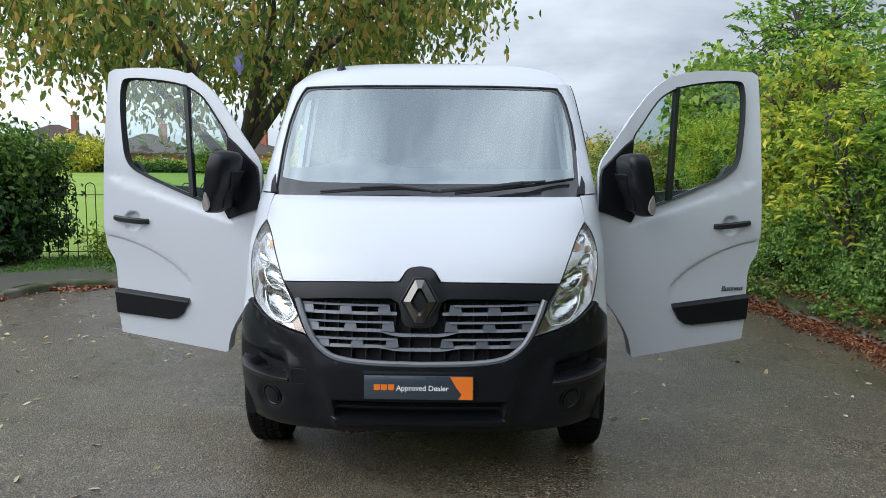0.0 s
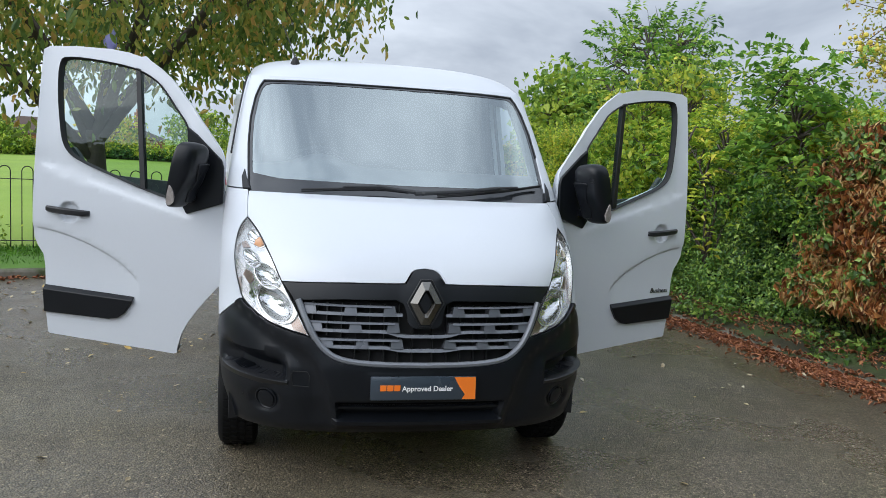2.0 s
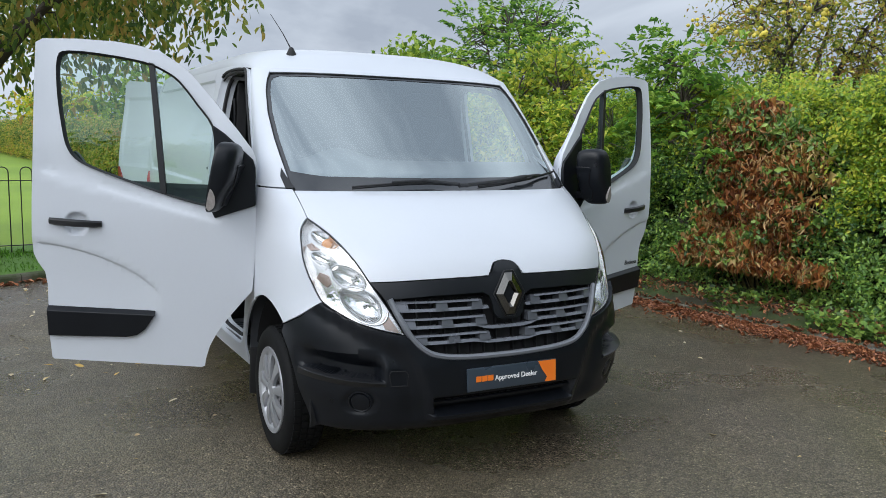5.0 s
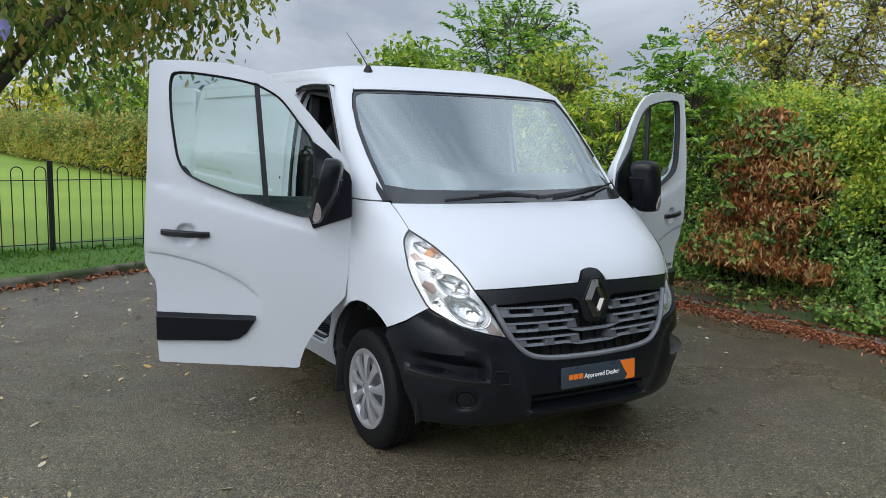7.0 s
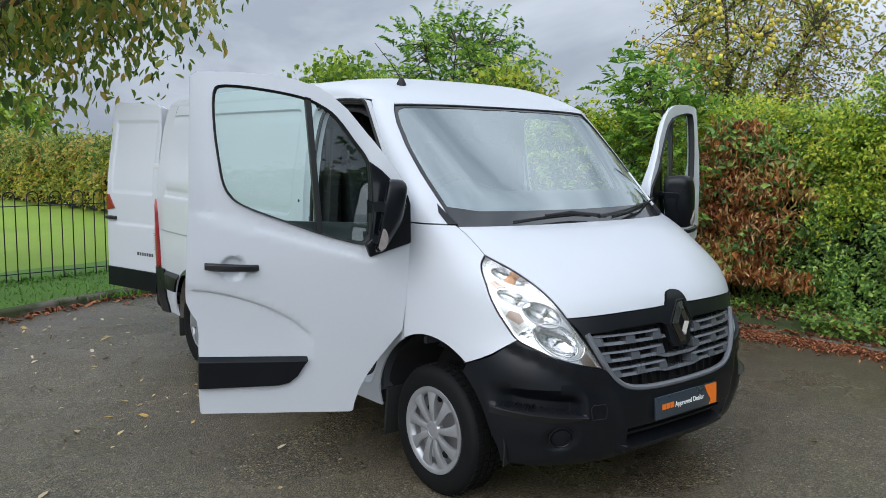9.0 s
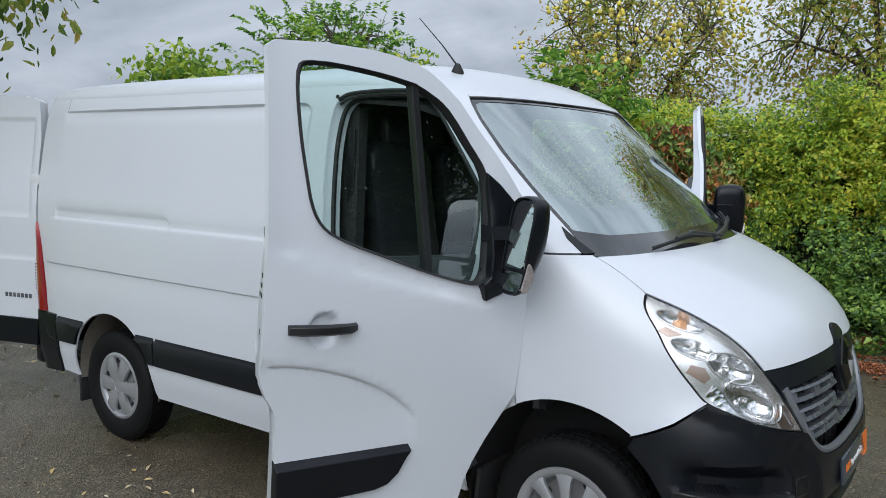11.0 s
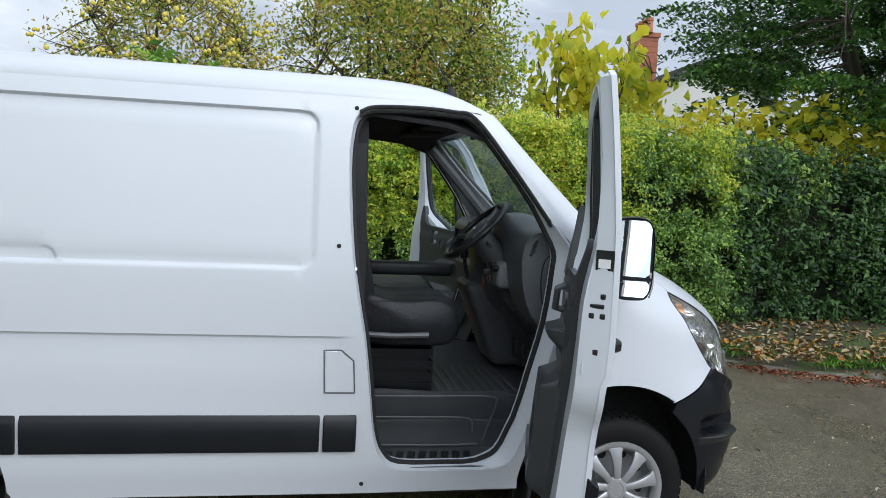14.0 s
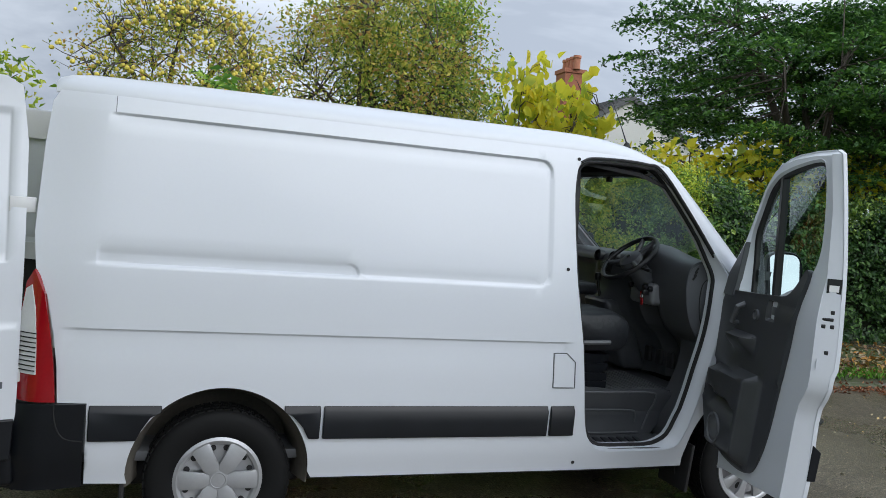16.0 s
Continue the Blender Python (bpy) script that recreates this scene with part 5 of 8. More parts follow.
    prism(bm, [(w0 + 0.008, 1.397), (w1 - 0.008, 1.400), (w1 - 0.008, 1.414), (w0 + 0.008, 1.415)], lambda w, z: at(rim(w, z) + 0.004, z, w), lambda w, z: at(rim(w, z) - 0.02, z, w))
    part("glass_divider", closed(bm), PLASTIC, door, "black bar between the mirror glasses", bevel=0.003)
    bm = bmesh.new()
    lens = smooth_loop([(1.338, 0.010), (1.325, 0.028), (1.345, 0.048), (1.385, 0.046), (1.420, 0.030), (1.438, 0.010), (1.40, 0.006), (1.365, 0.006)], 4)
    prism(bm, lens, lambda z, v: at(rim(w1, z) - v, z, w1 - 0.016), lambda z, v: at(rim(w1, z) - v, z, w1 + 0.002 - 0.35 * max(0.0, 1.375 - z) + 0.006 * (1 - (v - 0.028) ** 2 / 0.0006)))
    part("repeater", closed(bm), REPEATER, door, "smoky clear side indicator", bevel=0.004)
    # inner trim
    trim = smooth_loop([(0.33, 0.54), (0.46, 0.515), (0.64, 0.515), (0.75, 0.55), (0.815, 0.66), (0.85, 0.80), (0.865, 0.95), (0.89, 1.15), (0.92, 1.36), (0.955, 1.52), (0.96, 1.595), (0.935, 1.61), (0.905, 1.575), (0.865, 1.505), (0.80, 1.465), (0.66, 1.455), (0.48, 1.445), (0.33, 1.44), (0.18, 1.435), (0.06, 1.42), (0.05, 1.05), (0.10, 0.90), (0.21, 0.74), (0.29, 0.62)], 3)

    def trim_w(u, z):
        d = 0.128 + 0.012 * step01(z, 1.01, 1.03) * step01(1.42 - z, 0, 0.05) - 0.03 * step01(z, 1.45, 1.62)
        # map pocket with its slot, arm rest, opener recess
        d += 0.085 * step01(u, 0.10, 0.16) * step01(0.69 - u, 0, 0.05) * step01(0.995 + 0.05 * u - z, 0, 0.03) * step01(z, 0.53, 0.60)
        d -= 0.050 * step01(u, 0.18, 0.24) * step01(0.62 - u, 0, 0.05) * step01(0.90 - 0.12 * u - z, 0, 0.012) * step01(z + 0.12 * u, 0.80, 0.86)
        d += 0.075 * step01(u, 0.26, 0.32) * step01(0.56 - u, 0, 0.04) * step01(z, 1.10, 1.20) * step01(1.225 - z, 0, 0.02)
        d -= 0.035 * step01(u, 0.63, 0.65) * step01(0.735 - u, 0, 0.02) * step01(z, 1.32, 1.335) * step01(1.43 - z, 0, 0.015)
        return door_lean(z) - d

    part("door_trim", sheet(lambda u, z: at(u, z, trim_w(u, z)), trim, step=0.028, us=(0.63, 0.64, 0.65, 0.715, 0.735), vs=(0.96, 0.97, 0.985, 1.0, 1.205, 1.215, 1.225, 1.32, 1.335, 1.415, 1.43), away=Vector((s * 2, 0.5, 1.0))), TRIMBLACK, door, "charcoal moulded door lining", solid=0.03, split=40)
    for (u, z, r) in ((0.53, 1.335, 0.03), (0.40, 0.68, 0.085)):
        bm = bmesh.new()
        m = Matrix.Translation(at(u, z, trim_w(u, z) - 0.004)) @ Matrix.Rotation(radians(90), 4, "Y")
        lathe(bm, [(r, -0.006), (r, 0.006), (r * 0.85, 0.008), (r * 0.8, 0.0), (0, 0.004)], 24, m)
        part("speaker_ring", closed(bm), CABGREY, door)
    bm = bmesh.new()
    tube(bm, [at(0.30, 1.26, trim_w(0.3, 1.26)), at(0.31, 1.27, trim_w(0.3, 1.27) - 0.04), at(0.36, 1.36, trim_w(0.36, 1.36) - 0.035), at(0.365, 1.375, trim_w(0.36, 1.37))], 0.016, 8)
    part("pull_handle", bm, CABGREY, door)
    bm = rounded_box((-0.012, -0.035, -0.022), (0.012, 0.035, 0.022), 0.006, 2, Matrix.Translation(at(0.685, 1.375, trim_w(0.685, 1.375) - 0.005)))
    part("door_opener", bm, CABGREY, door)
    # latch, bolts and sticker on the shut face
    edge = pchip((0.9, 1.092), (1.02, 1.13), (1.1, 1.15), (1.35, 1.142), (1.6, 1.127), (1.9, 1.115))
    out_n = Vector((-s * 0.376, 0.926, 0))

    def cant(z, q):
        """A frame on the canted shut face: q runs across it, the axes are across, out, up."""
        p = at(edge(z) - 0.017 - 0.022 * q, z, door_lean(z) - 0.005 - 0.5 * thick(z) - (thick(z) - 0.03) * 0.85 * q)
        ax = out_n.cross(Vector((0, 0, 1))).normalized()
        return Matrix((*(Vector((*r, c)) for r, c in zip(zip(ax, out_n, (0, 0, 1)), p)), Vector((0, 0, 0, 1))))

    for z, q, size in ((1.395, 0.1, (0.026, 0.008)), (1.428, -0.15, (0.010, 0.010)), (1.362, 0.3, (0.010, 0.010)), (1.362, -0.2, (0.010, 0.010)), (1.24, 0.0, (0.011, 0.011))):
        bm = rounded_box((-size[0], -0.006, -size[1]), (size[0], 0.005, size[1]), 0.004, 2, cant(z, q))
        part("latch_plate" if size[0] > 0.02 else "bolt", bm, SATIN, door)
    bm = bmesh.new()
    box(bm, (-0.031, -0.006, -0.034), (0.031, 0.007, 0.034), cant(1.55, 0.0))
    sticker = part("sticker", bm, SATIN, door, "black sticker with a white barcode label", smooth=False)
    bm = bmesh.new()
    box(bm, (-0.021, 0.004, -0.026), (0.021, 0.009, 0.004), cant(1.55, 0.0))
    part("label", bm, WHITE, sticker, smooth=False)
    if s > 0:
        m = Matrix.Translation(at(0.90, 0.812, door_skin(0.95, 0.82) + 0.004)) @ Matrix(((0, 0, 1, 0), (1, 0, 0, 0), (0, 1, 0, 0), (0, 0, 0, 1)))
        words("Business", 0.05, SATIN, m, door, "door_badge", width=0.16, bold=0.0, slant=0.25)
    return door


cab_door(-1, (-1.0, 1.078, 0), 73.3)
cab_door(1, (1.0, 1.062, 0), -72.3)

# ---- rear doors ----


def rear_door(s, hinge, turn):
    door = empty("rear_door", van, hinge)
    door.rotation_euler = (0, 0, radians(turn))
    tagged(door, "white rear load door swung open")
    # closed, it runs inwards from the hinge: local -s x is along the door, +y faces out

    def at(u, z, w=0.0):
        return Vector((-s * u, w - 0.10 * step01(z, 1.2, 2.2) ** 1.3, z))

    out = [(0.02, 0.48), (0.76, 0.48), (0.765, 0.7), (0.765, 2.12), (0.74, 2.19), (0.68, 2.215), (0.10, 2.185), (0.03, 2.15), (0.0, 1.9), (0.0, 0.7)]

    def face(u, z):
        w = 0.0
        w -= 0.010 * step01(u, 0.06, 0.075) * step01(0.70 - u, 0, 0.015) * step01(z, 1.36, 1.375) * step01(2.04 - z, 0, 0.015)
        w += 0.006 * step01(1.08 - z, 0, 0.012)
        return w

    part("door_skin", sheet(lambda u, z: at(u, z, face(u, z)), out, step=0.05, us=(0.06, 0.07, 0.08, 0.69, 0.7), vs=(1.07, 1.08, 1.36, 1.375, 2.025, 2.04), away=Vector((0, -3, 1.2))), PAINT, door, "white outer skin", solid=0.045, split=45)
    hole = smooth_loop([(0.12, 1.32), (0.62, 1.32), (0.66, 1.36), (0.66, 1.95), (0.6, 2.0), (0.16, 2.0), (0.11, 1.94), (0.10, 1.4)], 3)
    low = smooth_loop([(0.12, 0.68), (0.62, 0.68), (0.66, 0.72), (0.66, 1.15), (0.6, 1.2), (0.16, 1.2), (0.11, 1.15), (0.10, 0.74)], 3)
    part("inner_frame", sheet(lambda u, z: at(u, z, -0.046), gap(out, 0.012), [hole, low], 0.08, away=Vector((0, -3, 1.2))), INNERWHITE, door, "grey-white inner frame", solid=0.035, split=45)
    part("inner_panel", sheet(lambda u, z: at(u, z, -0.052), low, step=0.1, away=Vector((0, 3, 1.2))), DARK, door, solid=0.006)
    bm = bmesh.new()
    prism(bm, [(0.015, 0.475), (0.762, 0.475), (0.765, 0.66), (0.005, 0.66)], lambda u, z: at(u, z, -0.02), lambda u, z: at(u, z, 0.02))
    part("lower_strip", closed(bm), PLASTIC, door, "black plastic lower strip", bevel=0.008)
    bm = rounded_box((-0.07, -0.02, -0.016), (0.07, 0.03, 0.016), 0.01, 2, Matrix.Translation(at(0.685, 1.13, 0.01)))
    part("door_handle", bm, SATIN, door, "black handle")
    bm = bmesh.new()
    prism(bm, [(0.64, 1.22), (0.762, 1.20), (0.762, 1.345), (0.735, 1.35)], lambda u, z: at(u, z, -0.01), lambda u, z: at(u, z, 0.012))
    part("reflector", closed(bm), RED, door, "red reflector", bevel=0.004)
    for z in (0.86, 1.62):
        bm = rounded_box((-0.04, -0.022, -0.035), (0.07, 0.022, 0.035), 0.006, 2, Matrix.Translation(at(0.0, z, -0.02)))
        part("hinge", bm, INNERWHITE, door, "painted steel hinge")
    for k in range(7):
        bm = bmesh.new()
        u = 0.06 + 0.036 * k
        prism(bm, [(u, 0.80), (u + 0.024, 0.80), (u + 0.024, 0.83), (u, 0.83)], lambda a, z: at(a, z, 0.0), lambda a, z: at(a, z, 0.009))
        if s < 0:
            part("maker_mark", closed(bm), GRILLE, door, smooth=False)
        else:
            bm.free()
    return door


rear_door(-1, (-1.0, 4.935, 0), 106)
rear_door(1, (1.0, 4.935, 0), -104)
bm = rounded_box((-0.99, 4.93, 0.34), (0.99, 5.04, 0.62), 0.03, 3)
part("rear_bumper", bm, PLASTIC, van, "black plastic rear bumper with step")

# ---- floor, bulkhead, linings ----
bm = rounded_box((-0.80, 1.055, 0.27), (0.80, 4.90, 0.42), 0.02, 2)
part("floor_pan", bm, DARK, van, "dark underbody")
# added plate, blocks light under the nose to deepen the ground shadow
bm = rounded_box((-0.60, 0.26, 0.262), (0.60, 1.05, 0.30), 0.01, 2)
part("under_light_block", bm, DARK, van, "added dark plate that blocks light below the nose")
bm = bmesh.new()
wall = [(x, z) for z in (0.42, 0.8, 1.2, 1.6, 1.9, 2.1, 2.18) for x in (WIDTH(z) - 0.05,)]
wall = wall + [(0.6, 2.25), (-0.6, 2.25)] + [(-x, z) for x, z in wall[::-1]]
prism(bm, wall, lambda x, z: (x, 2.23, z), lambda x, z: (x, 2.28, z))
part("bulkhead", closed(bm), FABRIC, van, "black bulkhead behind the seats")
bm = rounded_box((-0.90, 2.24, 0.42), (0.90, 4.90, 0.47), 0.01, 2)
part("load_floor", bm, CABGREY, van, "grey load floor")
bm = bmesh.new()
rows = []
for y, z in ((1.56, 2.09), (1.75, 2.15), (2.21, 2.19)):
    rows.append([bm.verts.new((x, y, z - 0.09 * abs(x / 0.88) ** 4)) for x in [-0.88 + 0.11 * k for k in range(17)]])
for a, b in zip(rows, rows[1:]):
    for i in range(16):
        bm.faces.new((a[i], a[i + 1], b[i + 1], b[i]))
part("headlining", closed(bm), LINING, van, "charcoal headlining", solid=0.02)
for s in (-1, 1):
    bm = bmesh.new()
    tube(bm, [nose_at(s * 1.30, z, 0.075) for z in (1.56, 1.65, 1.8, 2.0, 2.07)], 0.034, 8)
    part("post_lining", bm, CABGREY, van, "grey windscreen post lining")
    loop = [(2.10, 0.5), (2.20, 0.5), (2.23, 2.1), (2.12, 2.05)]
    bm = bmesh.new()
    prism(bm, loop, lambda y, z: (s * (flank_x(y, z) - 0.10), y, z), lambda y, z: (s * (flank_x(y, z) - 0.16), y, z))
    part("door_post_lining", closed(bm), LINING, van, "black door post lining")
# dark inner shell added for the shade behind the nose's shut lines
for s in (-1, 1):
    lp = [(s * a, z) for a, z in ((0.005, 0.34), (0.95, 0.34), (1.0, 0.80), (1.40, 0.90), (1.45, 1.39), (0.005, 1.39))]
    part("nose_shade_shell", sheet(lambda a, z: nose_at(a, z, 0.10 + 0.03 * step01(z, 1.0, 1.3)), lp, step=0.1), DARK, van)

# ---- wheels ----


def wheel(x, y, s, blades, wide):
    w = empty("wheel", van, (x, y, 0.345))
    turn = Matrix.Rotation(radians(90 * s), 4, "Y")
    w.rotation_euler = (0, radians(90 * s), random.uniform(0, 1) * 0)
    bm = bmesh.new()
    lathe(bm, [(0.205, -0.17), (0.24, -0.19), (0.30, -0.195), (0.33, -0.185), (0.343, -0.16), (0.345, -0.12), (0.345, -0.04), (0.343, -0.012), (0.33, 0.008), (0.30, 0.018), (0.255, 0.016), (0.225, 0.006), (0.205, -0.01)], 64)
    tyre = part("tyre", closed(bm), TYRE, w, "black treaded tyre", split=50)
    # tread blocks
    bm = bmesh.new()
    for k in range(52):
        for j, (h0, h1) in enumerate(((-0.012, -0.045), (-0.055, -0.085), (-0.095, -0.125), (-0.135, -0.165))):
            a0 = 2 * math.pi * (k + 0.25 * (j % 2)) / 52
            a1 = a0 + 2 * math.pi * 0.78 / 52
            q = []
            for a, h in ((a0, h0), (a1, h0), (a1, h1), (a0, h1)):
                q += [bm.verts.new((r * math.cos(a), r * math.sin(a), h)) for r in (0.340, 0.352 if 0 < j < 3 else 0.350)]
            for f in ((0, 2, 3, 1), (2, 4, 5, 3), (4, 6, 7, 5), (6, 0, 1, 7), (1, 3, 5, 7)):
                bm.faces.new([q[i] for i in f])
    part("tread", closed(bm), TYRE, tyre, smooth=False)
    bm = bmesh.new()
    lathe(bm, [(0.0, -0.034), (0.14, -0.030), (0.18, -0.022), (0.20, -0.014), (0.208, -0.004)] if wide else [(0.0, -0.075), (0.17, -0.075), (0.197, -0.05), (0.20, -0.02), (0.208, -0.004)], 48)
    part("rim", bm, SILVER if wide else RIMGREY, w, "grey steel rim")
    # solid dark discs stand for the shade inside the rim's holes
    for k in range(blades):
        for da in (-0.2, 0.2) if wide else (0.0,):
            bm = bmesh.new()
            a = 2 * math.pi * (k + 0.5 + 0.5 * wide) / blades + da
            lathe(bm, [(0.015, -0.034), (0.015, -0.022), (0.0, -0.0215)] if wide else [(0.024, -0.08), (0.024, -0.073), (0.0, -0.0725)], 12, Matrix.Translation((0.158 * math.cos(a), 0.158 * math.sin(a), 0)))
            part("rim_hole_disc", closed(bm), DARK, w)
    bm = bmesh.new()
    lathe(bm, [(0.178, -0.022), (0.184, -0.008), (0.198, -0.002), (0.210, -0.006), (0.211, -0.018)] if wide else [(0.196, -0.014), (0.203, 0.004), (0.216, 0.013), (0.231, 0.014), (0.233, 0.002)], 64)
    part("cover_ring", bm, SILVER, w, "silver wheel cover ring", solid=0.004)
    bm = bmesh.new()
    lift = 0.0 if wide else 0.014
    lathe(bm, [(r, h + lift) for r, h in ((0.062, -0.03), (0.060, -0.008), (0.050, 0.002), (0.036, 0.004), (0.034, 0.001), (0.0, 0.002))], 32)
    part("hub_cap", bm, SILVER, w, "silver hub cap")
    for k in range(blades):
        bm = bmesh.new()
        prof = [(0.045, 1.0, 0.004), (0.082, 0.96, 0.008), (0.105, 0.72, 0.010), (0.15, 0.55, 0.008), (0.19, 0.48, 0.0)] if wide else [(0.045, 0.94, 0.014), (0.075, 0.64, 0.022), (0.11, 0.48, 0.024), (0.15, 0.43, 0.022), (0.185, 0.46, 0.018), (0.214, 0.60, 0.010)]
        rows = []
        for r, fr, h in prof:
            half = math.pi / blades * fr
            tw = 0.0 if wide else 0.5 * (r - 0.045)
            row = []
            for dd, dh in ((-1, -0.022), (-1, -0.004), (-0.55, 0.0), (0.55, 0.0), (1, -0.004), (1, -0.022)):
                a = 2 * math.pi * (k + 0.5 * wide) / blades + half * dd + tw
                row.append(bm.verts.new((r * math.cos(a), r * math.sin(a), h + dh)))
            rows.append(row)
        for a, b in zip(rows, rows[1:]):
            for j in range(6):
                bm.faces.new((a[j], a[(j + 1) % 6], b[(j + 1) % 6], b[j]))
        part("cover_blade", closed(bm), SILVER, w, split=30)
    return w


for s in (-1, 1):
    wheel(s * 0.975, 0.855, s, 9, False)
    wheel(s * 0.985, 4.03, s, 6, True)
    bm = rounded_box((-0.14, -0.012, 0.19), (0.14, 0.012, 0.48), 0.01, 2, Matrix.Translation((s * 0.85, 1.33, 0)) @ Matrix.Rotation(radians(6), 4, "X"))
    part("mud_flap", bm, RUBBER, van, "black mud flap")
    bm = rounded_box((-0.14, -0.012, 0.16), (0.14, 0.012, 0.44), 0.01, 2, Matrix.Translation((s * 0.85, 4.47, 0)))
    part("mud_flap", bm, RUBBER, van, "black mud flap")
    # axle stub hides the gap behind the wheel
    bm = bmesh.new()
    lathe(bm, [(0.0, -0.1), (0.14, -0.1), (0.14, 0.1), (0.0, 0.1)], 24, Matrix.Translation((s * 0.70, 0.855, 0.345)) @ Matrix.Rotation(radians(90), 4, "Y"))
    part("brake_drum", closed(bm), DARK, van)

# ---- cab ----
bm = bmesh.new()
floor_loop = [(-0.70, 1.12), (-0.70, 2.23), (0.70, 2.23), (0.70, 1.12)]
prism(bm, floor_loop, lambda x, y: (x, y, 0.70), lambda x, y: (x, y, 0.745))
part("cab_floor", closed(bm), TRIMBLACK, van, "black ribbed rubber cab floor")
for k in range(9):
    bm = rounded_box((-0.66, 1.28 + 0.05 * k, 0.744), (-0.12, 1.30 + 0.05 * k, 0.750), 0.002, 1)
    part("floor_rib", bm, CABGREY, van)
for s in (-1, 1):
    # step well with its riser and treads
    bm = sheet(lambda u, z: (s * (0.70 + 0.05 * step01(z, 0.55, 0.75) - 0.006 * step01(z, 0.60, 0.61)), u, z), smooth_loop([(1.30, 0.74), (1.40, 0.47), (1.7, 0.455), (2.08, 0.47), (2.12, 0.75), (1.7, 0.755)], 3), step=0.04, vs=(0.60, 0.61), away=Vector((-s * 2, 1.7, 0.6)))
    part("step_riser", bm, CABBLACK, van, "charcoal plastic step riser", solid=0.02)
    bm = bmesh.new()
    prism(bm, [(0.70, 1.36), (0.98, 1.36), (1.0, 2.09), (0.70, 2.12)], lambda x, y: (s * x, y, 0.44), lambda x, y: (s * x, y, 0.468))
    part("step", closed(bm), CABBLACK, van, "charcoal plastic entry step")
    for k in range(8):
        y = 1.58 + 0.055 * k
        bm = rounded_box((-0.075, -0.018, -0.004), (0.075, 0.018, 0.006), 0.004, 1, Matrix.Translation((s * 0.855, y, 0.470)) @ Matrix.Rotation(radians(12 * s), 4, "Z"))
        part("step_tread", bm, PLASTIC, van)
    # paler edge tubes paint the light caught along the step's edges
    for k, pts in enumerate(([(2.12, 0.742), (1.75, 0.742), (1.46, 0.742), (1.42, 0.70), (1.44, 0.60), (1.47, 0.50)], [(2.10, 0.63), (1.8, 0.628), (1.58, 0.625), (1.535, 0.60), (1.53, 0.55)], [(2.08, 0.485), (1.7, 0.48), (1.50, 0.485)])):
        bm = bmesh.new()
        tube(bm, smooth_line([(s * (0.70 + 0.052 * step01(z, 0.55, 0.75) + 0.012), y, z) for y, z in pts], 4), 0.006, 6)
        part("step_edge", bm, CABGREY, van, "rounded step edge, paler for the light it catches")
    # front end of the well, inside the front post
    bm = sheet(lambda u, z: (s * u, 1.34 - 0.15 * step01(z, 0.5, 1.0), z), [(0.66, 0.46), (0.97, 0.46), (0.975, 1.2), (0.66, 1.2)], step=0.08, away=Vector((0, 5, 1)))
    part("kick_panel", bm, CABBLACK, van, "black kick panel", solid=0.015)


def seat(name, x0, x1, label):
    """A covered seat: base, cushion, backrest, head restraint."""
    s = empty(name, van)
    tagged(s, label)
    base = bmesh.new()
    for z in (0.75, 0.80, 0.86, 0.92):
        box(base, (x0 + 0.05, 1.74, z), (x1 - 0.05, 2.18, z + 0.042))
    box(base, (x0 + 0.06, 1.76, 0.75), (x1 - 0.06, 2.17, 0.955))
    part("seat_base", closed(base), PLASTIC, s, "black ribbed seat box")
    n = 34

    def soft(name, prof, x0, x1, puff, label):
        bm = bmesh.new()
        rows = []
        loop = smooth_loop(prof, 8)
        cy, cz = (sum(p[i] for p in loop) / len(loop) for i in (0, 1))
        for i in range(n + 1):
            t = i / n
            k = 1 - 0.24 * abs(2 * t - 1) ** 6 + puff * 0.02 * math.cos(6 * math.pi * t)
            row = []
            for y, z in loop:
                w = 0.014 * noise.noise((x0 * 5 + t * 7, y * 9, z * 9)) + 0.016 * abs(noise.noise((x0 * 5 + t * 5 + y * 6, y * 13 - t * 4, z * 16)))
                row.append(bm.verts.new((x0 + (x1 - x0) * t, cy + (y - cy) * (k + w), cz + (z - cz) * (k + w * 2))))
            rows.append(row)
        m = len(loop)
        for a, b in zip(rows, rows[1:]):
            for j in range(m):
                bm.faces.new((a[j], a[(j + 1) % m], b[(j + 1) % m], b[j]))
        bm.faces.new(rows[0])
        bm.faces.new(rows[-1][::-1])
        return part(name, closed(bm), FABRIC, s, label, split=70)

    soft("cushion", [(2.16, 1.0), (1.75, 0.97), (1.63, 1.0), (1.60, 1.10), (1.64, 1.19), (1.75, 1.225), (1.95, 1.215), (2.14, 1.24)], x0, x1, 1, "creased black seat cover")
    soft("backrest", [(2.04, 1.16), (2.17, 1.13), (2.225, 1.3), (2.235, 1.6), (2.225, 1.86), (2.19, 1.90), (2.13, 1.86), (2.11, 1.65), (2.07, 1.4)], x0 + 0.02, x1 - 0.02, 1, "black fabric backrest")
    xm = 0.5 * (x0 + x1)
    for hx in ([xm] if x1 - x0 < 0.7 else [x0 + 0.27, x1 - 0.27]):
        soft("head_restraint", [(2.13, 1.88), (2.20, 1.88), (2.22, 1.96), (2.21, 2.03), (2.16, 2.04), (2.12, 1.97)], hx - 0.13, hx + 0.13, 0, "black head restraint")
    return s


seat("driver_seat", -0.74, -0.22, "black covered driver seat")
seat("passenger_bench", -0.14, 0.82, "black covered double passenger seat")
bm = rounded_box((-0.19, 1.56, 1.27), (-0.08, 2.08, 1.345), 0.025, 3)
part("armrest", bm, FABRIC, van, "black folding armrest")
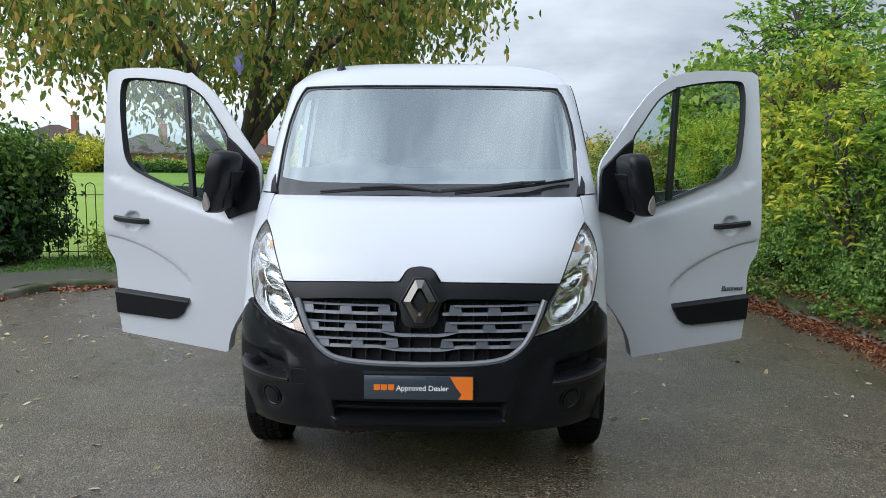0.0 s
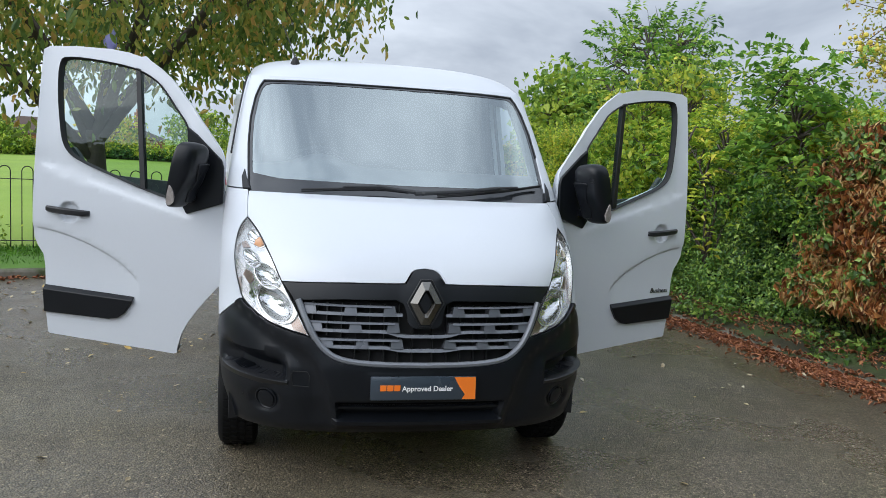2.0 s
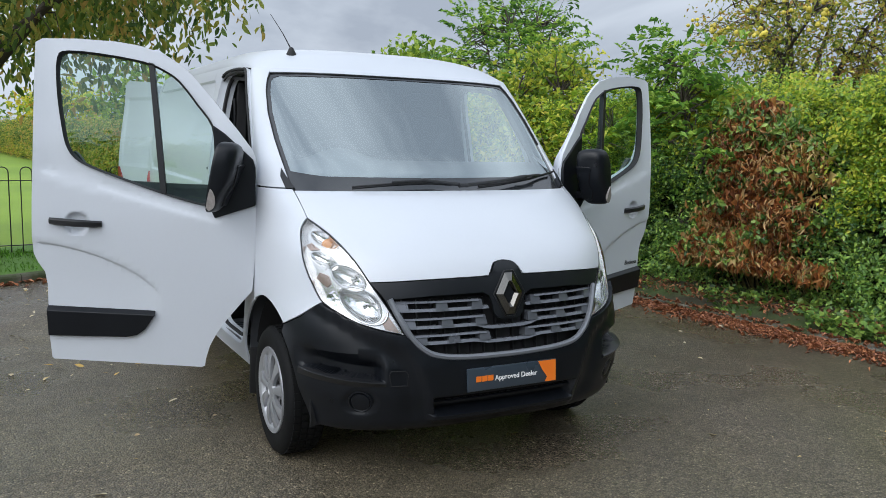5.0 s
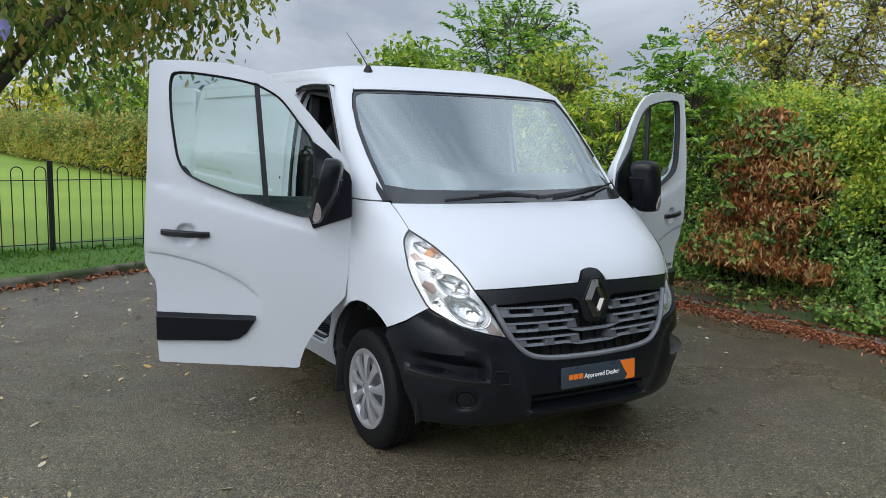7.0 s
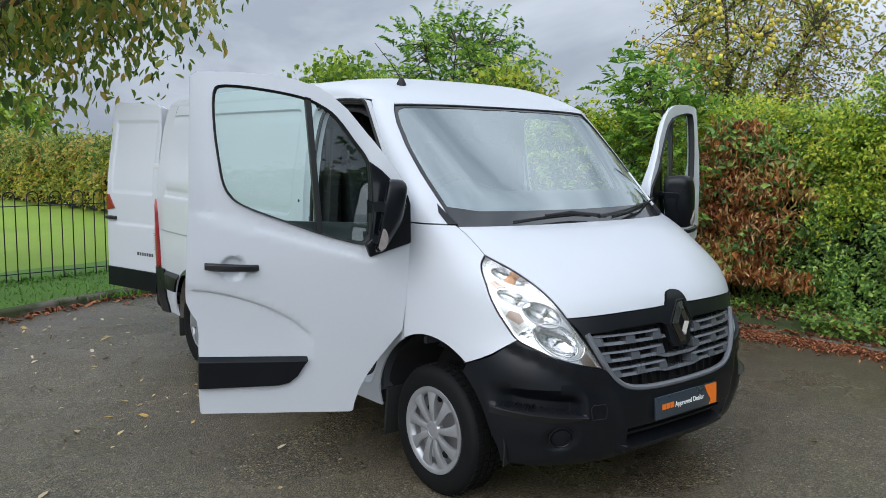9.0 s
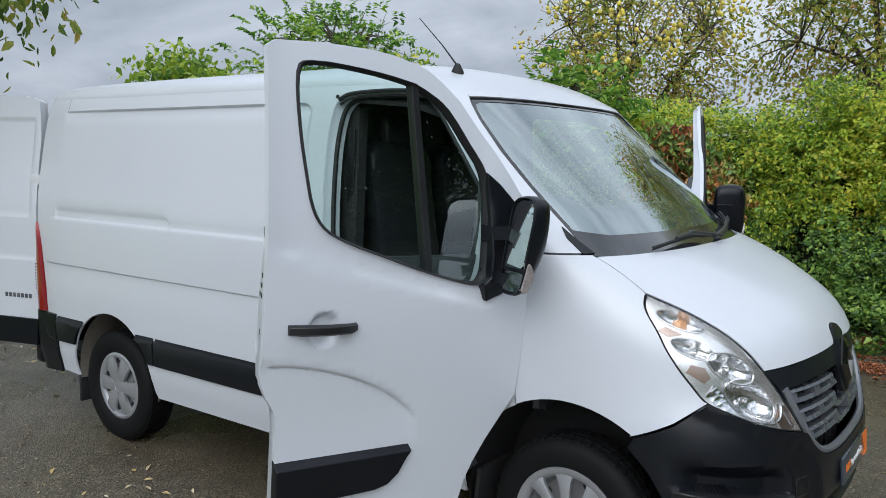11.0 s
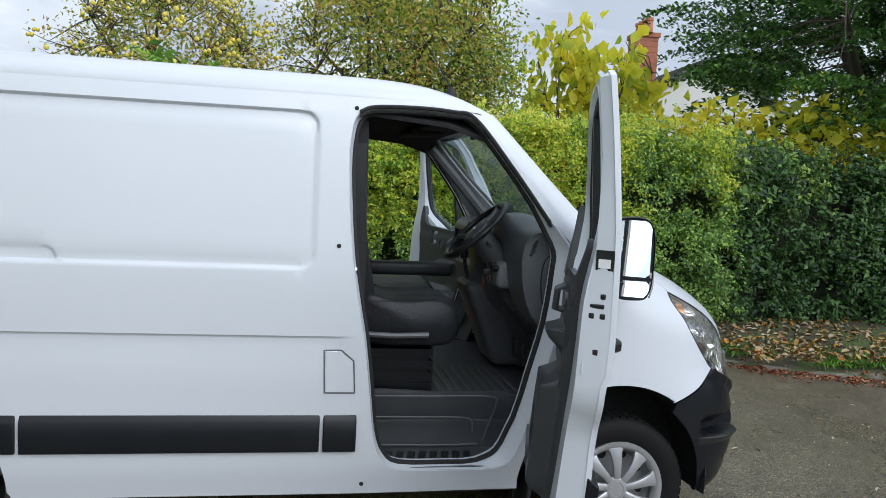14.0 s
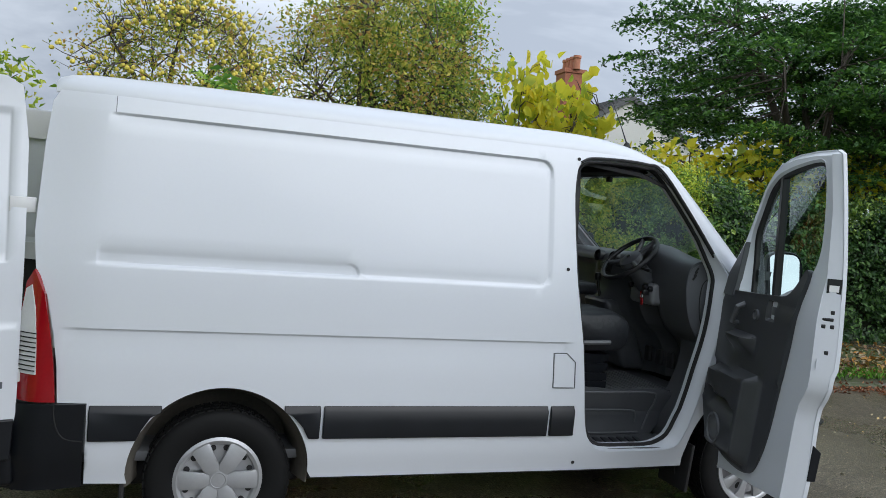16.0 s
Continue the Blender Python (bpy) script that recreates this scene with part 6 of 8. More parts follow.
bm = bmesh.new()
tube(bm, [(-0.755, 2.12, 1.045), (-0.765, 1.95, 1.04), (-0.76, 1.78, 1.045)], 0.014, 8)
part("seat_lever", bm, CABGREY, van, "grey seat lever")
bm = bmesh.new()
rows = [[bm.verts.new((x + dx, y, z)) for dx in (-0.024, 0.024)] for x, y, z in ((0.86, 2.19, 1.98), (0.70, 2.12, 1.75), (0.45, 2.02, 1.45), (0.30, 1.98, 1.28))]
for a, b in zip(rows, rows[1:]):
    bm.faces.new((a[0], a[1], b[1], b[0]))
part("seat_belt", bm, SATIN, van, "black seat belt", solid=0.003)
bm = bmesh.new()
rows = [[bm.verts.new((x, y + dy, z)) for dy in (-0.024, 0.024)] for x, y, z in ((-0.86, 2.15, 1.95), (-0.86, 2.16, 1.5), (-0.86, 2.12, 1.1), (-0.86, 2.1, 0.85))]
for a, b in zip(rows, rows[1:]):
    bm.faces.new((a[0], a[1], b[1], b[0]))
part("seat_belt", bm, SATIN, van, "black seat belt", solid=0.003)

# dashboard
DASH = smooth_line([(0.80, 1.40), (0.90, 1.485), (1.05, 1.545), (1.18, 1.575), (1.29, 1.57), (1.345, 1.53), (1.365, 1.45), (1.36, 1.34), (1.33, 1.22), (1.27, 1.12), (1.18, 1.04), (1.10, 0.9), (1.08, 0.76)], 4)
bm = bmesh.new()
rows = []
for i in range(37):
    x = -0.882 + 0.049 * i
    row = []
    for y, z in DASH:
        hood = math.exp(-((x + 0.45) / 0.17) ** 2) * step01(z, 1.45, 1.55) * step01(y, 1.0, 1.2)
        centre = math.exp(-((x - 0.0) / 0.17) ** 4)
        shelf = step01(x, 0.2, 0.3) * step01(1.50 - z, 0, 0.04) * step01(z, 1.28, 1.32)
        hollow = 0.10 * step01(0.12 - abs(x + 0.45), 0, 0.1) * step01(1.42 - z, 0, 0.1)
        yy = y + 0.05 * hood + 0.05 * centre * step01(z, 0.9, 1.0) + 0.10 * centre * step01(1.35 - z, 0, 0.2) - 0.06 * shelf - hollow
        front = nose(at_x(x, min(z + 0.075 * hood, 2.0)), z)[1] + 0.05
        row.append(bm.verts.new((x, max(yy, front), z + 0.075 * hood)))
    rows.append(row)
for a, b in zip(rows, rows[1:]):
    for j in range(len(DASH) - 1):
        bm.faces.new((a[j], a[j + 1], b[j + 1], b[j]))
bmesh.ops.recalc_face_normals(bm, faces=bm.faces)
if sum(p.normal.y for p in bm.faces) < 0:
    bmesh.ops.reverse_faces(bm, faces=bm.faces)
dash = part("dashboard", bm, CABBLACK, van, "dark grey moulded dashboard", solid=0.03)
for s in (-1, 1):
    bm = sheet(lambda y, z: (s * 0.885, y, z), smooth_loop([(1.10, 1.50), (1.18, 1.575), (1.33, 1.53), (1.36, 1.40), (1.33, 1.22), (1.24, 1.12), (1.10, 1.15), (1.08, 1.35)], 3), step=0.05, away=Vector((0, 1.2, 1.3)))
    end_ = part("dash_end", bm, CABGREY, dash, "charcoal dashboard end panel", solid=0.02)
    cover_ = smooth_loop([(1.10, 1.46), (1.18, 1.485), (1.255, 1.44), (1.27, 1.32), (1.245, 1.20), (1.18, 1.14), (1.12, 1.17), (1.095, 1.32)], 4)
    for mat_, grow_, x0_, x1_, nm in ((RUBBER, 0.0, 0.885, 0.889, "cover_gap"), (CABGREY, 0.006, 0.885, 0.894, "fuse_cover")):
        bm = bmesh.new()
        prism(bm, gap(cover_, grow_), lambda y, z: (s * x0_, y, z), lambda y, z: (s * x1_, y, z))
        part(nm, closed(bm), mat_, end_, bevel=0.002)
    for k in range(3):
        bm = rounded_box((-0.004, -0.020, -0.006), (0.004, 0.020, 0.006), 0.003, 1, Matrix.Translation((s * 0.888, 1.318 - 0.006 * k, 1.475 + 0.022 * k)) @ Matrix.Rotation(radians(-55 * 1), 4, "X"))
        part("vent_slot", bm, RUBBER, end_)
    bm = bmesh.new()
    lathe(bm, [(0.014, -0.004), (0.014, 0.004), (0.009, 0.006), (0.008, 0.001), (0, 0.001)], 16, Matrix.Translation((s * 0.892, 1.155, 1.19)) @ Matrix.Rotation(radians(90 * s), 4, "Y"))
    part("cover_screw", closed(bm), RUBBER, end_)
for x, z, r in ((-0.80, 1.46, 0.055), (0.80, 1.46, 0.055), (-0.10, 1.53, 0.042), (0.10, 1.53, 0.042)):
    bm = bmesh.new()
    m = Matrix.Translation((x, 1.365 + (0.05 if abs(x) < 0.2 else -0.03), z)) @ Matrix.Rotation(radians(-80), 4, "X")
    lathe(bm, [(r, -0.03), (r, 0.01), (r * 0.86, 0.014), (r * 0.8, -0.004), (r * 0.3, -0.002), (0, 0.006)], 24, m)
    part("air_vent", closed(bm), SATIN, dash, "round black air vent")
bm = rounded_box((-0.085, 1.405, 1.425), (0.085, 1.425, 1.50), 0.006, 2)
part("radio", bm, SATIN, dash, "black radio")
bm = rounded_box((-0.05, 1.424, 1.445), (0.05, 1.428, 1.49), 0.002, 1)
part("radio_display", bm, GRILLE, dash, "grey radio display")
bm = rounded_box((-0.17, 1.10, 0.76), (0.17, 1.30, 1.24), 0.045, 3, Matrix(((1, 0, 0, 0), (0, 1, 0.40, -0.304), (0, 0, 1, 0), (0, 0, 0, 1))))
part("console", bm, CABBLACK, dash, "dark centre console")
bm = bmesh.new()
tube(bm, [(0, 1.42, 1.2), (0, 1.45, 1.30), (0, 1.46, 1.36)], [0.014, 0.011, 0.011], 8)
lathe(bm, [(0, -0.03), (0.018, -0.025), (0.024, 0.0), (0.02, 0.022), (0, 0.03)], 14, Matrix.Translation((0, 1.463, 1.385)))
part("gear_lever", closed(bm), SATIN, dash, "black gear lever")
# fascia beside the column, with knobs and keys
bm = rounded_box((-0.33, 1.30, 1.26), (-0.60, 1.41, 1.40), 0.03, 3, Matrix.Identity(4))
part("switch_panel", closed(bm), SWITCHGREY, dash, "grey switch panel")
for x, z in ((-0.58, 1.365), (-0.52, 1.375), (-0.36, 1.37)):
    bm = bmesh.new()
    lathe(bm, [(0.018, 0), (0.018, 0.02), (0.013, 0.026), (0, 0.026)], 14, Matrix.Translation((x, 1.405, z)) @ Matrix.Rotation(radians(-90), 4, "X"))
    part("knob", closed(bm), SATIN, dash, "black knob")
for s in (-0.006, 0.01):
    bm = rounded_box((-0.52 + s, 1.42, 1.28 + s), (-0.505 + s, 1.435, 1.335 + s), 0.004, 1)
    part("key_fob", bm, RED if s > 0 else CHROME, dash, "red key tag" if s > 0 else "ignition key")

# steering wheel
WH = Matrix.Translation((-0.45, 1.505, 1.548)) @ Matrix.Rotation(radians(-43), 4, "X")
helm = empty("steering_wheel", van)
tagged(helm, "black four-spoke steering wheel")
bm = bmesh.new()
tube(bm, [WH @ Vector((0.198 * math.cos(a), 0.198 * math.sin(a), 0)) for a in [2 * math.pi * k / 40 for k in range(41)]], 0.0155, 10, caps=False)
part("rim", bm, SATIN, helm, "black grip rim")
bm = bmesh.new()
lathe(bm, [(0.0, 0.014), (0.05, 0.012), (0.075, 0.0), (0.08, -0.03), (0.05, -0.06), (0.0, -0.06)], 24, WH)
part("hub", closed(bm), CABBLACK, helm, "black hub")
bm = bmesh.new()
lathe(bm, [(0.0, 0.017), (0.014, 0.016), (0.016, 0.012)], 4, WH)
part("emblem", closed(bm), CHROME, helm)
for a in (20, 160, 250, 290):
    bm = bmesh.new()
    d = Vector((math.cos(radians(a)), math.sin(radians(a)), 0))
    tube(bm, [WH @ (d * 0.05 - Vector((0, 0, 0.02))), WH @ (d * 0.13 - Vector((0, 0, 0.012))), WH @ (d * 0.198)], [0.022, 0.016, 0.014], 8)
    part("spoke", bm, CABBLACK, helm)
bm = bmesh.new()
tube(bm, [WH @ Vector((0, 0, -0.04)), WH @ Vector((0, 0, -0.22))], [0.06, 0.075], 14)
part("column", bm, CABBLACK, helm, "black steering column")
for s in (-1, 1):
    bm = bmesh.new()
    tube(bm, [WH @ Vector((s * 0.05, 0.0, -0.08)), WH @ Vector((s * 0.20, 0.02, -0.07))], [0.009, 0.012], 8)
    part("stalk", bm, SATIN, helm, "black stalk")
for k in range(3):
    bm = rounded_box((-0.62 + 0.13 * k, 1.20, 0.86), (-0.56 + 0.13 * k, 1.23, 0.96), 0.008, 2)
    part("pedal", bm, RUBBER, van, "black pedal")
# visors and sensor behind the windscreen
for x in (-0.42, 0.42):
    bm = rounded_box((x - 0.30, 1.60, 2.075), (x + 0.30, 1.78, 2.10), 0.008, 2)
    part("sun_visor", bm, LINING, van, "grey sun visor")
bm = rounded_box((-0.026, 1.43, 2.045), (0.026, 1.46, 2.085), 0.008, 2)
part("rain_sensor", bm, SATIN, van, "black rain sensor")

# ---- small outer parts of the van ----


def wiper(path, arm):
    top = empty("wiper", van)
    tagged(top, "black windscreen wiper")
    bm = bmesh.new()
    for drop, r in ((0.012, 0.0035), (0.024, 0.006)):
        tube(bm, [nose_at(at_x(x, z), z, -drop) for x, z in path], r, 6)
    part("blade", bm, RUBBER, top, "black wiper blade")
    bm = bmesh.new()
    tube(bm, [nose_at(at_x(x, z), z, -0.034) for x, z in arm], [0.013, 0.012, 0.010, 0.011, 0.008, 0.006], 8)
    part("arm", bm, SATIN, top, "black wiper arm")
    x, z = arm[3]
    bm = rounded_box((-0.022, -0.010, -0.011), (0.022, 0.012, 0.011), 0.005, 2, Matrix.Translation(nose_at(at_x(x, z), z, -0.032)))
    part("knuckle", bm, SATIN, top, "black wiper joint")


wiper([(-0.585, 1.434), (-0.42, 1.448), (-0.27, 1.456), (-0.12, 1.460), (0.0, 1.452)], [(0.085, 1.432), (0.03, 1.442), (-0.06, 1.452), (-0.16, 1.464), (-0.20, 1.462), (-0.36, 1.454)])
wiper([(0.16, 1.436), (0.34, 1.452), (0.58, 1.480), (0.83, 1.516)], [(0.03, 1.432), (0.14, 1.442), (0.34, 1.460), (0.52, 1.482), (0.56, 1.486), (0.66, 1.494)])
ant = empty("aerial", van)
tagged(ant, "black roof aerial")
bm = bmesh.new()
lathe(bm, [(0.032, -0.01), (0.030, 0.012), (0.014, 0.045), (0.008, 0.05), (0, 0.052)], 14, Matrix.Translation((-0.608, 1.70, 2.212)))
part("aerial_foot", closed(bm), RUBBER, ant)
bm = bmesh.new()
tube(bm, [(-0.608, 1.70, 2.25), (-0.64, 1.77, 2.35), (-0.69, 1.87, 2.476)], [0.005, 0.003, 0.002], 6)
part("aerial_rod", bm, SATIN, ant)
flap_out = [(2.285, 0.83), (2.292, 1.02), (2.215, 1.022), (2.16, 0.975), (2.150, 0.83)]
bm = bmesh.new()
ring = [Vector(p).lerp(Vector(q), k / 8) for p, q in zip(flap_out, flap_out[1:] + flap_out[:1]) for k in range(8)]
tube(bm, [(-flank_x(y, z) - 0.001, y, z) for y, z in ring + ring[:1]], 0.0032, 6, caps=False)
part("flap_gap", bm, CABGREY, van)
bm = bmesh.new()
prism(bm, gap(flap_out, 0.005), lambda y, z: (-flank_x(y, z) + 0.006, y, z), lambda y, z: (-flank_x(y, z) - 0.004, y, z))
part("fuel_flap", closed(bm), PAINT, van, "white fuel filler flap", bevel=0.003)
for y, z in ((2.185, 2.10), (2.245, 1.485), (2.10, 0.40)):
    bm = bmesh.new()
    lathe(bm, [(0.010, -0.004), (0.010, 0.003), (0.0, 0.004)], 12, Matrix.Translation((-flank_x(y, z), y, z)) @ Matrix.Rotation(radians(-90), 4, "Y"))
    part("grommet", closed(bm), RUBBER, van)
bm = rounded_box((-0.012, -0.018, -0.03), (0.012, 0.018, 0.03), 0.006, 2, Matrix.Translation((-0.985, 2.175, 1.36)))
part("striker", bm, CHROME, van, "steel door striker")
bm = bmesh.new()
tube(bm, [nose_at(at_x(x, z), z, -0.0005) for x, z in ((-0.625, 0.545), (-0.635, 0.60), (-0.625, 0.618), (-0.56, 0.618), (-0.548, 0.60), (-0.55, 0.545), (-0.625, 0.545))], 0.0022, 5)
part("tow_cap_edge", bm, DARK, van, "outline of the tow eye cap")

# ---- plants ----
BARK = material("grey_brown_bark", (0.075, 0.062, 0.05), 0.9, vary=0.4, scale=5, fine=50, bump=0.9)
STEM = material("pale_olive_stems", (0.26, 0.22, 0.09), 0.7, vary=0.3, scale=5, fine=50)
HEDGECORE = material("dark_twigs_and_shade", (0.020, 0.027, 0.012), 0.95, vary=0.5, scale=4, fine=30, bump=0.6)
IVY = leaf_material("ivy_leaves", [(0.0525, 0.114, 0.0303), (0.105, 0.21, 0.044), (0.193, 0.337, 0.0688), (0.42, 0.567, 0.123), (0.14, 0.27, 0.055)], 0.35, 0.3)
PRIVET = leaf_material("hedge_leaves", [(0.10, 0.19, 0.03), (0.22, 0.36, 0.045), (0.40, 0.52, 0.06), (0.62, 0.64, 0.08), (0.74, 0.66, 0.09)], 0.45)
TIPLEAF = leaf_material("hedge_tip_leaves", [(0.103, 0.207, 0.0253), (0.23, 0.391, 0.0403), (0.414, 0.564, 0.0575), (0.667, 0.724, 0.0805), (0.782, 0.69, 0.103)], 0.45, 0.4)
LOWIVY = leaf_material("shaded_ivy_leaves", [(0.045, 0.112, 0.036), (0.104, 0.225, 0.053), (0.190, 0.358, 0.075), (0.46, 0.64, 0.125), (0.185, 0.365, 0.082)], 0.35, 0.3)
# leaf colours darkened to carry the tree canopy's shade on dark_hedge
GLOSSY = leaf_material("dark_leaves_with_painted_shade", [(0.012, 0.038, 0.010), (0.022, 0.066, 0.016), (0.04, 0.11, 0.024), (0.10, 0.22, 0.04), (0.026, 0.075, 0.018)], 0.25, 0.5)
FRESH = leaf_material("feather_leaves", [(0.069, 0.172, 0.0345), (0.149, 0.322, 0.0517), (0.276, 0.483, 0.069), (0.506, 0.667, 0.115)], 0.45)
LIMEGREEN = leaf_material("fresh_green_leaves", [(0.085, 0.175, 0.03), (0.18, 0.31, 0.045), (0.33, 0.46, 0.06), (0.52, 0.60, 0.085)], 0.4)
YELLOWGREEN = leaf_material("turning_leaves", [(0.132, 0.242, 0.04), (0.331, 0.442, 0.048), (0.662, 0.618, 0.066), (0.72, 0.684, 0.066), (0.618, 0.353, 0.077)], 0.4)
OLIVE = leaf_material("cherry_leaves", [(0.09, 0.16, 0.045), (0.19, 0.29, 0.065), (0.30, 0.38, 0.09), (0.50, 0.48, 0.11), (0.68, 0.44, 0.14)], 0.6)
BROWN = leaf_material("withered_brown_leaves", [(0.192, 0.066, 0.0264), (0.432, 0.156, 0.048), (0.672, 0.3, 0.096), (0.8, 0.552, 0.264), (0.528, 0.432, 0.12)], 0.4)
GOLD = leaf_material("golden_leaves", [(0.35, 0.46, 0.05), (0.68, 0.66, 0.06), (0.80, 0.76, 0.07), (0.80, 0.66, 0.05)], 0.6)
DARKLEAF = leaf_material("dark_green_leaves", [(0.022, 0.062, 0.018), (0.042, 0.12, 0.028), (0.08, 0.20, 0.036), (0.15, 0.31, 0.05)], 0.35)
LITTER = leaf_material("fallen_leaves", [(0.15, 0.0525, 0.025), (0.3, 0.103, 0.045), (0.475, 0.2, 0.0875), (0.213, 0.0725, 0.035)], 0.05, 0.5)
PALELEAF = leaf_material("bleached_fallen_leaves", [(0.50, 0.44, 0.30), (0.52, 0.34, 0.09), (0.58, 0.53, 0.40), (0.36, 0.26, 0.14), (0.60, 0.52, 0.36)], 0.05, 0.6)
DRYLEAF = leaf_material("pale_fallen_leaves", [(0.4, 0.17, 0.03), (0.36, 0.24, 0.05), (0.33, 0.28, 0.19), (0.2, 0.1, 0.04), (0.42, 0.33, 0.2)], 0.05, 0.7)
GRASSBLADE = leaf_material("grass_blades", [(0.064, 0.16, 0.019), (0.128, 0.32, 0.032), (0.208, 0.448, 0.056)], 0.3, 0.6)
APPLE = material("yellow_apple_skin", (0.62, 0.50, 0.07), 0.35, vary=0.2, scale=9, island=0.2)
rng = np.random.default_rng(7)


def unit(v):
    return v / (np.linalg.norm(v, axis=-1, keepdims=True) + 1e-9)


def leaves(name, pos, size, mat, parent=None, label="", aspect=0.55, up=0.4, out=None, droop=0.0, curl=0.18, flat_z=False, way=None, oval=False):
    """One mesh of many folded leaves at the given places; oval: with a fuller outline."""
    n = len(pos)
    size = np.broadcast_to(np.asarray(size, float), n) * rng.uniform(0.5, 1.35, n)
    nrm = rng.normal(size=(n, 3))
    nrm[:, 2] += up
    if out is not None:
        nrm += out * 1.5
    if flat_z:
        nrm = rng.normal(size=(n, 3)) * 0.28 + np.array([0, 0, 1.0])
    if droop > 0:
        nrm[:, 2] *= 0.4
    nrm = unit(nrm)
    d = rng.normal(size=(n, 3))
    d[:, 2] -= droop
    if way is not None:
        d = way + d * 0.12
    d = unit(d - (d * nrm).sum(1, keepdims=True) * nrm)
    s = np.cross(d, nrm)
    L, W = size[:, None], size[:, None] * aspect * rng.uniform(0.8, 1.2, (n, 1))
    k = curl * rng.uniform(0.2, 1.6, (n, 1))
    if oval:
        spots = [(-0.5, 0.0, 0.0), (-0.22, 0.42, 0.7), (0.16, 0.44, 0.6), (0.5, 0.0, -0.8), (0.16, -0.44, 0.6), (-0.22, -0.42, 0.7)]
        fan = [0, 1, 2, 0, 2, 3, 0, 3, 4, 0, 4, 5]
    else:
        spots = [(-0.5, 0.0, 0.0), (-0.08, 0.5, 1.0), (0.5, 0.0, -0.8), (-0.08, -0.5, 1.0)]
        fan = [0, 1, 2, 0, 2, 3]
    v = np.stack([pos + d * L * p + s * W * q + nrm * L * k * h for p, q, h in spots], 1).reshape(-1, 3)
    loops = ((np.arange(n) * len(spots))[:, None] + np.array(fan)).reshape(-1)
    faces = len(fan) // 3 * n
    me = bpy.data.meshes.new(name)
    me.vertices.add(len(v))
    me.vertices.foreach_set("co", v.astype(np.float32).ravel())
    me.loops.add(len(loops))
    me.loops.foreach_set("vertex_index", loops.astype(np.int32))
    me.polygons.add(faces)
    me.polygons.foreach_set("loop_start", (np.arange(faces) * 3).astype(np.int32))
    me.update(calc_edges=True)
    me.materials.append(mat)
    ob = new(name, me)
    ob.parent = parent
    if label:
        ob["label"] = label
    return ob


def lumps(p, scale, seed=0.0):
    return np.array([noise.noise((x * scale + seed, y * scale + 3.1, z * scale - seed)) for x, y, z in p])


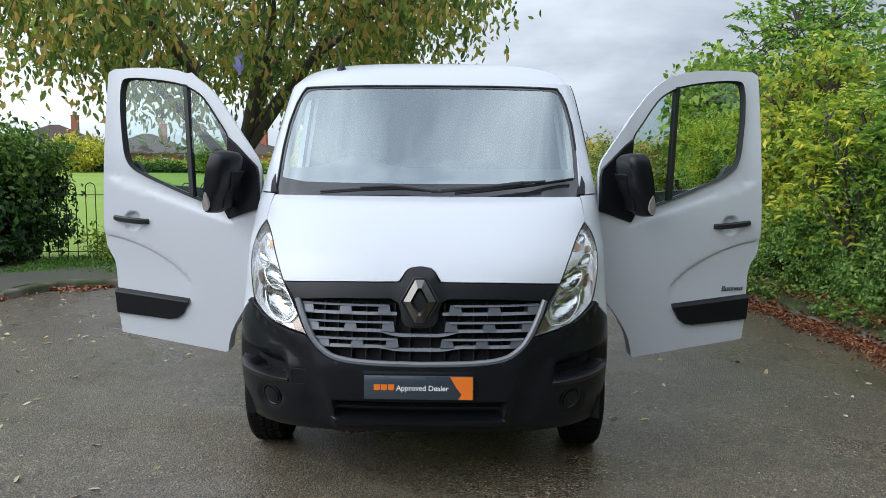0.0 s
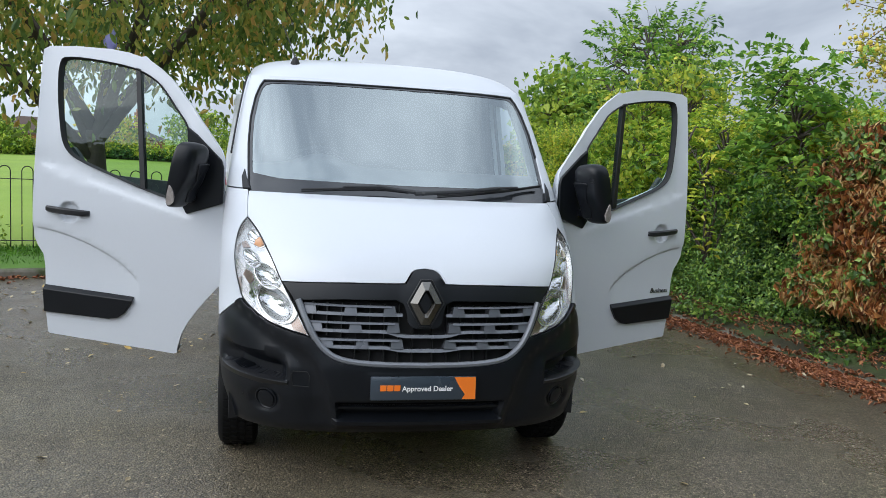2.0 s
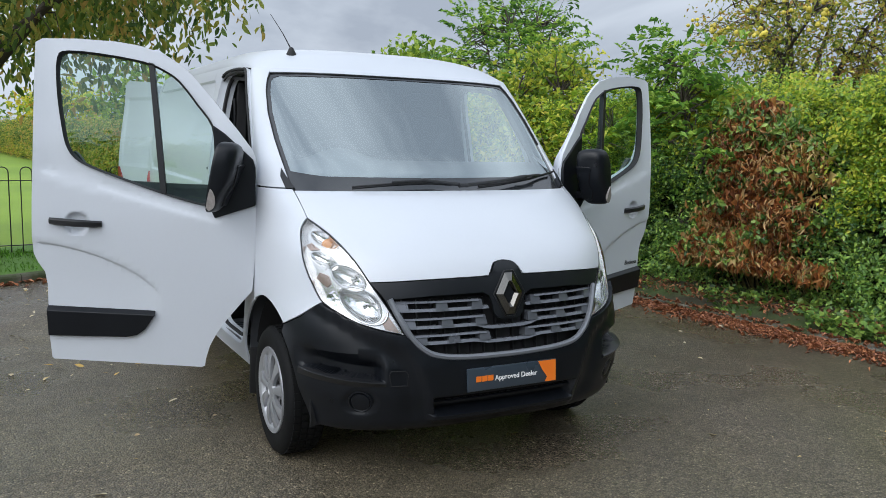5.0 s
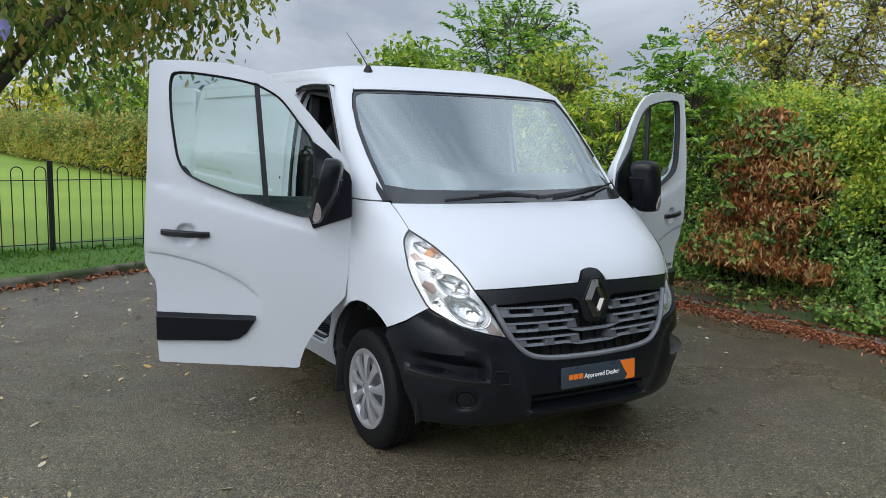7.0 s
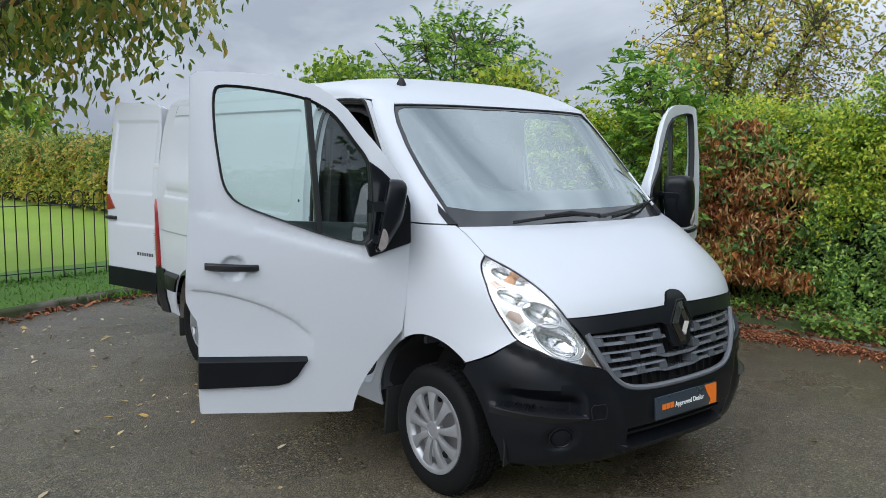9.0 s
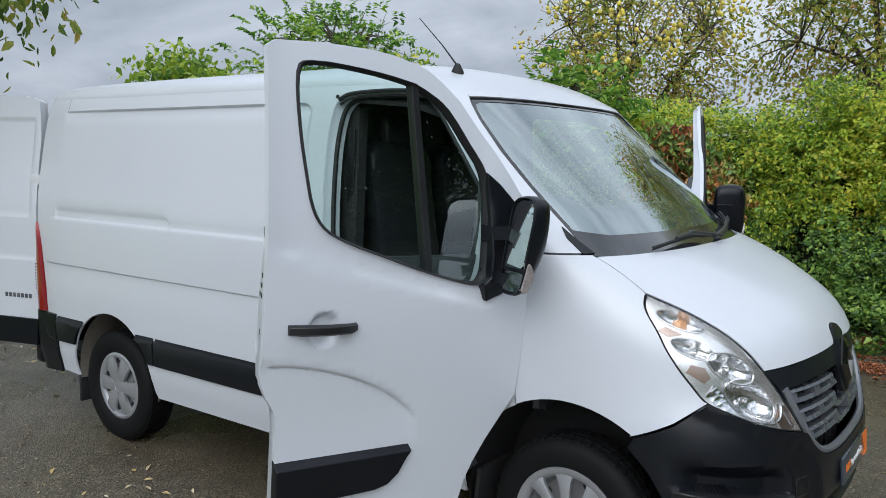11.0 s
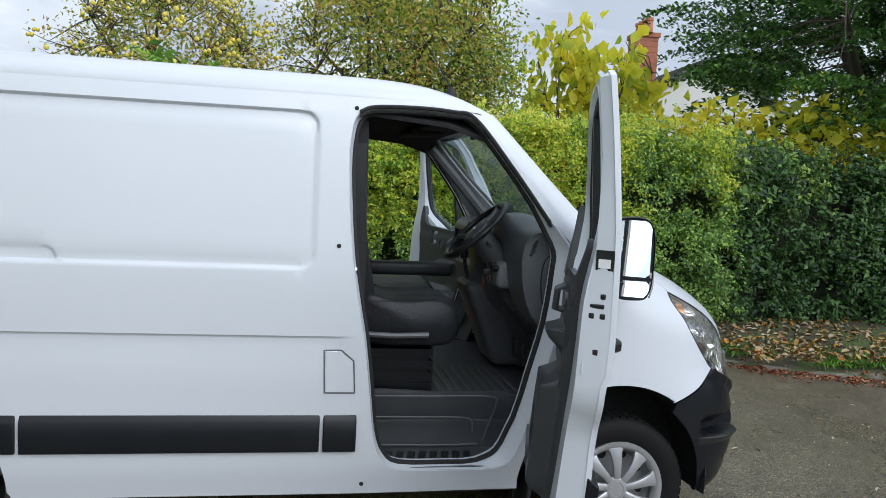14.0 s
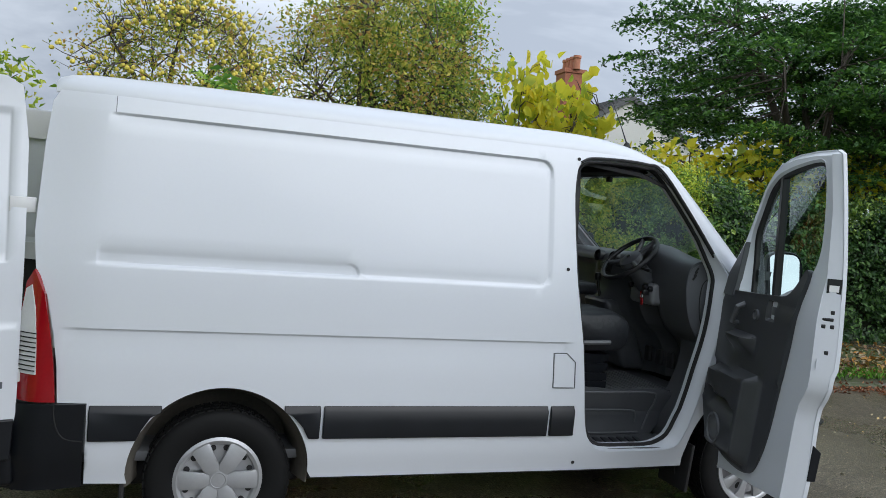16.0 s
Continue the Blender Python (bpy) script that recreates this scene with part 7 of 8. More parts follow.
def hedge(name, label, line, top, mat, per_m, size, depth=0.8, mat2=None, category="hedge", bottom=0.15, lump=0.30, core=True, hollow=-0.42, sink=0.36, sprig=8, tips=0.55, bald=None):
    """A hedge along a line: its face runs on the line, its body lies to the right of the line's run. top: height by distance along it."""
    ob = empty(name)
    tagged(ob, label, category)
    pts = np.array(line)
    seg = np.diff(pts, axis=0)
    ln = np.hypot(*seg.T)
    total = ln.sum()
    cum = np.r_[0, np.cumsum(ln)]

    def frame_at(d):
        i = np.clip(np.searchsorted(cum, d, "right") - 1, 0, len(ln) - 1)
        t = seg[i] / ln[i][:, None]
        return pts[i] + t * (d - cum[i])[:, None], np.stack([t[:, 1], -t[:, 0]], 1)

    n = int(per_m * total / sprig)
    d = rng.uniform(0, total, n)
    gaps = rng.normal(size=n) * 0.07
    h = np.array([top(x) for x in d]) * (1 + 0.05 * rng.normal(size=n))
    where = rng.uniform(0, 1, n)
    roof_part = where > 0.72
    z = np.where(roof_part, h, bottom + (h - bottom) * rng.uniform(0, 1, n) ** 0.92)
    inward = np.where(roof_part, rng.uniform(0, depth, n), rng.exponential(0.11, n) - rng.exponential(0.035, n))
    z = z - np.where(roof_part, rng.exponential(0.06, n), 0)
    p, s = frame_at(d)
    xyz = np.c_[p + s * inward[:, None], z]
    bulge = lumps(xyz, 1.1) * lump + lumps(xyz, 3.3, 5.0) * lump * 0.6 + lumps(xyz, 7.0, 7.0) * lump * 0.35
    shoulder = np.clip((z / h - 0.75) / 0.25, 0, 1) ** 2 * 0.28
    xyz[:, :2] += s * (-bulge + shoulder * (~roof_part))[:, None]
    xyz[:, 2] += np.where(roof_part, lumps(xyz, 1.5, 9.0) * 0.3, 0)
    keep = lumps(xyz, 2.6, 11.0) + 0.6 * lumps(xyz, 6.0, 13.0) + gaps > hollow
    if bald is not None:
        keep &= rng.uniform(size=n) > np.array([bald(*q) for q in xyz])
    xyz, s, z, h, roof_part, n = xyz[keep], s[keep], z[keep], h[keep], roof_part[keep], int(keep.sum())
    out = np.c_[-s, np.where(roof_part, 0.9, 0.5)]
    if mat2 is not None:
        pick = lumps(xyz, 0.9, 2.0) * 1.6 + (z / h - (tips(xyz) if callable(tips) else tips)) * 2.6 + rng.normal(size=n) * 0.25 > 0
    # each sprig is a short shoot with leaves along it
    shoot = unit(unit(out) + rng.normal(size=(n, 3)) * 0.55 + np.array([0, 0, 0.15])) * (size * rng.uniform(1.2, 3.2, n))[:, None]
    if mat2 is not None:
        pick = np.repeat(pick, sprig)
    out = np.repeat(out, sprig, 0)
    m = n * sprig
    xyz = np.repeat(xyz, sprig, 0) + np.repeat(shoot, sprig, 0) * rng.uniform(-0.5, 1.0, (m, 1)) + rng.normal(size=(m, 3)) * size * 0.55
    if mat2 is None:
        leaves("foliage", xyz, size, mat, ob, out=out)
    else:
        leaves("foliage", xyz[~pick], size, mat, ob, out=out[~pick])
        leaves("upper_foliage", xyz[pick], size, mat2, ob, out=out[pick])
    # near-black core body: paints the shade seen between the leaves
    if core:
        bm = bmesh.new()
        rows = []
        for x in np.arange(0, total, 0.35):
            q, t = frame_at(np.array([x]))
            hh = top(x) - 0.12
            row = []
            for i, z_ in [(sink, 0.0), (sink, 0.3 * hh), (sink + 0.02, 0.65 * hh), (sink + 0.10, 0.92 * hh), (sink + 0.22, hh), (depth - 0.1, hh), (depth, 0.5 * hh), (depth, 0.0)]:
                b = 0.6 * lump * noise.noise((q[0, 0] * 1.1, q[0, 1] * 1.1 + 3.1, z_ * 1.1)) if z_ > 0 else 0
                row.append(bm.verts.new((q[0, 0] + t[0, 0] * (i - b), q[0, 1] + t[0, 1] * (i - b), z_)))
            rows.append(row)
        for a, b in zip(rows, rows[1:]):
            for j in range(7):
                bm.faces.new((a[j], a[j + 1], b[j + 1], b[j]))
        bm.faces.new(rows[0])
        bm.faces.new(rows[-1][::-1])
        part("shade_core", closed(bm), HEDGECORE, ob, "dark inner core standing for twigs and shade")
    return ob


def tree(name, label, base, trunk_r, crown, radii, clumps, per, size, mat, seed, spread=0.28, droop=0.0, lean=(0, 0), aspect=0.5, hollow=0.45, limbs=7, low=-1.0, twigs=True, category="tree", fork=0.45, fruit=None, flat=0.75, pinnate=0, bare=0, trays=False):
    """A tree: tapered trunk, limbs that fork towards the crown, and leaf clumps round their ends."""
    ob = empty(name, at=(0, 0, 0))
    tagged(ob, label, category)
    r = np.random.default_rng(seed)
    b, c = Vector(base), Vector(crown)
    rad = np.array(radii)
    forkp = b + (c - b) * fork
    bm = bmesh.new()
    path = [b + Vector((0, 0, -0.1)), b + Vector((0.02, 0.0, 0.15)), b.lerp(forkp, 0.5) + Vector((lean[0], lean[1], 0)), forkp]
    tube(bm, smooth_line([tuple(p) for p in path], 4), [trunk_r * (1.35 if k == 0 else 1.12 - 0.35 * k / 12) for k in range(13)], 10)
    ends = []
    for k in range(limbs):
        a = 2 * math.pi * (k + r.uniform(0, 0.6)) / limbs
        el = r.uniform(-0.25, 0.9)
        e = c + Vector((math.cos(a) * rad[0] * math.cos(el) * 0.72, math.sin(a) * rad[1] * math.cos(el) * 0.72, rad[2] * math.sin(el) * 0.75))
        m = forkp.lerp(e, 0.5) + Vector((r.normal() * 0.15, r.normal() * 0.15, 0.18 * rad[2] * (1 if droop < 0.3 else 0.5)))
        ln = smooth_line([tuple(forkp - Vector((0, 0, 0.1 * k % 0.5))), tuple(m), tuple(e)], 5)
        tube(bm, ln, [trunk_r * (0.55 - 0.45 * i / 10) for i in range(11)], 7)
        ends += [Vector(q) for q in ln[3:]]
    part("trunk", closed(bm), BARK, ob, "rough bark trunk and limbs", split=0)
    u = unit(r.normal(size=(clumps * 3, 3)))
    dist = r.uniform(hollow, 1.0, clumps * 3) ** 0.6
    cen = u * dist[:, None] * rad + np.array(crown)
    cen += np.c_[lumps(cen, 0.8, seed * 1.3), lumps(cen, 0.8, seed * 2.1 + 4), lumps(cen, 0.9, seed + 8)] * 0.5 * spread * 4
    cen = cen[cen[:, 2] > crown[2] + low * rad[2]][:clumps]
    if twigs:
        bm = bmesh.new()
        arr = np.array([tuple(q) for q in ends])
        for q in cen[:: max(1, len(cen) // 260)]:
            j = int(np.argmin(((arr - q) ** 2).sum(1)))
            p0, p1 = Vector(arr[j]), Vector(q)
            mid = p0.lerp(p1, 0.55) + Vector((r.normal() * 0.06, r.normal() * 0.06, 0.08))
            tube(bm, [p0, mid, p1, p1 + (p1 - mid) * 0.35 - Vector((0, 0, droop * 0.1))], [0.016, 0.010, 0.006, 0.003], 4, caps=False)
        tagged(part("twig_mass", bm, BARK, ob, split=0), kind="stuff")
    pos = np.repeat(cen, per, 0) + np.clip(r.normal(size=(len(cen) * per, 3)), -1.9, 1.9) * np.array([spread, spread, spread * flat])
    if trays:
        # flat sprays that droop at their rims
        rr = np.sqrt(r.uniform(0, 1, len(pos))) * spread
        aa = r.uniform(0, 2 * math.pi, len(pos))
        pos = np.repeat(cen, per, 0) + np.c_[rr * np.cos(aa), rr * np.sin(aa), -0.35 * rr * rr + r.normal(size=len(pos)) * 0.035]
        tilt = np.repeat(r.normal(size=(len(cen), 2)) * 0.12, per, 0)
        pos[:, 2] += rr * (np.cos(aa) * tilt[:, 0] + np.sin(aa) * tilt[:, 1])
    if bare:
        bm = bmesh.new()
        for k in range(bare):
            u = unit(r.normal(size=3) + np.array([0, 0, 0.9]))
            p0 = Vector(np.array(crown) + u * rad * 0.75)
            d = Vector(unit(u + r.normal(size=3) * 0.5)) * r.uniform(0.3, 0.7)
            tube(bm, [p0, p0 + d * 0.5 + Vector(r.normal(size=3) * 0.04), p0 + d], [0.010, 0.006, 0.002], 4, caps=False)
        tagged(part("bare_twig_mass", bm, BARK, ob, "bare thin shoots", split=0), kind="stuff")
    if pinnate:
        # feather leaves: pairs of leaflets along a drooping stalk
        d = unit(pos - np.array(crown) * np.array([1, 1, 0.85]) + r.normal(size=pos.shape) * 0.7)
        side = unit(np.cross(d, np.array([0, 0, 1.0])))
        rows, ways = [], []
        for j in range(pinnate):
            t = 0.06 + 0.34 * j / pinnate
            q = pos + d * t - np.array([0, 0, 0.9]) * t * t
            for sd in (-1, 1):
                w = unit(side * sd + d * 0.45 - np.array([0, 0, 0.25]))
                rows.append(q + w * size * 0.5)
                ways.append(w)
        leaves("crown", np.concatenate(rows), size, mat, ob, aspect=aspect, up=2.2, way=np.concatenate(ways))
        return ob
    if droop:
        pos[:, 2] -= np.abs(r.normal(size=len(pos))) * droop * 0.25
    leaves("crown", pos, size, mat, ob, aspect=aspect, droop=droop * 2, up=2.2 if trays else 0.5, oval=droop > 0)
    if fruit:
        bm = bmesh.new()
        far_out = (unit((cen - np.array(crown)) / rad) @ np.array([-0.55, 0.0, 0.75])) + r.uniform(0, 0.7, len(cen))
        for q in np.repeat(cen[np.argsort(-far_out)[: fruit // 4]], 4, 0) * 1.0:
            rr = r.uniform(0.026, 0.035)
            o = q + unit((q - np.array(crown)) / rad) * 0.22 + r.normal(size=3) * 0.085
            lathe(bm, [(0, rr * 0.8), (rr * 0.35, rr * 0.92), (rr * 0.85, rr * 0.5), (rr, 0), (rr * 0.8, -rr * 0.6), (rr * 0.3, -rr * 0.9), (0, -rr * 0.8)], 8, Matrix.Translation(o))
        tagged(part("fruit", closed(bm), APPLE, ob, "ripe yellow apples"), kind="stuff")
    return ob



def withered(name, label, face, mats, seed):
    """A half-dead climber: stems that arch out of the hedge and carry tufts of long hanging leaves, with green ivy between."""
    ob = empty(name)
    tagged(ob, label, "bush")
    r = np.random.default_rng(seed)
    bm = bmesh.new()
    cen = []
    for k in range(430):
        h = r.uniform(0, 1) ** 1.5
        z = 0.52 + 1.62 * h
        half = 0.24 + 0.44 * (1 - h) ** 0.8
        half *= 1 + 0.3 * noise.noise((z * 2.1, 3.7, 0.5))
        y = 2.62 - 0.10 * (1 - h) + r.uniform(-1, 1) * half
        if noise.noise((y * 3.1, z * 3.6, 8.1)) < -0.10:
            continue
        x0 = face(y)
        o = r.uniform(0.02, 0.36) * (1 - 0.35 * h)
        tip = Vector((x0 - o, y, z))
        root = Vector((x0 + 0.25, y + r.normal() * 0.25, max(0.1, z - r.uniform(0.2, 0.7))))
        mid = root.lerp(tip, 0.55) + Vector((0, 0, 0.16))
        tube(bm, smooth_line([tuple(root), tuple(mid), tuple(tip), tuple(tip + Vector((-0.05, r.normal() * 0.06, -0.09)))], 3), 0.006, 4, caps=False)
        cen.append(tuple(tip))
        if r.uniform() < 0.6:
            cen.append(tuple(mid))
    tagged(part("stem_tangle", bm, STEM, ob, "thin arching pale stems", split=0), kind="stuff")
    cen = np.array(cen)
    wild = r.uniform(size=len(cen)) < 0.24 + 0.3 * (cen[:, 2] > 1.7)
    for nm, mat, c, per, size, asp in (("brown_leaves", mats[0], cen[~wild], 44, 0.09, 0.18), ("green_leaves", mats[1], cen[wild], 24, 0.075, 0.6)):
        pos = np.repeat(c, per, 0) + r.normal(size=(len(c) * per, 3)) * np.array([0.06, 0.10, 0.045])
        pos[:, 2] -= 0.03
        leaves(nm, pos, size, mat, ob, aspect=asp, droop=1.6 if asp < 0.4 else 0.2, curl=0.3, out=np.tile([-0.5, -0.3, 0.3], (len(pos), 1)))
    return ob


ORCHARD = leaf_material("dull_orchard_leaves", [(0.11, 0.19, 0.03), (0.26, 0.33, 0.05), (0.43, 0.46, 0.07), (0.60, 0.53, 0.09), (0.52, 0.30, 0.09)], 0.5)
# ivy hedge along the parking yard, then the dark hedge past the bend
FACE = smooth_line([(3.75, 9.5), (3.95, 7.2), (4.15, 5.8), (4.4, 4.5), (4.66, 3.3), (4.76, 2.3), (4.72, 1.0), (4.72, -0.5), (4.80, -1.8), (5.05, -3.1)][::-1], 4)
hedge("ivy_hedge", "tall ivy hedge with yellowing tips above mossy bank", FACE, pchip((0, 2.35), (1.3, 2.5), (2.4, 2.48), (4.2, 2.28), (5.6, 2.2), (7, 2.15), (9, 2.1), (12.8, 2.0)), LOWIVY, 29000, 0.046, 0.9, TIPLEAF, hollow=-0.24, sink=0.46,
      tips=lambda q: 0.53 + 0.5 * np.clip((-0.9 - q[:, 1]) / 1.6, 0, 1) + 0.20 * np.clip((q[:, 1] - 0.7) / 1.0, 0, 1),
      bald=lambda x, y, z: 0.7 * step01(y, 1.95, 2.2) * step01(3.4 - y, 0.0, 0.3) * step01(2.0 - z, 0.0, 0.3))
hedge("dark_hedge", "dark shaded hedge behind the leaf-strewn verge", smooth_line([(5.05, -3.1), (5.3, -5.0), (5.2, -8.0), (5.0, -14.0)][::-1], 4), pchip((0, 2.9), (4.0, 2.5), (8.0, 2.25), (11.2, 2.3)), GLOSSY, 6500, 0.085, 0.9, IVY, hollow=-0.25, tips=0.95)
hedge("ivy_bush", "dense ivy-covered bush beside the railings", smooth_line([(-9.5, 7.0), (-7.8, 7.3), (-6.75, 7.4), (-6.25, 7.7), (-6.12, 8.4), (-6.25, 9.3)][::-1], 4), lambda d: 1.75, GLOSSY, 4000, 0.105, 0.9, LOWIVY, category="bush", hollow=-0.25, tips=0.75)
# shrubs and saplings over the hedge
tree("maple_sapling", "young maple with light green turning leaves", (5.0, 11.6, 0), 0.06, (5.0, 11.5, 2.25), (1.0, 1.1, 1.0), 130, 34, 0.15, LIMEGREEN, 11, aspect=0.7)
tree("ash_tree", "bushy young ash with fresh green feather leaves", (5.1, 8.1, 0), 0.07, (5.1, 8.1, 2.75), (0.85, 1.15, 1.3), 210, 3, 0.105, FRESH, 12, spread=0.2, aspect=0.36, pinnate=6, bare=25)
tree("ash_sapling", "slender green sapling with feather leaves above the hedge", (4.75, 3.7, 0), 0.04, (4.55, 3.68, 1.95), (0.34, 0.46, 1.0), 80, 3, 0.115, FRESH, 13, spread=0.15, aspect=0.36, limbs=5, pinnate=6)
tree("hazel_bush", "yellowing bush beside the hedge", (4.7, 6.6, 0), 0.05, (4.6, 6.6, 1.75), (0.65, 1.0, 1.15), 180, 48, 0.095, PRIVET, 14, spread=0.2)
withered("withered_bush", "withered rust-brown climber with hanging leaves on the hedge", pchip((1.0, 4.70), (2.3, 4.74), (3.3, 4.64), (4.5, 4.38)), (BROWN, IVY), 15)
tree("apple_tree", "apple tree laden with yellow apples", (7.4, 4.4, 0), 0.12, (7.3, 4.3, 3.30), (1.3, 1.5, 1.15), 200, 60, 0.06, ORCHARD, 16, spread=0.22, fruit=360, bare=110)
tree("hawthorn_tree", "mixed green and russet tree behind the hedge", (8.6, 1.1, 0), 0.12, (8.6, 1.1, 3.75), (1.6, 1.9, 1.9), 240, 85, 0.075, ORCHARD, 17, spread=0.26, bare=40)
tree("green_tree", "leafy green tree behind the hedge", (9.6, 0.2, 0), 0.14, (9.6, 0.2, 4.1), (1.5, 1.55, 1.9), 210, 70, 0.085, LIMEGREEN, 18, spread=0.27, bare=20)
tree("fig_tree", "slender tree with large golden leaves", (10.5, -2.5, 0), 0.05, (10.5, -2.5, 3.8), (0.6, 0.85, 1.25), 60, 8, 0.27, GOLD, 19, spread=0.2, aspect=0.66, droop=0.7, limbs=5)
tree("fig_tree", "slender tree with large golden leaves near the white house", (10.6, -3.9, 0), 0.05, (10.6, -3.9, 3.6), (0.55, 0.8, 1.15), 52, 8, 0.27, GOLD, 29, spread=0.2, aspect=0.66, droop=0.7, limbs=5)
tree("golden_bush", "low golden-leaved shrub in front of the shade", (7.2, -5.8, 0), 0.05, (7.0, -5.9, 2.75), (0.8, 3.4, 0.6), 170, 14, 0.19, GOLD, 20, spread=0.24, aspect=0.6, category="bush")
tree("hornbeam_tree", "large dark green tree overhanging the yard", (8.2, -7.4, 0), 0.22, (7.4, -8.3, 4.7), (3.5, 4.7, 2.4), 370, 260, 0.10, DARKLEAF, 21, spread=0.75, hollow=0.1, bare=50, limbs=11, trays=True)
tree("cherry_tree", "spreading cherry tree with olive and yellowing drooping leaves", (-3.05, 8.25, 0), 0.15, (-3.0, 8.0, 4.17), (3.9, 3.1, 1.88), 640, 40, 0.13, OLIVE, 22, spread=0.30, droop=0.9, limbs=8, aspect=0.40, lean=(0.04, 0.0), hollow=0.4, fork=0.42)

# ---- railings, field, far buildings ----
IRON = material("black_painted_iron", (0.012, 0.013, 0.013), 0.5, vary=0.3, fine=120, bump=0.1)
fence = empty("railings")
tagged(fence, "black bow-topped iron railings at the edge of the field", "fence")


def fence_y(x):
    return 8.95 + 0.13 * (x + 1.0)


for z in (0.16, 1.02):
    bm = bmesh.new()
    box(bm, (-6.4, -0.018, z - 0.005), (6.2, 0.018, z + 0.005), Matrix.Translation((0, 9.08, 0)) @ Matrix(((1, 0, 0, 0), (0.13, 1, 0, 0), (0, 0, 1, 0), (0, 0, 0, 1))))
    part("rail", bm, IRON, fence, "flat iron rail", smooth=False)
bm = bmesh.new()
tube(bm, [(0, 0, 0.05), (0, 0, 1.13)] + [(0.07 - 0.07 * math.cos(radians(a)), 0.009 * (1 - math.cos(radians(a))), 1.13 + 0.07 * math.sin(radians(a))) for a in range(30, 180, 30)] + [(0.14, 0.018, 1.13), (0.14, 0.018, 0.05)], 0.0075, 6)
hoop = part("bow_bar", bm, IRON, fence)
hoop_mesh = hoop.data
hoop.location = (-6.29, fence_y(-6.29), 0)
x = -6.29 + 0.28
while x < 6.0:
    o = new("bow_bar", hoop_mesh)
    o.parent, o.location = fence, (x, fence_y(x), 0)
    x += 0.28
for x in (-4.75, -1.9, 0.9, 3.7):
    bm = bmesh.new()
    box(bm, (x - 0.035, fence_y(x) - 0.035, 0), (x + 0.035, fence_y(x) + 0.035, 1.28))
    part("fence_post", bm, IRON, fence, "square iron post", bevel=0.004)

# grass: tufts on the verge, and rougher growth at the foot of the railings
n = 9000
x = rng.uniform(-6, 4, n)
off = rng.uniform(-1.7, 0.25, n)
pos = np.c_[x, 8.95 + 0.13 * (x + 1) + off, np.full(n, 0.06)]
tagged(leaves("verge_grass", pos, 0.11, GRASSBLADE, aspect=0.10, up=0.0, droop=-3.0, curl=0.1), "short green grass blades below the railings", "grass", kind="stuff")
n = 12000
line = np.array(KERB_RIGHT)
pick = rng.integers(0, len(line) - 1, n)
pos = line[pick] + rng.uniform(0, 1, (n, 1)) * (line[pick + 1] - line[pick])
pos = np.c_[pos[:, 0] + 0.06 + 0.9 * rng.uniform(0, 1, n) ** 1.5, pos[:, 1], rng.uniform(0.07, 0.22, n)]
pos = pos[(pos[:, 1] > -1.6) & (lumps(pos, 1.4, 3.0) > -0.1)]
tagged(leaves("verge_weeds", pos, 0.07, IVY, aspect=0.65, up=1.5), "low ivy and weeds creeping over the bank", "weeds", kind="stuff")
for k, (bx, by) in enumerate(((-5.15, 8.3), (-4.9, 8.35), (-4.6, 8.3))):
    pos = np.array([bx, by, 0.22]) + rng.normal(size=(500, 3)) * np.array([0.16, 0.12, 0.13])
    pos[:, 2] = np.abs(pos[:, 2]) + 0.05
    tagged(leaves("weed_clump", pos, 0.07, LIMEGREEN, aspect=0.5, up=0.8), "green weeds at the foot of the railings", "weeds", "weeds by the railings", "stuff")

n = 22000
pos = np.c_[rng.uniform(2.85, 5.3, n), rng.uniform(-12, -2.0, n), np.full(n, 0.13)]
pos = pos[lumps(pos, 1.1, 4.0) > -0.15]
tagged(leaves("shaded_grass", pos, 0.13, GRASSBLADE, aspect=0.10, up=0.0, droop=-3.0, curl=0.1), "short grass on the verge below the dark tree", "grass", kind="stuff")

# fallen leaves
n = 26000
pick = rng.integers(0, len(line) - 1, n)
pos = line[pick] + rng.uniform(0, 1, (n, 1)) * (line[pick + 1] - line[pick])
across = -np.abs(rng.normal(size=n)) * 0.17 + np.where(rng.uniform(0, 1, n) < 0.12, 0.15, 0.02) * rng.uniform(0, 1, n)
heap = (lumps(np.c_[pos, np.zeros(n)], 1.7) > -0.25 - 0.35 * rng.uniform(0, 1, n)) & ((pos[:, 1] > -1.9) | (rng.uniform(0, 1, n) < 0.12))
pos = np.c_[pos[:, 0] + across, pos[:, 1] + rng.normal(size=n) * 0.04, 0.008 + rng.uniform(0, 0.03, n) * np.exp(np.minimum(across, 0) * 4) + 0.045 * (across > 0)][heap]
tagged(leaves("leaf_litter", pos, 0.05, LITTER, aspect=0.36, flat_z=True, curl=0.25), "rust-brown fallen leaves heaped along the kerb", "leaves", kind="stuff")
n = 8000
pick = rng.integers(0, len(line) - 1, n)
pos = line[pick] + rng.uniform(0, 1, (n, 1)) * (line[pick + 1] - line[pick])
pos = np.c_[pos[:, 0] + rng.uniform(0.1, 0.9, n), pos[:, 1], rng.uniform(0.115, 0.19, n)]
pos = pos[(pos[:, 1] > -1.9) | (rng.uniform(0, 1, n) < 0.2)]
tagged(leaves("bank_litter", pos, 0.05, LITTER, aspect=0.4, flat_z=True, curl=0.25), "brown fallen leaves on the hedge bank", "leaves", kind="stuff")
n = 5600
pos = np.c_[rng.uniform(2.9, 5.4, n), rng.uniform(-12, -2.3, n), rng.uniform(0.13, 0.23, n)]
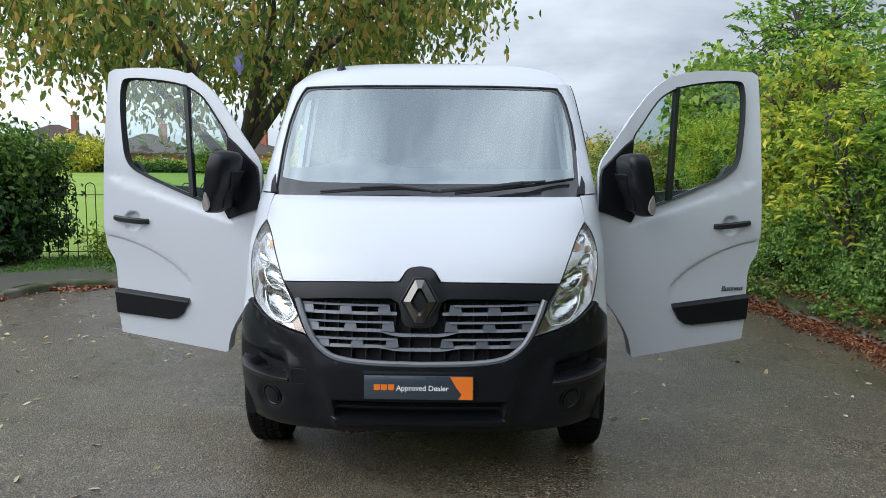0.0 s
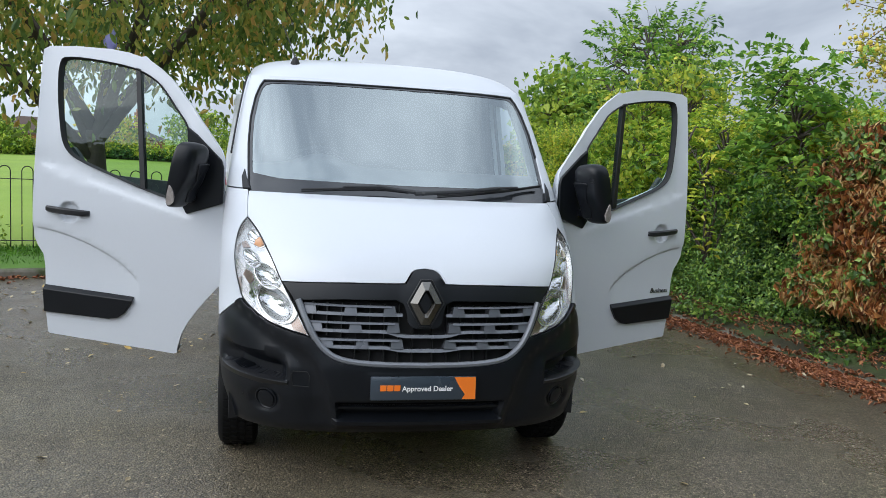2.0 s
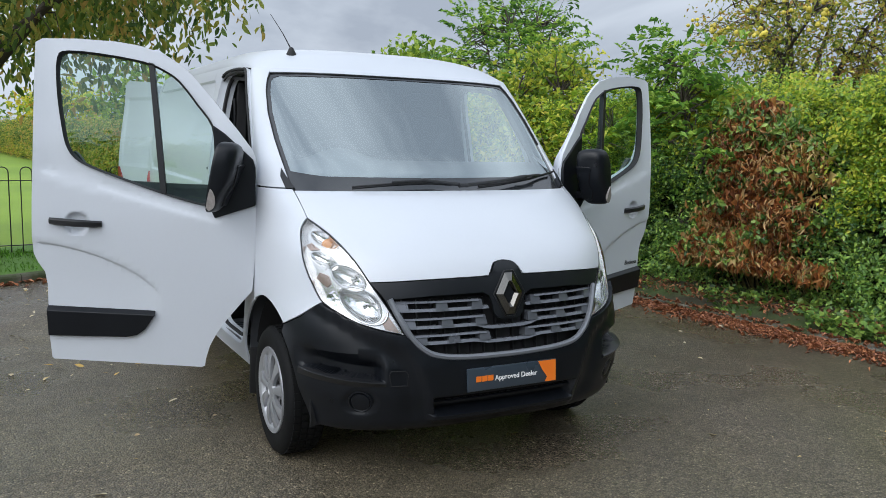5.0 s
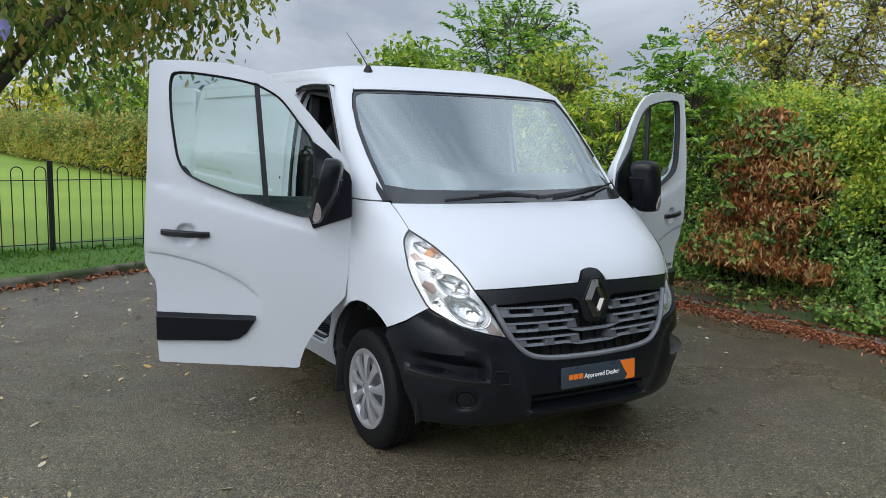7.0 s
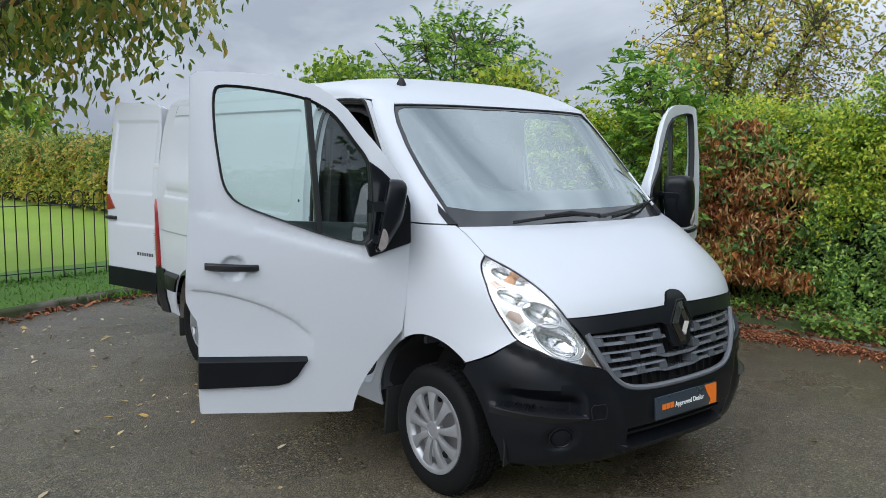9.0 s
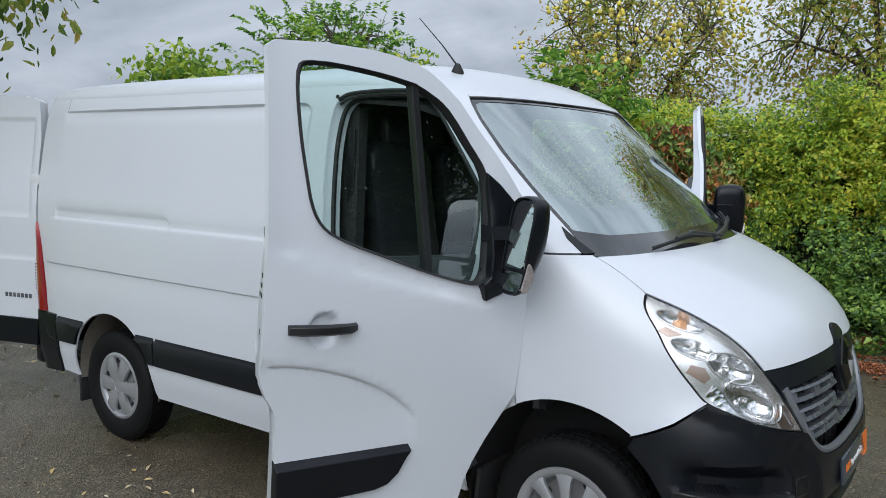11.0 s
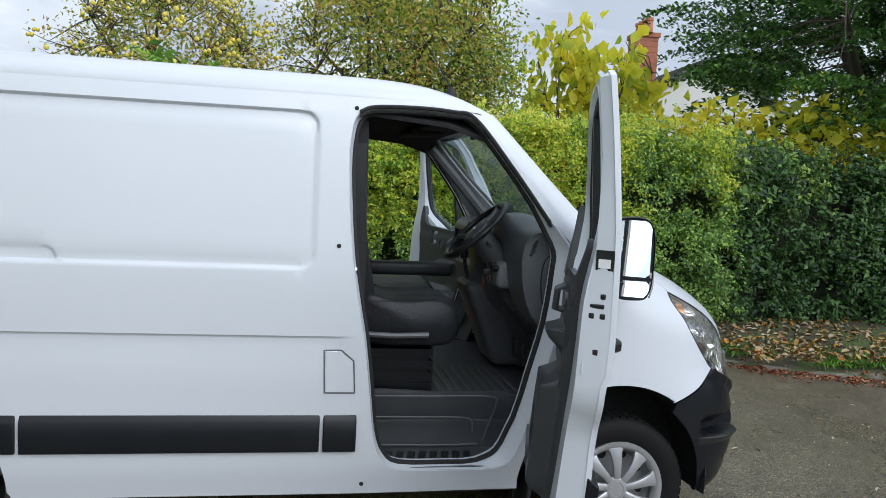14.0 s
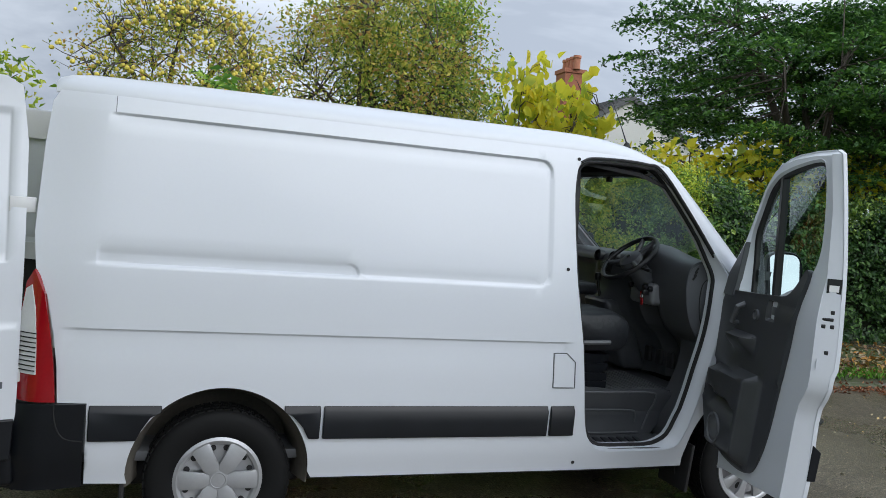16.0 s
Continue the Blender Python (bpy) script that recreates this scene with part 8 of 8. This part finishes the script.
tagged(leaves("verge_litter", pos, 0.085, DRYLEAF, aspect=0.55, flat_z=True, oval=True, curl=0.25), "golden fallen leaves on the shaded verge", "leaves", kind="stuff")
n = 900
far = np.array(KERB_FAR)
pick = rng.integers(0, len(far) - 1, n)
pos = far[pick] + rng.uniform(0, 1, (n, 1)) * (far[pick + 1] - far[pick])
pos = np.c_[pos[:, 0], pos[:, 1] - np.abs(rng.normal(size=n)) * 0.14, 0.008 + rng.uniform(0, 0.012, n)]
tagged(leaves("kerb_litter", pos, 0.075, LITTER, aspect=0.5, flat_z=True, oval=True, curl=0.25), "brown fallen leaves in the far gutter", "leaves", kind="stuff")
n = 330
pos = np.c_[rng.uniform(-8, 4.2, n), rng.uniform(-4.5, 7.5, n), np.full(n, 0.008)]
keep = ~((np.abs(pos[:, 0]) < 1.1) & (pos[:, 1] > 0) & (pos[:, 1] < 5)) & (pos[:, 0] < 4.2 - 0.1 * np.maximum(pos[:, 1], 0)) & (pos[:, 1] < 6.8 + 0.3 * pos[:, 0])
tagged(leaves("scattered_leaves", pos[keep], 0.062, PALELEAF, aspect=0.5, flat_z=True, oval=True, curl=0.07), "pale and orange leaves scattered over the asphalt", "leaves", kind="stuff")
n = 480
pos = np.c_[rng.uniform(-7.5, 0.5, n), rng.uniform(2.5, 7.0, n), np.full(n, 0.008)]
keep = ~((np.abs(pos[:, 0]) < 1.1) & (pos[:, 1] < 5)) & (pos[:, 1] < 7.2 + 0.33 * pos[:, 0])
tagged(leaves("tree_litter", pos[keep], 0.06, PALELEAF, aspect=0.45, flat_z=True, curl=0.07), "thin pale leaves dropped below the cherry tree", "leaves", kind="stuff")

n = 420
pos = np.c_[rng.uniform(-7, 4.0, n), rng.uniform(-4.5, 6.5, n), np.full(n, 0.006)]
keep = ~((np.abs(pos[:, 0]) < 1.1) & (pos[:, 1] > 0) & (pos[:, 1] < 5)) & (pos[:, 1] < 6.8 + 0.3 * pos[:, 0])
tagged(leaves("leaf_scraps", pos[keep], 0.024, PALELEAF, aspect=0.7, flat_z=True, curl=0.07), "small pale scraps of leaves on the asphalt", "leaves", kind="stuff")

# field edges
hedge("field_hedge", "clipped green hedge along the side of the field", smooth_line([(6.0, 9.8), (3.6, 16.0), (1.6, 26.0), (-1.0, 42.0), (-3.0, 58.0)], 3), lambda d: 1.75, ORCHARD, 2000, 0.12, 1.2, OLIVE, lump=0.35)
hedge("far_hedge", "long low dark hedge across the far side of the field", [(-3.0, 58.0), (-20.0, 62.0), (-45.0, 66.0), (-80.0, 66.0)], lambda d: 0.85, DARKLEAF, 420, 0.20, 1.2, PRIVET, lump=0.2)
for k, (x, y, z, r) in enumerate(((-31, 63, 1.5, 2.2), (-19, 60.5, 1.2, 1.5), (-12, 62, 1.6, 2.4), (-5, 60, 2.0, 2.6), (0.5, 50, 2.2, 2.6), (3.5, 36, 2.2, 2.0))):
    tree("field_shrub", "rounded yellow-green shrub at the edge of the field", (x, y, 0), 0.12, (x, y, z), (r, r, z * 0.95), 90, 26, 0.34, (YELLOWGREEN, LIMEGREEN)[k % 2], 40 + k, spread=0.4, category="bush", twigs=False)
ROOFTILE = material("dark_brown_roof_tiles", (0.075, 0.05, 0.04), 0.85, vary=0.25, scale=2, fine=12, bump=0.5)
BRICK = material("red_brown_brickwork", (0.34, 0.13, 0.08), 0.9, vary=0.25, scale=4, fine=24, bump=0.4)
RENDER_ = material("white_render_wall", (0.66, 0.65, 0.62), 0.9, vary=0.08, scale=1, fine=30, bump=0.2)
SLATE = material("grey_slate_roof", (0.10, 0.10, 0.105), 0.7, vary=0.2, scale=2, fine=14, bump=0.4)
PANE = material("dark_window_pane", (0.03, 0.035, 0.04), 0.1, vary=0.1, coat=0.6)
FRAMEW = material("white_window_frame", (0.75, 0.75, 0.74), 0.5, vary=0.05)
TERRACOTTA = material("terracotta_pot", (0.42, 0.17, 0.10), 0.8, vary=0.2, scale=6)


def house(name, label, at, turn, w, d, eaves, ridge, wall, roof_mat, hip=1.0, stacks=((0.25, 0.0),), windows=((-0.3, 0.7), (0.3, 0.7)), pots=2, stack_h=1.1):
    ob = empty(name, at=at)
    ob.rotation_euler = (0, 0, radians(turn))
    tagged(ob, label, "house")
    bm = bmesh.new()
    if hip >= 0.05:
        box(bm, (-w / 2, -d / 2, -0.2), (w / 2, d / 2, eaves))
    else:
        prism(bm, [(-d / 2, -0.2), (d / 2, -0.2), (d / 2, eaves), (0, ridge), (-d / 2, eaves)], lambda y, z: (-w / 2, y, z), lambda y, z: (w / 2, y, z))
    part("wall", closed(bm), wall, ob, smooth=False)
    o = 0.35
    if hip < 0.05:
        for k in (-1, 1):
            bm = bmesh.new()
            fall = (ridge - eaves) / (d / 2)
            prism(bm, [(0.0, ridge + 0.18), (k * (d / 2 + o), eaves - o * fall + 0.18), (k * (d / 2 + o), eaves - o * fall + 0.02), (0.0, ridge + 0.02)], lambda y, z: (-w / 2 - 0.12, y, z), lambda y, z: (w / 2 + 0.12, y, z))
            slope = part("roof", closed(bm), roof_mat, ob, smooth=False)
            for j in range(24):
                t0 = j / 24
                y0, z0 = k * (d / 2 + o) * t0, ridge + 0.185 - (ridge - eaves + o * fall) * t0
                bm = bmesh.new()
                box(bm, (-w / 2 - 0.125, -0.012, -0.008), (w / 2 + 0.125, 0.012, 0.014), Matrix.Translation((0, y0, z0)))
                part("slate_course", bm, roof_mat, slope, smooth=False)
    e = [(-w / 2 - o, -d / 2 - o), (w / 2 + o, -d / 2 - o), (w / 2 + o, d / 2 + o), (-w / 2 - o, d / 2 + o)]
    bm = bmesh.new()
    low = [bm.verts.new((x, y, eaves - 0.08)) for x, y in e]
    low2 = [bm.verts.new((x, y, eaves + 0.06)) for x, y in e]
    r = w / 2 + o - hip * (d / 2 + o)
    top_ = [bm.verts.new((-r, 0, ridge + 0.1)), bm.verts.new((r, 0, ridge + 0.1))]
    for q in ((low[0], low[1], low2[1], low2[0]), (low[1], low[2], low2[2], low2[1]), (low[2], low[3], low2[3], low2[2]), (low[3], low[0], low2[0], low2[3]), (low2[0], low2[1], top_[1], top_[0]), (low2[2], low2[3], top_[0], top_[1]), (low2[1], low2[2], top_[1]), (low2[3], low2[0], top_[0]), low[::-1]):
        bm.faces.new(q)
    if hip >= 0.05:
        part("roof", closed(bm), roof_mat, ob, smooth=False)
    else:
        bm.free()
    for u, v in stacks:
        cx, cy = u * w, v * d
        bm = bmesh.new()
        box(bm, (cx - 0.36, cy - 0.3, ridge - 0.9), (cx + 0.36, cy + 0.3, ridge + stack_h))
        box(bm, (cx - 0.41, cy - 0.35, ridge + stack_h), (cx + 0.41, cy + 0.35, ridge + stack_h + 0.12))
        ch = part("chimney", closed(bm), BRICK, ob, "brick chimney stack", smooth=False)
        for k in range(int((stack_h + 0.9) / 0.15)):
            z = ridge - 0.86 + 0.15 * k
            bm = bmesh.new()
            box(bm, (cx - 0.368, cy - 0.308, z), (cx + 0.368, cy + 0.308, z + 0.12))
            part("brick_course", bm, BRICK, ch, smooth=False)
        for k in range(pots):
            bm = bmesh.new()
            px = cx + (k - (pots - 1) / 2) * 0.28
            lathe(bm, [(0.11, 0), (0.10, 0.3), (0.125, 0.33), (0.12, 0.40), (0.08, 0.40)], 12, Matrix.Translation((px, cy, ridge + stack_h + 0.1)))
            part("chimney_pot", bm, TERRACOTTA, ch)
    for u, zf in windows:
        cx, cz = u * w, zf * eaves
        win = empty("window", ob)
        bm = bmesh.new()
        box(bm, (cx - 0.6, -d / 2 - 0.03, cz - 0.5), (cx + 0.6, -d / 2 + 0.02, cz + 0.5))
        part("frame", bm, FRAMEW, win, "white window frame", smooth=False)
        for sx in (-0.29, 0.29):
            bm = bmesh.new()
            box(bm, (cx + sx - 0.24, -d / 2 - 0.045, cz - 0.42), (cx + sx + 0.24, -d / 2 - 0.01, cz + 0.42))
            part("pane", bm, PANE, win, smooth=False)
    return ob


house("house", "brick house with hipped brown roof beyond the field", (-46.4, 90.0, -1.2), 8, 9, 8, 3.6, 5.8, BRICK, ROOFTILE)
house("house", "brick house with hipped brown roof and chimney", (-35.0, 88.0, -1.9), 4, 9, 8, 3.4, 5.5, BRICK, ROOFTILE, stacks=((0.2, 0),))
house("house", "brown-roofed house behind the cherry tree", (-25.2, 92.0, -2.0), -6, 10, 8, 3.4, 5.1, BRICK, ROOFTILE)
house("house", "brown-roofed house beyond the far hedge", (-17.0, 96.0, -2.0), -4, 9, 8, 3.4, 5.2, BRICK, ROOFTILE)
house("house", "white rendered house with slate roof and brick chimney", (20.5, -8.8, 0), -5, 9.0, 7.0, 3.4, 5.4, RENDER_, SLATE, hip=0.0, stacks=((-0.38, 0.22),), windows=(), pots=4, stack_h=0.75)
lamp_post = empty("street_lamp", at=(20.0, 126.0, 0))
tagged(lamp_post, "grey street lamp in the distance", "lamp")
bm = bmesh.new()
tube(bm, [(0, 0, 0), (0, 0, 4.8), (-0.2, 0, 5.2), (-1.2, 0, 5.4)], [0.09, 0.06, 0.05, 0.04], 8)
part("pole", bm, KERBSTONE, lamp_post)
bm = rounded_box((-2.2, -0.15, 5.32), (-1.1, 0.15, 5.5), 0.05, 2)
part("lamp_head", bm, FRAMEW, lamp_post)
# key in the ignition with its red tag
key = empty("ignition_key", at=(-0.60, 1.455, 1.345))
tagged(key, "car key with a red tag hanging in the ignition", "key")
bm = rounded_box((-0.012, -0.006, -0.016), (0.012, 0.03, 0.016), 0.004, 2)
part("key_head", bm, SATIN, key, "black plastic key head")
bm = bmesh.new()
tube(bm, [(0.013 * math.sin(0.6 * i), 0.03, -0.024 + 0.013 * math.cos(0.6 * i)) for i in range(11)], 0.0015, 6, caps=False)
part("key_ring", bm, CHROME, key)
bm = rounded_box((-0.014, 0.027, -0.080), (0.014, 0.033, -0.036), 0.003, 2)
part("key_tag", bm, RED, key, "red key tag")
# bag caught in the cherry tree
BAGMAT = material("lilac_plastic_film", (0.33, 0.33, 0.72), 0.4, vary=0.2, scale=12)
bm = bmesh.new()
rows = []
for i in range(9):
    t = i / 8
    r = 0.012 + 0.055 * math.sin(math.pi * min(1, t * 1.1)) * (0.5 + t)
    rows.append([bm.verts.new((-2.5 + r * math.cos(a) * (1 + 0.3 * math.sin(3 * a + i)), 6.2 + 0.6 * r * math.sin(a), 2.90 - 0.30 * t)) for a in [2 * math.pi * k / 10 for k in range(10)]])
for a, b in zip(rows, rows[1:]):
    for j in range(10):
        bm.faces.new((a[j], a[(j + 1) % 10], b[(j + 1) % 10], b[j]))
bm.faces.new(rows[0])
bm.faces.new(rows[-1][::-1])
tagged(part("plastic_bag", closed(bm), BAGMAT), "crumpled lilac plastic bag hanging in the tree", "bag")
bm = bmesh.new()
tube(bm, [(-2.5, 6.2, 2.89), (-2.51, 6.22, 3.2), (-2.5, 6.3, 3.6)], 0.004, 5)
tagged(part("bag_string", bm, BARK), "thin string hanging from a branch", "string")
# unseen tall hedge added behind the walk; closes the yard, cuts low light
hedge("unseen_yard_hedge", "unseen added hedge closing the yard against low sky light", [(-14.5, 9.0), (-14.5, -13.0), (4.5, -14.0)], lambda d: 2.5, DARKLEAF, 560, 0.3, 1.5, IVY, lump=0.5)
tree("lime_tree", "large dark green tree at the corner of the yard", (3.6, -13.6, 0), 0.25, (3.4, -13.4, 5.6), (4.2, 3.4, 3.6), 300, 90, 0.20, DARKLEAF, 33, spread=0.8, hollow=0.1, limbs=9)
tree("elder_bush", "yellowing feather-leaved shrub growing out of the hedge", (4.5, 4.9, 0), 0.04, (4.18, 4.95, 1.70), (0.30, 0.75, 0.62), 46, 3, 0.10, TIPLEAF, 35, spread=0.16, aspect=0.36, limbs=5, pinnate=6, category="bush")
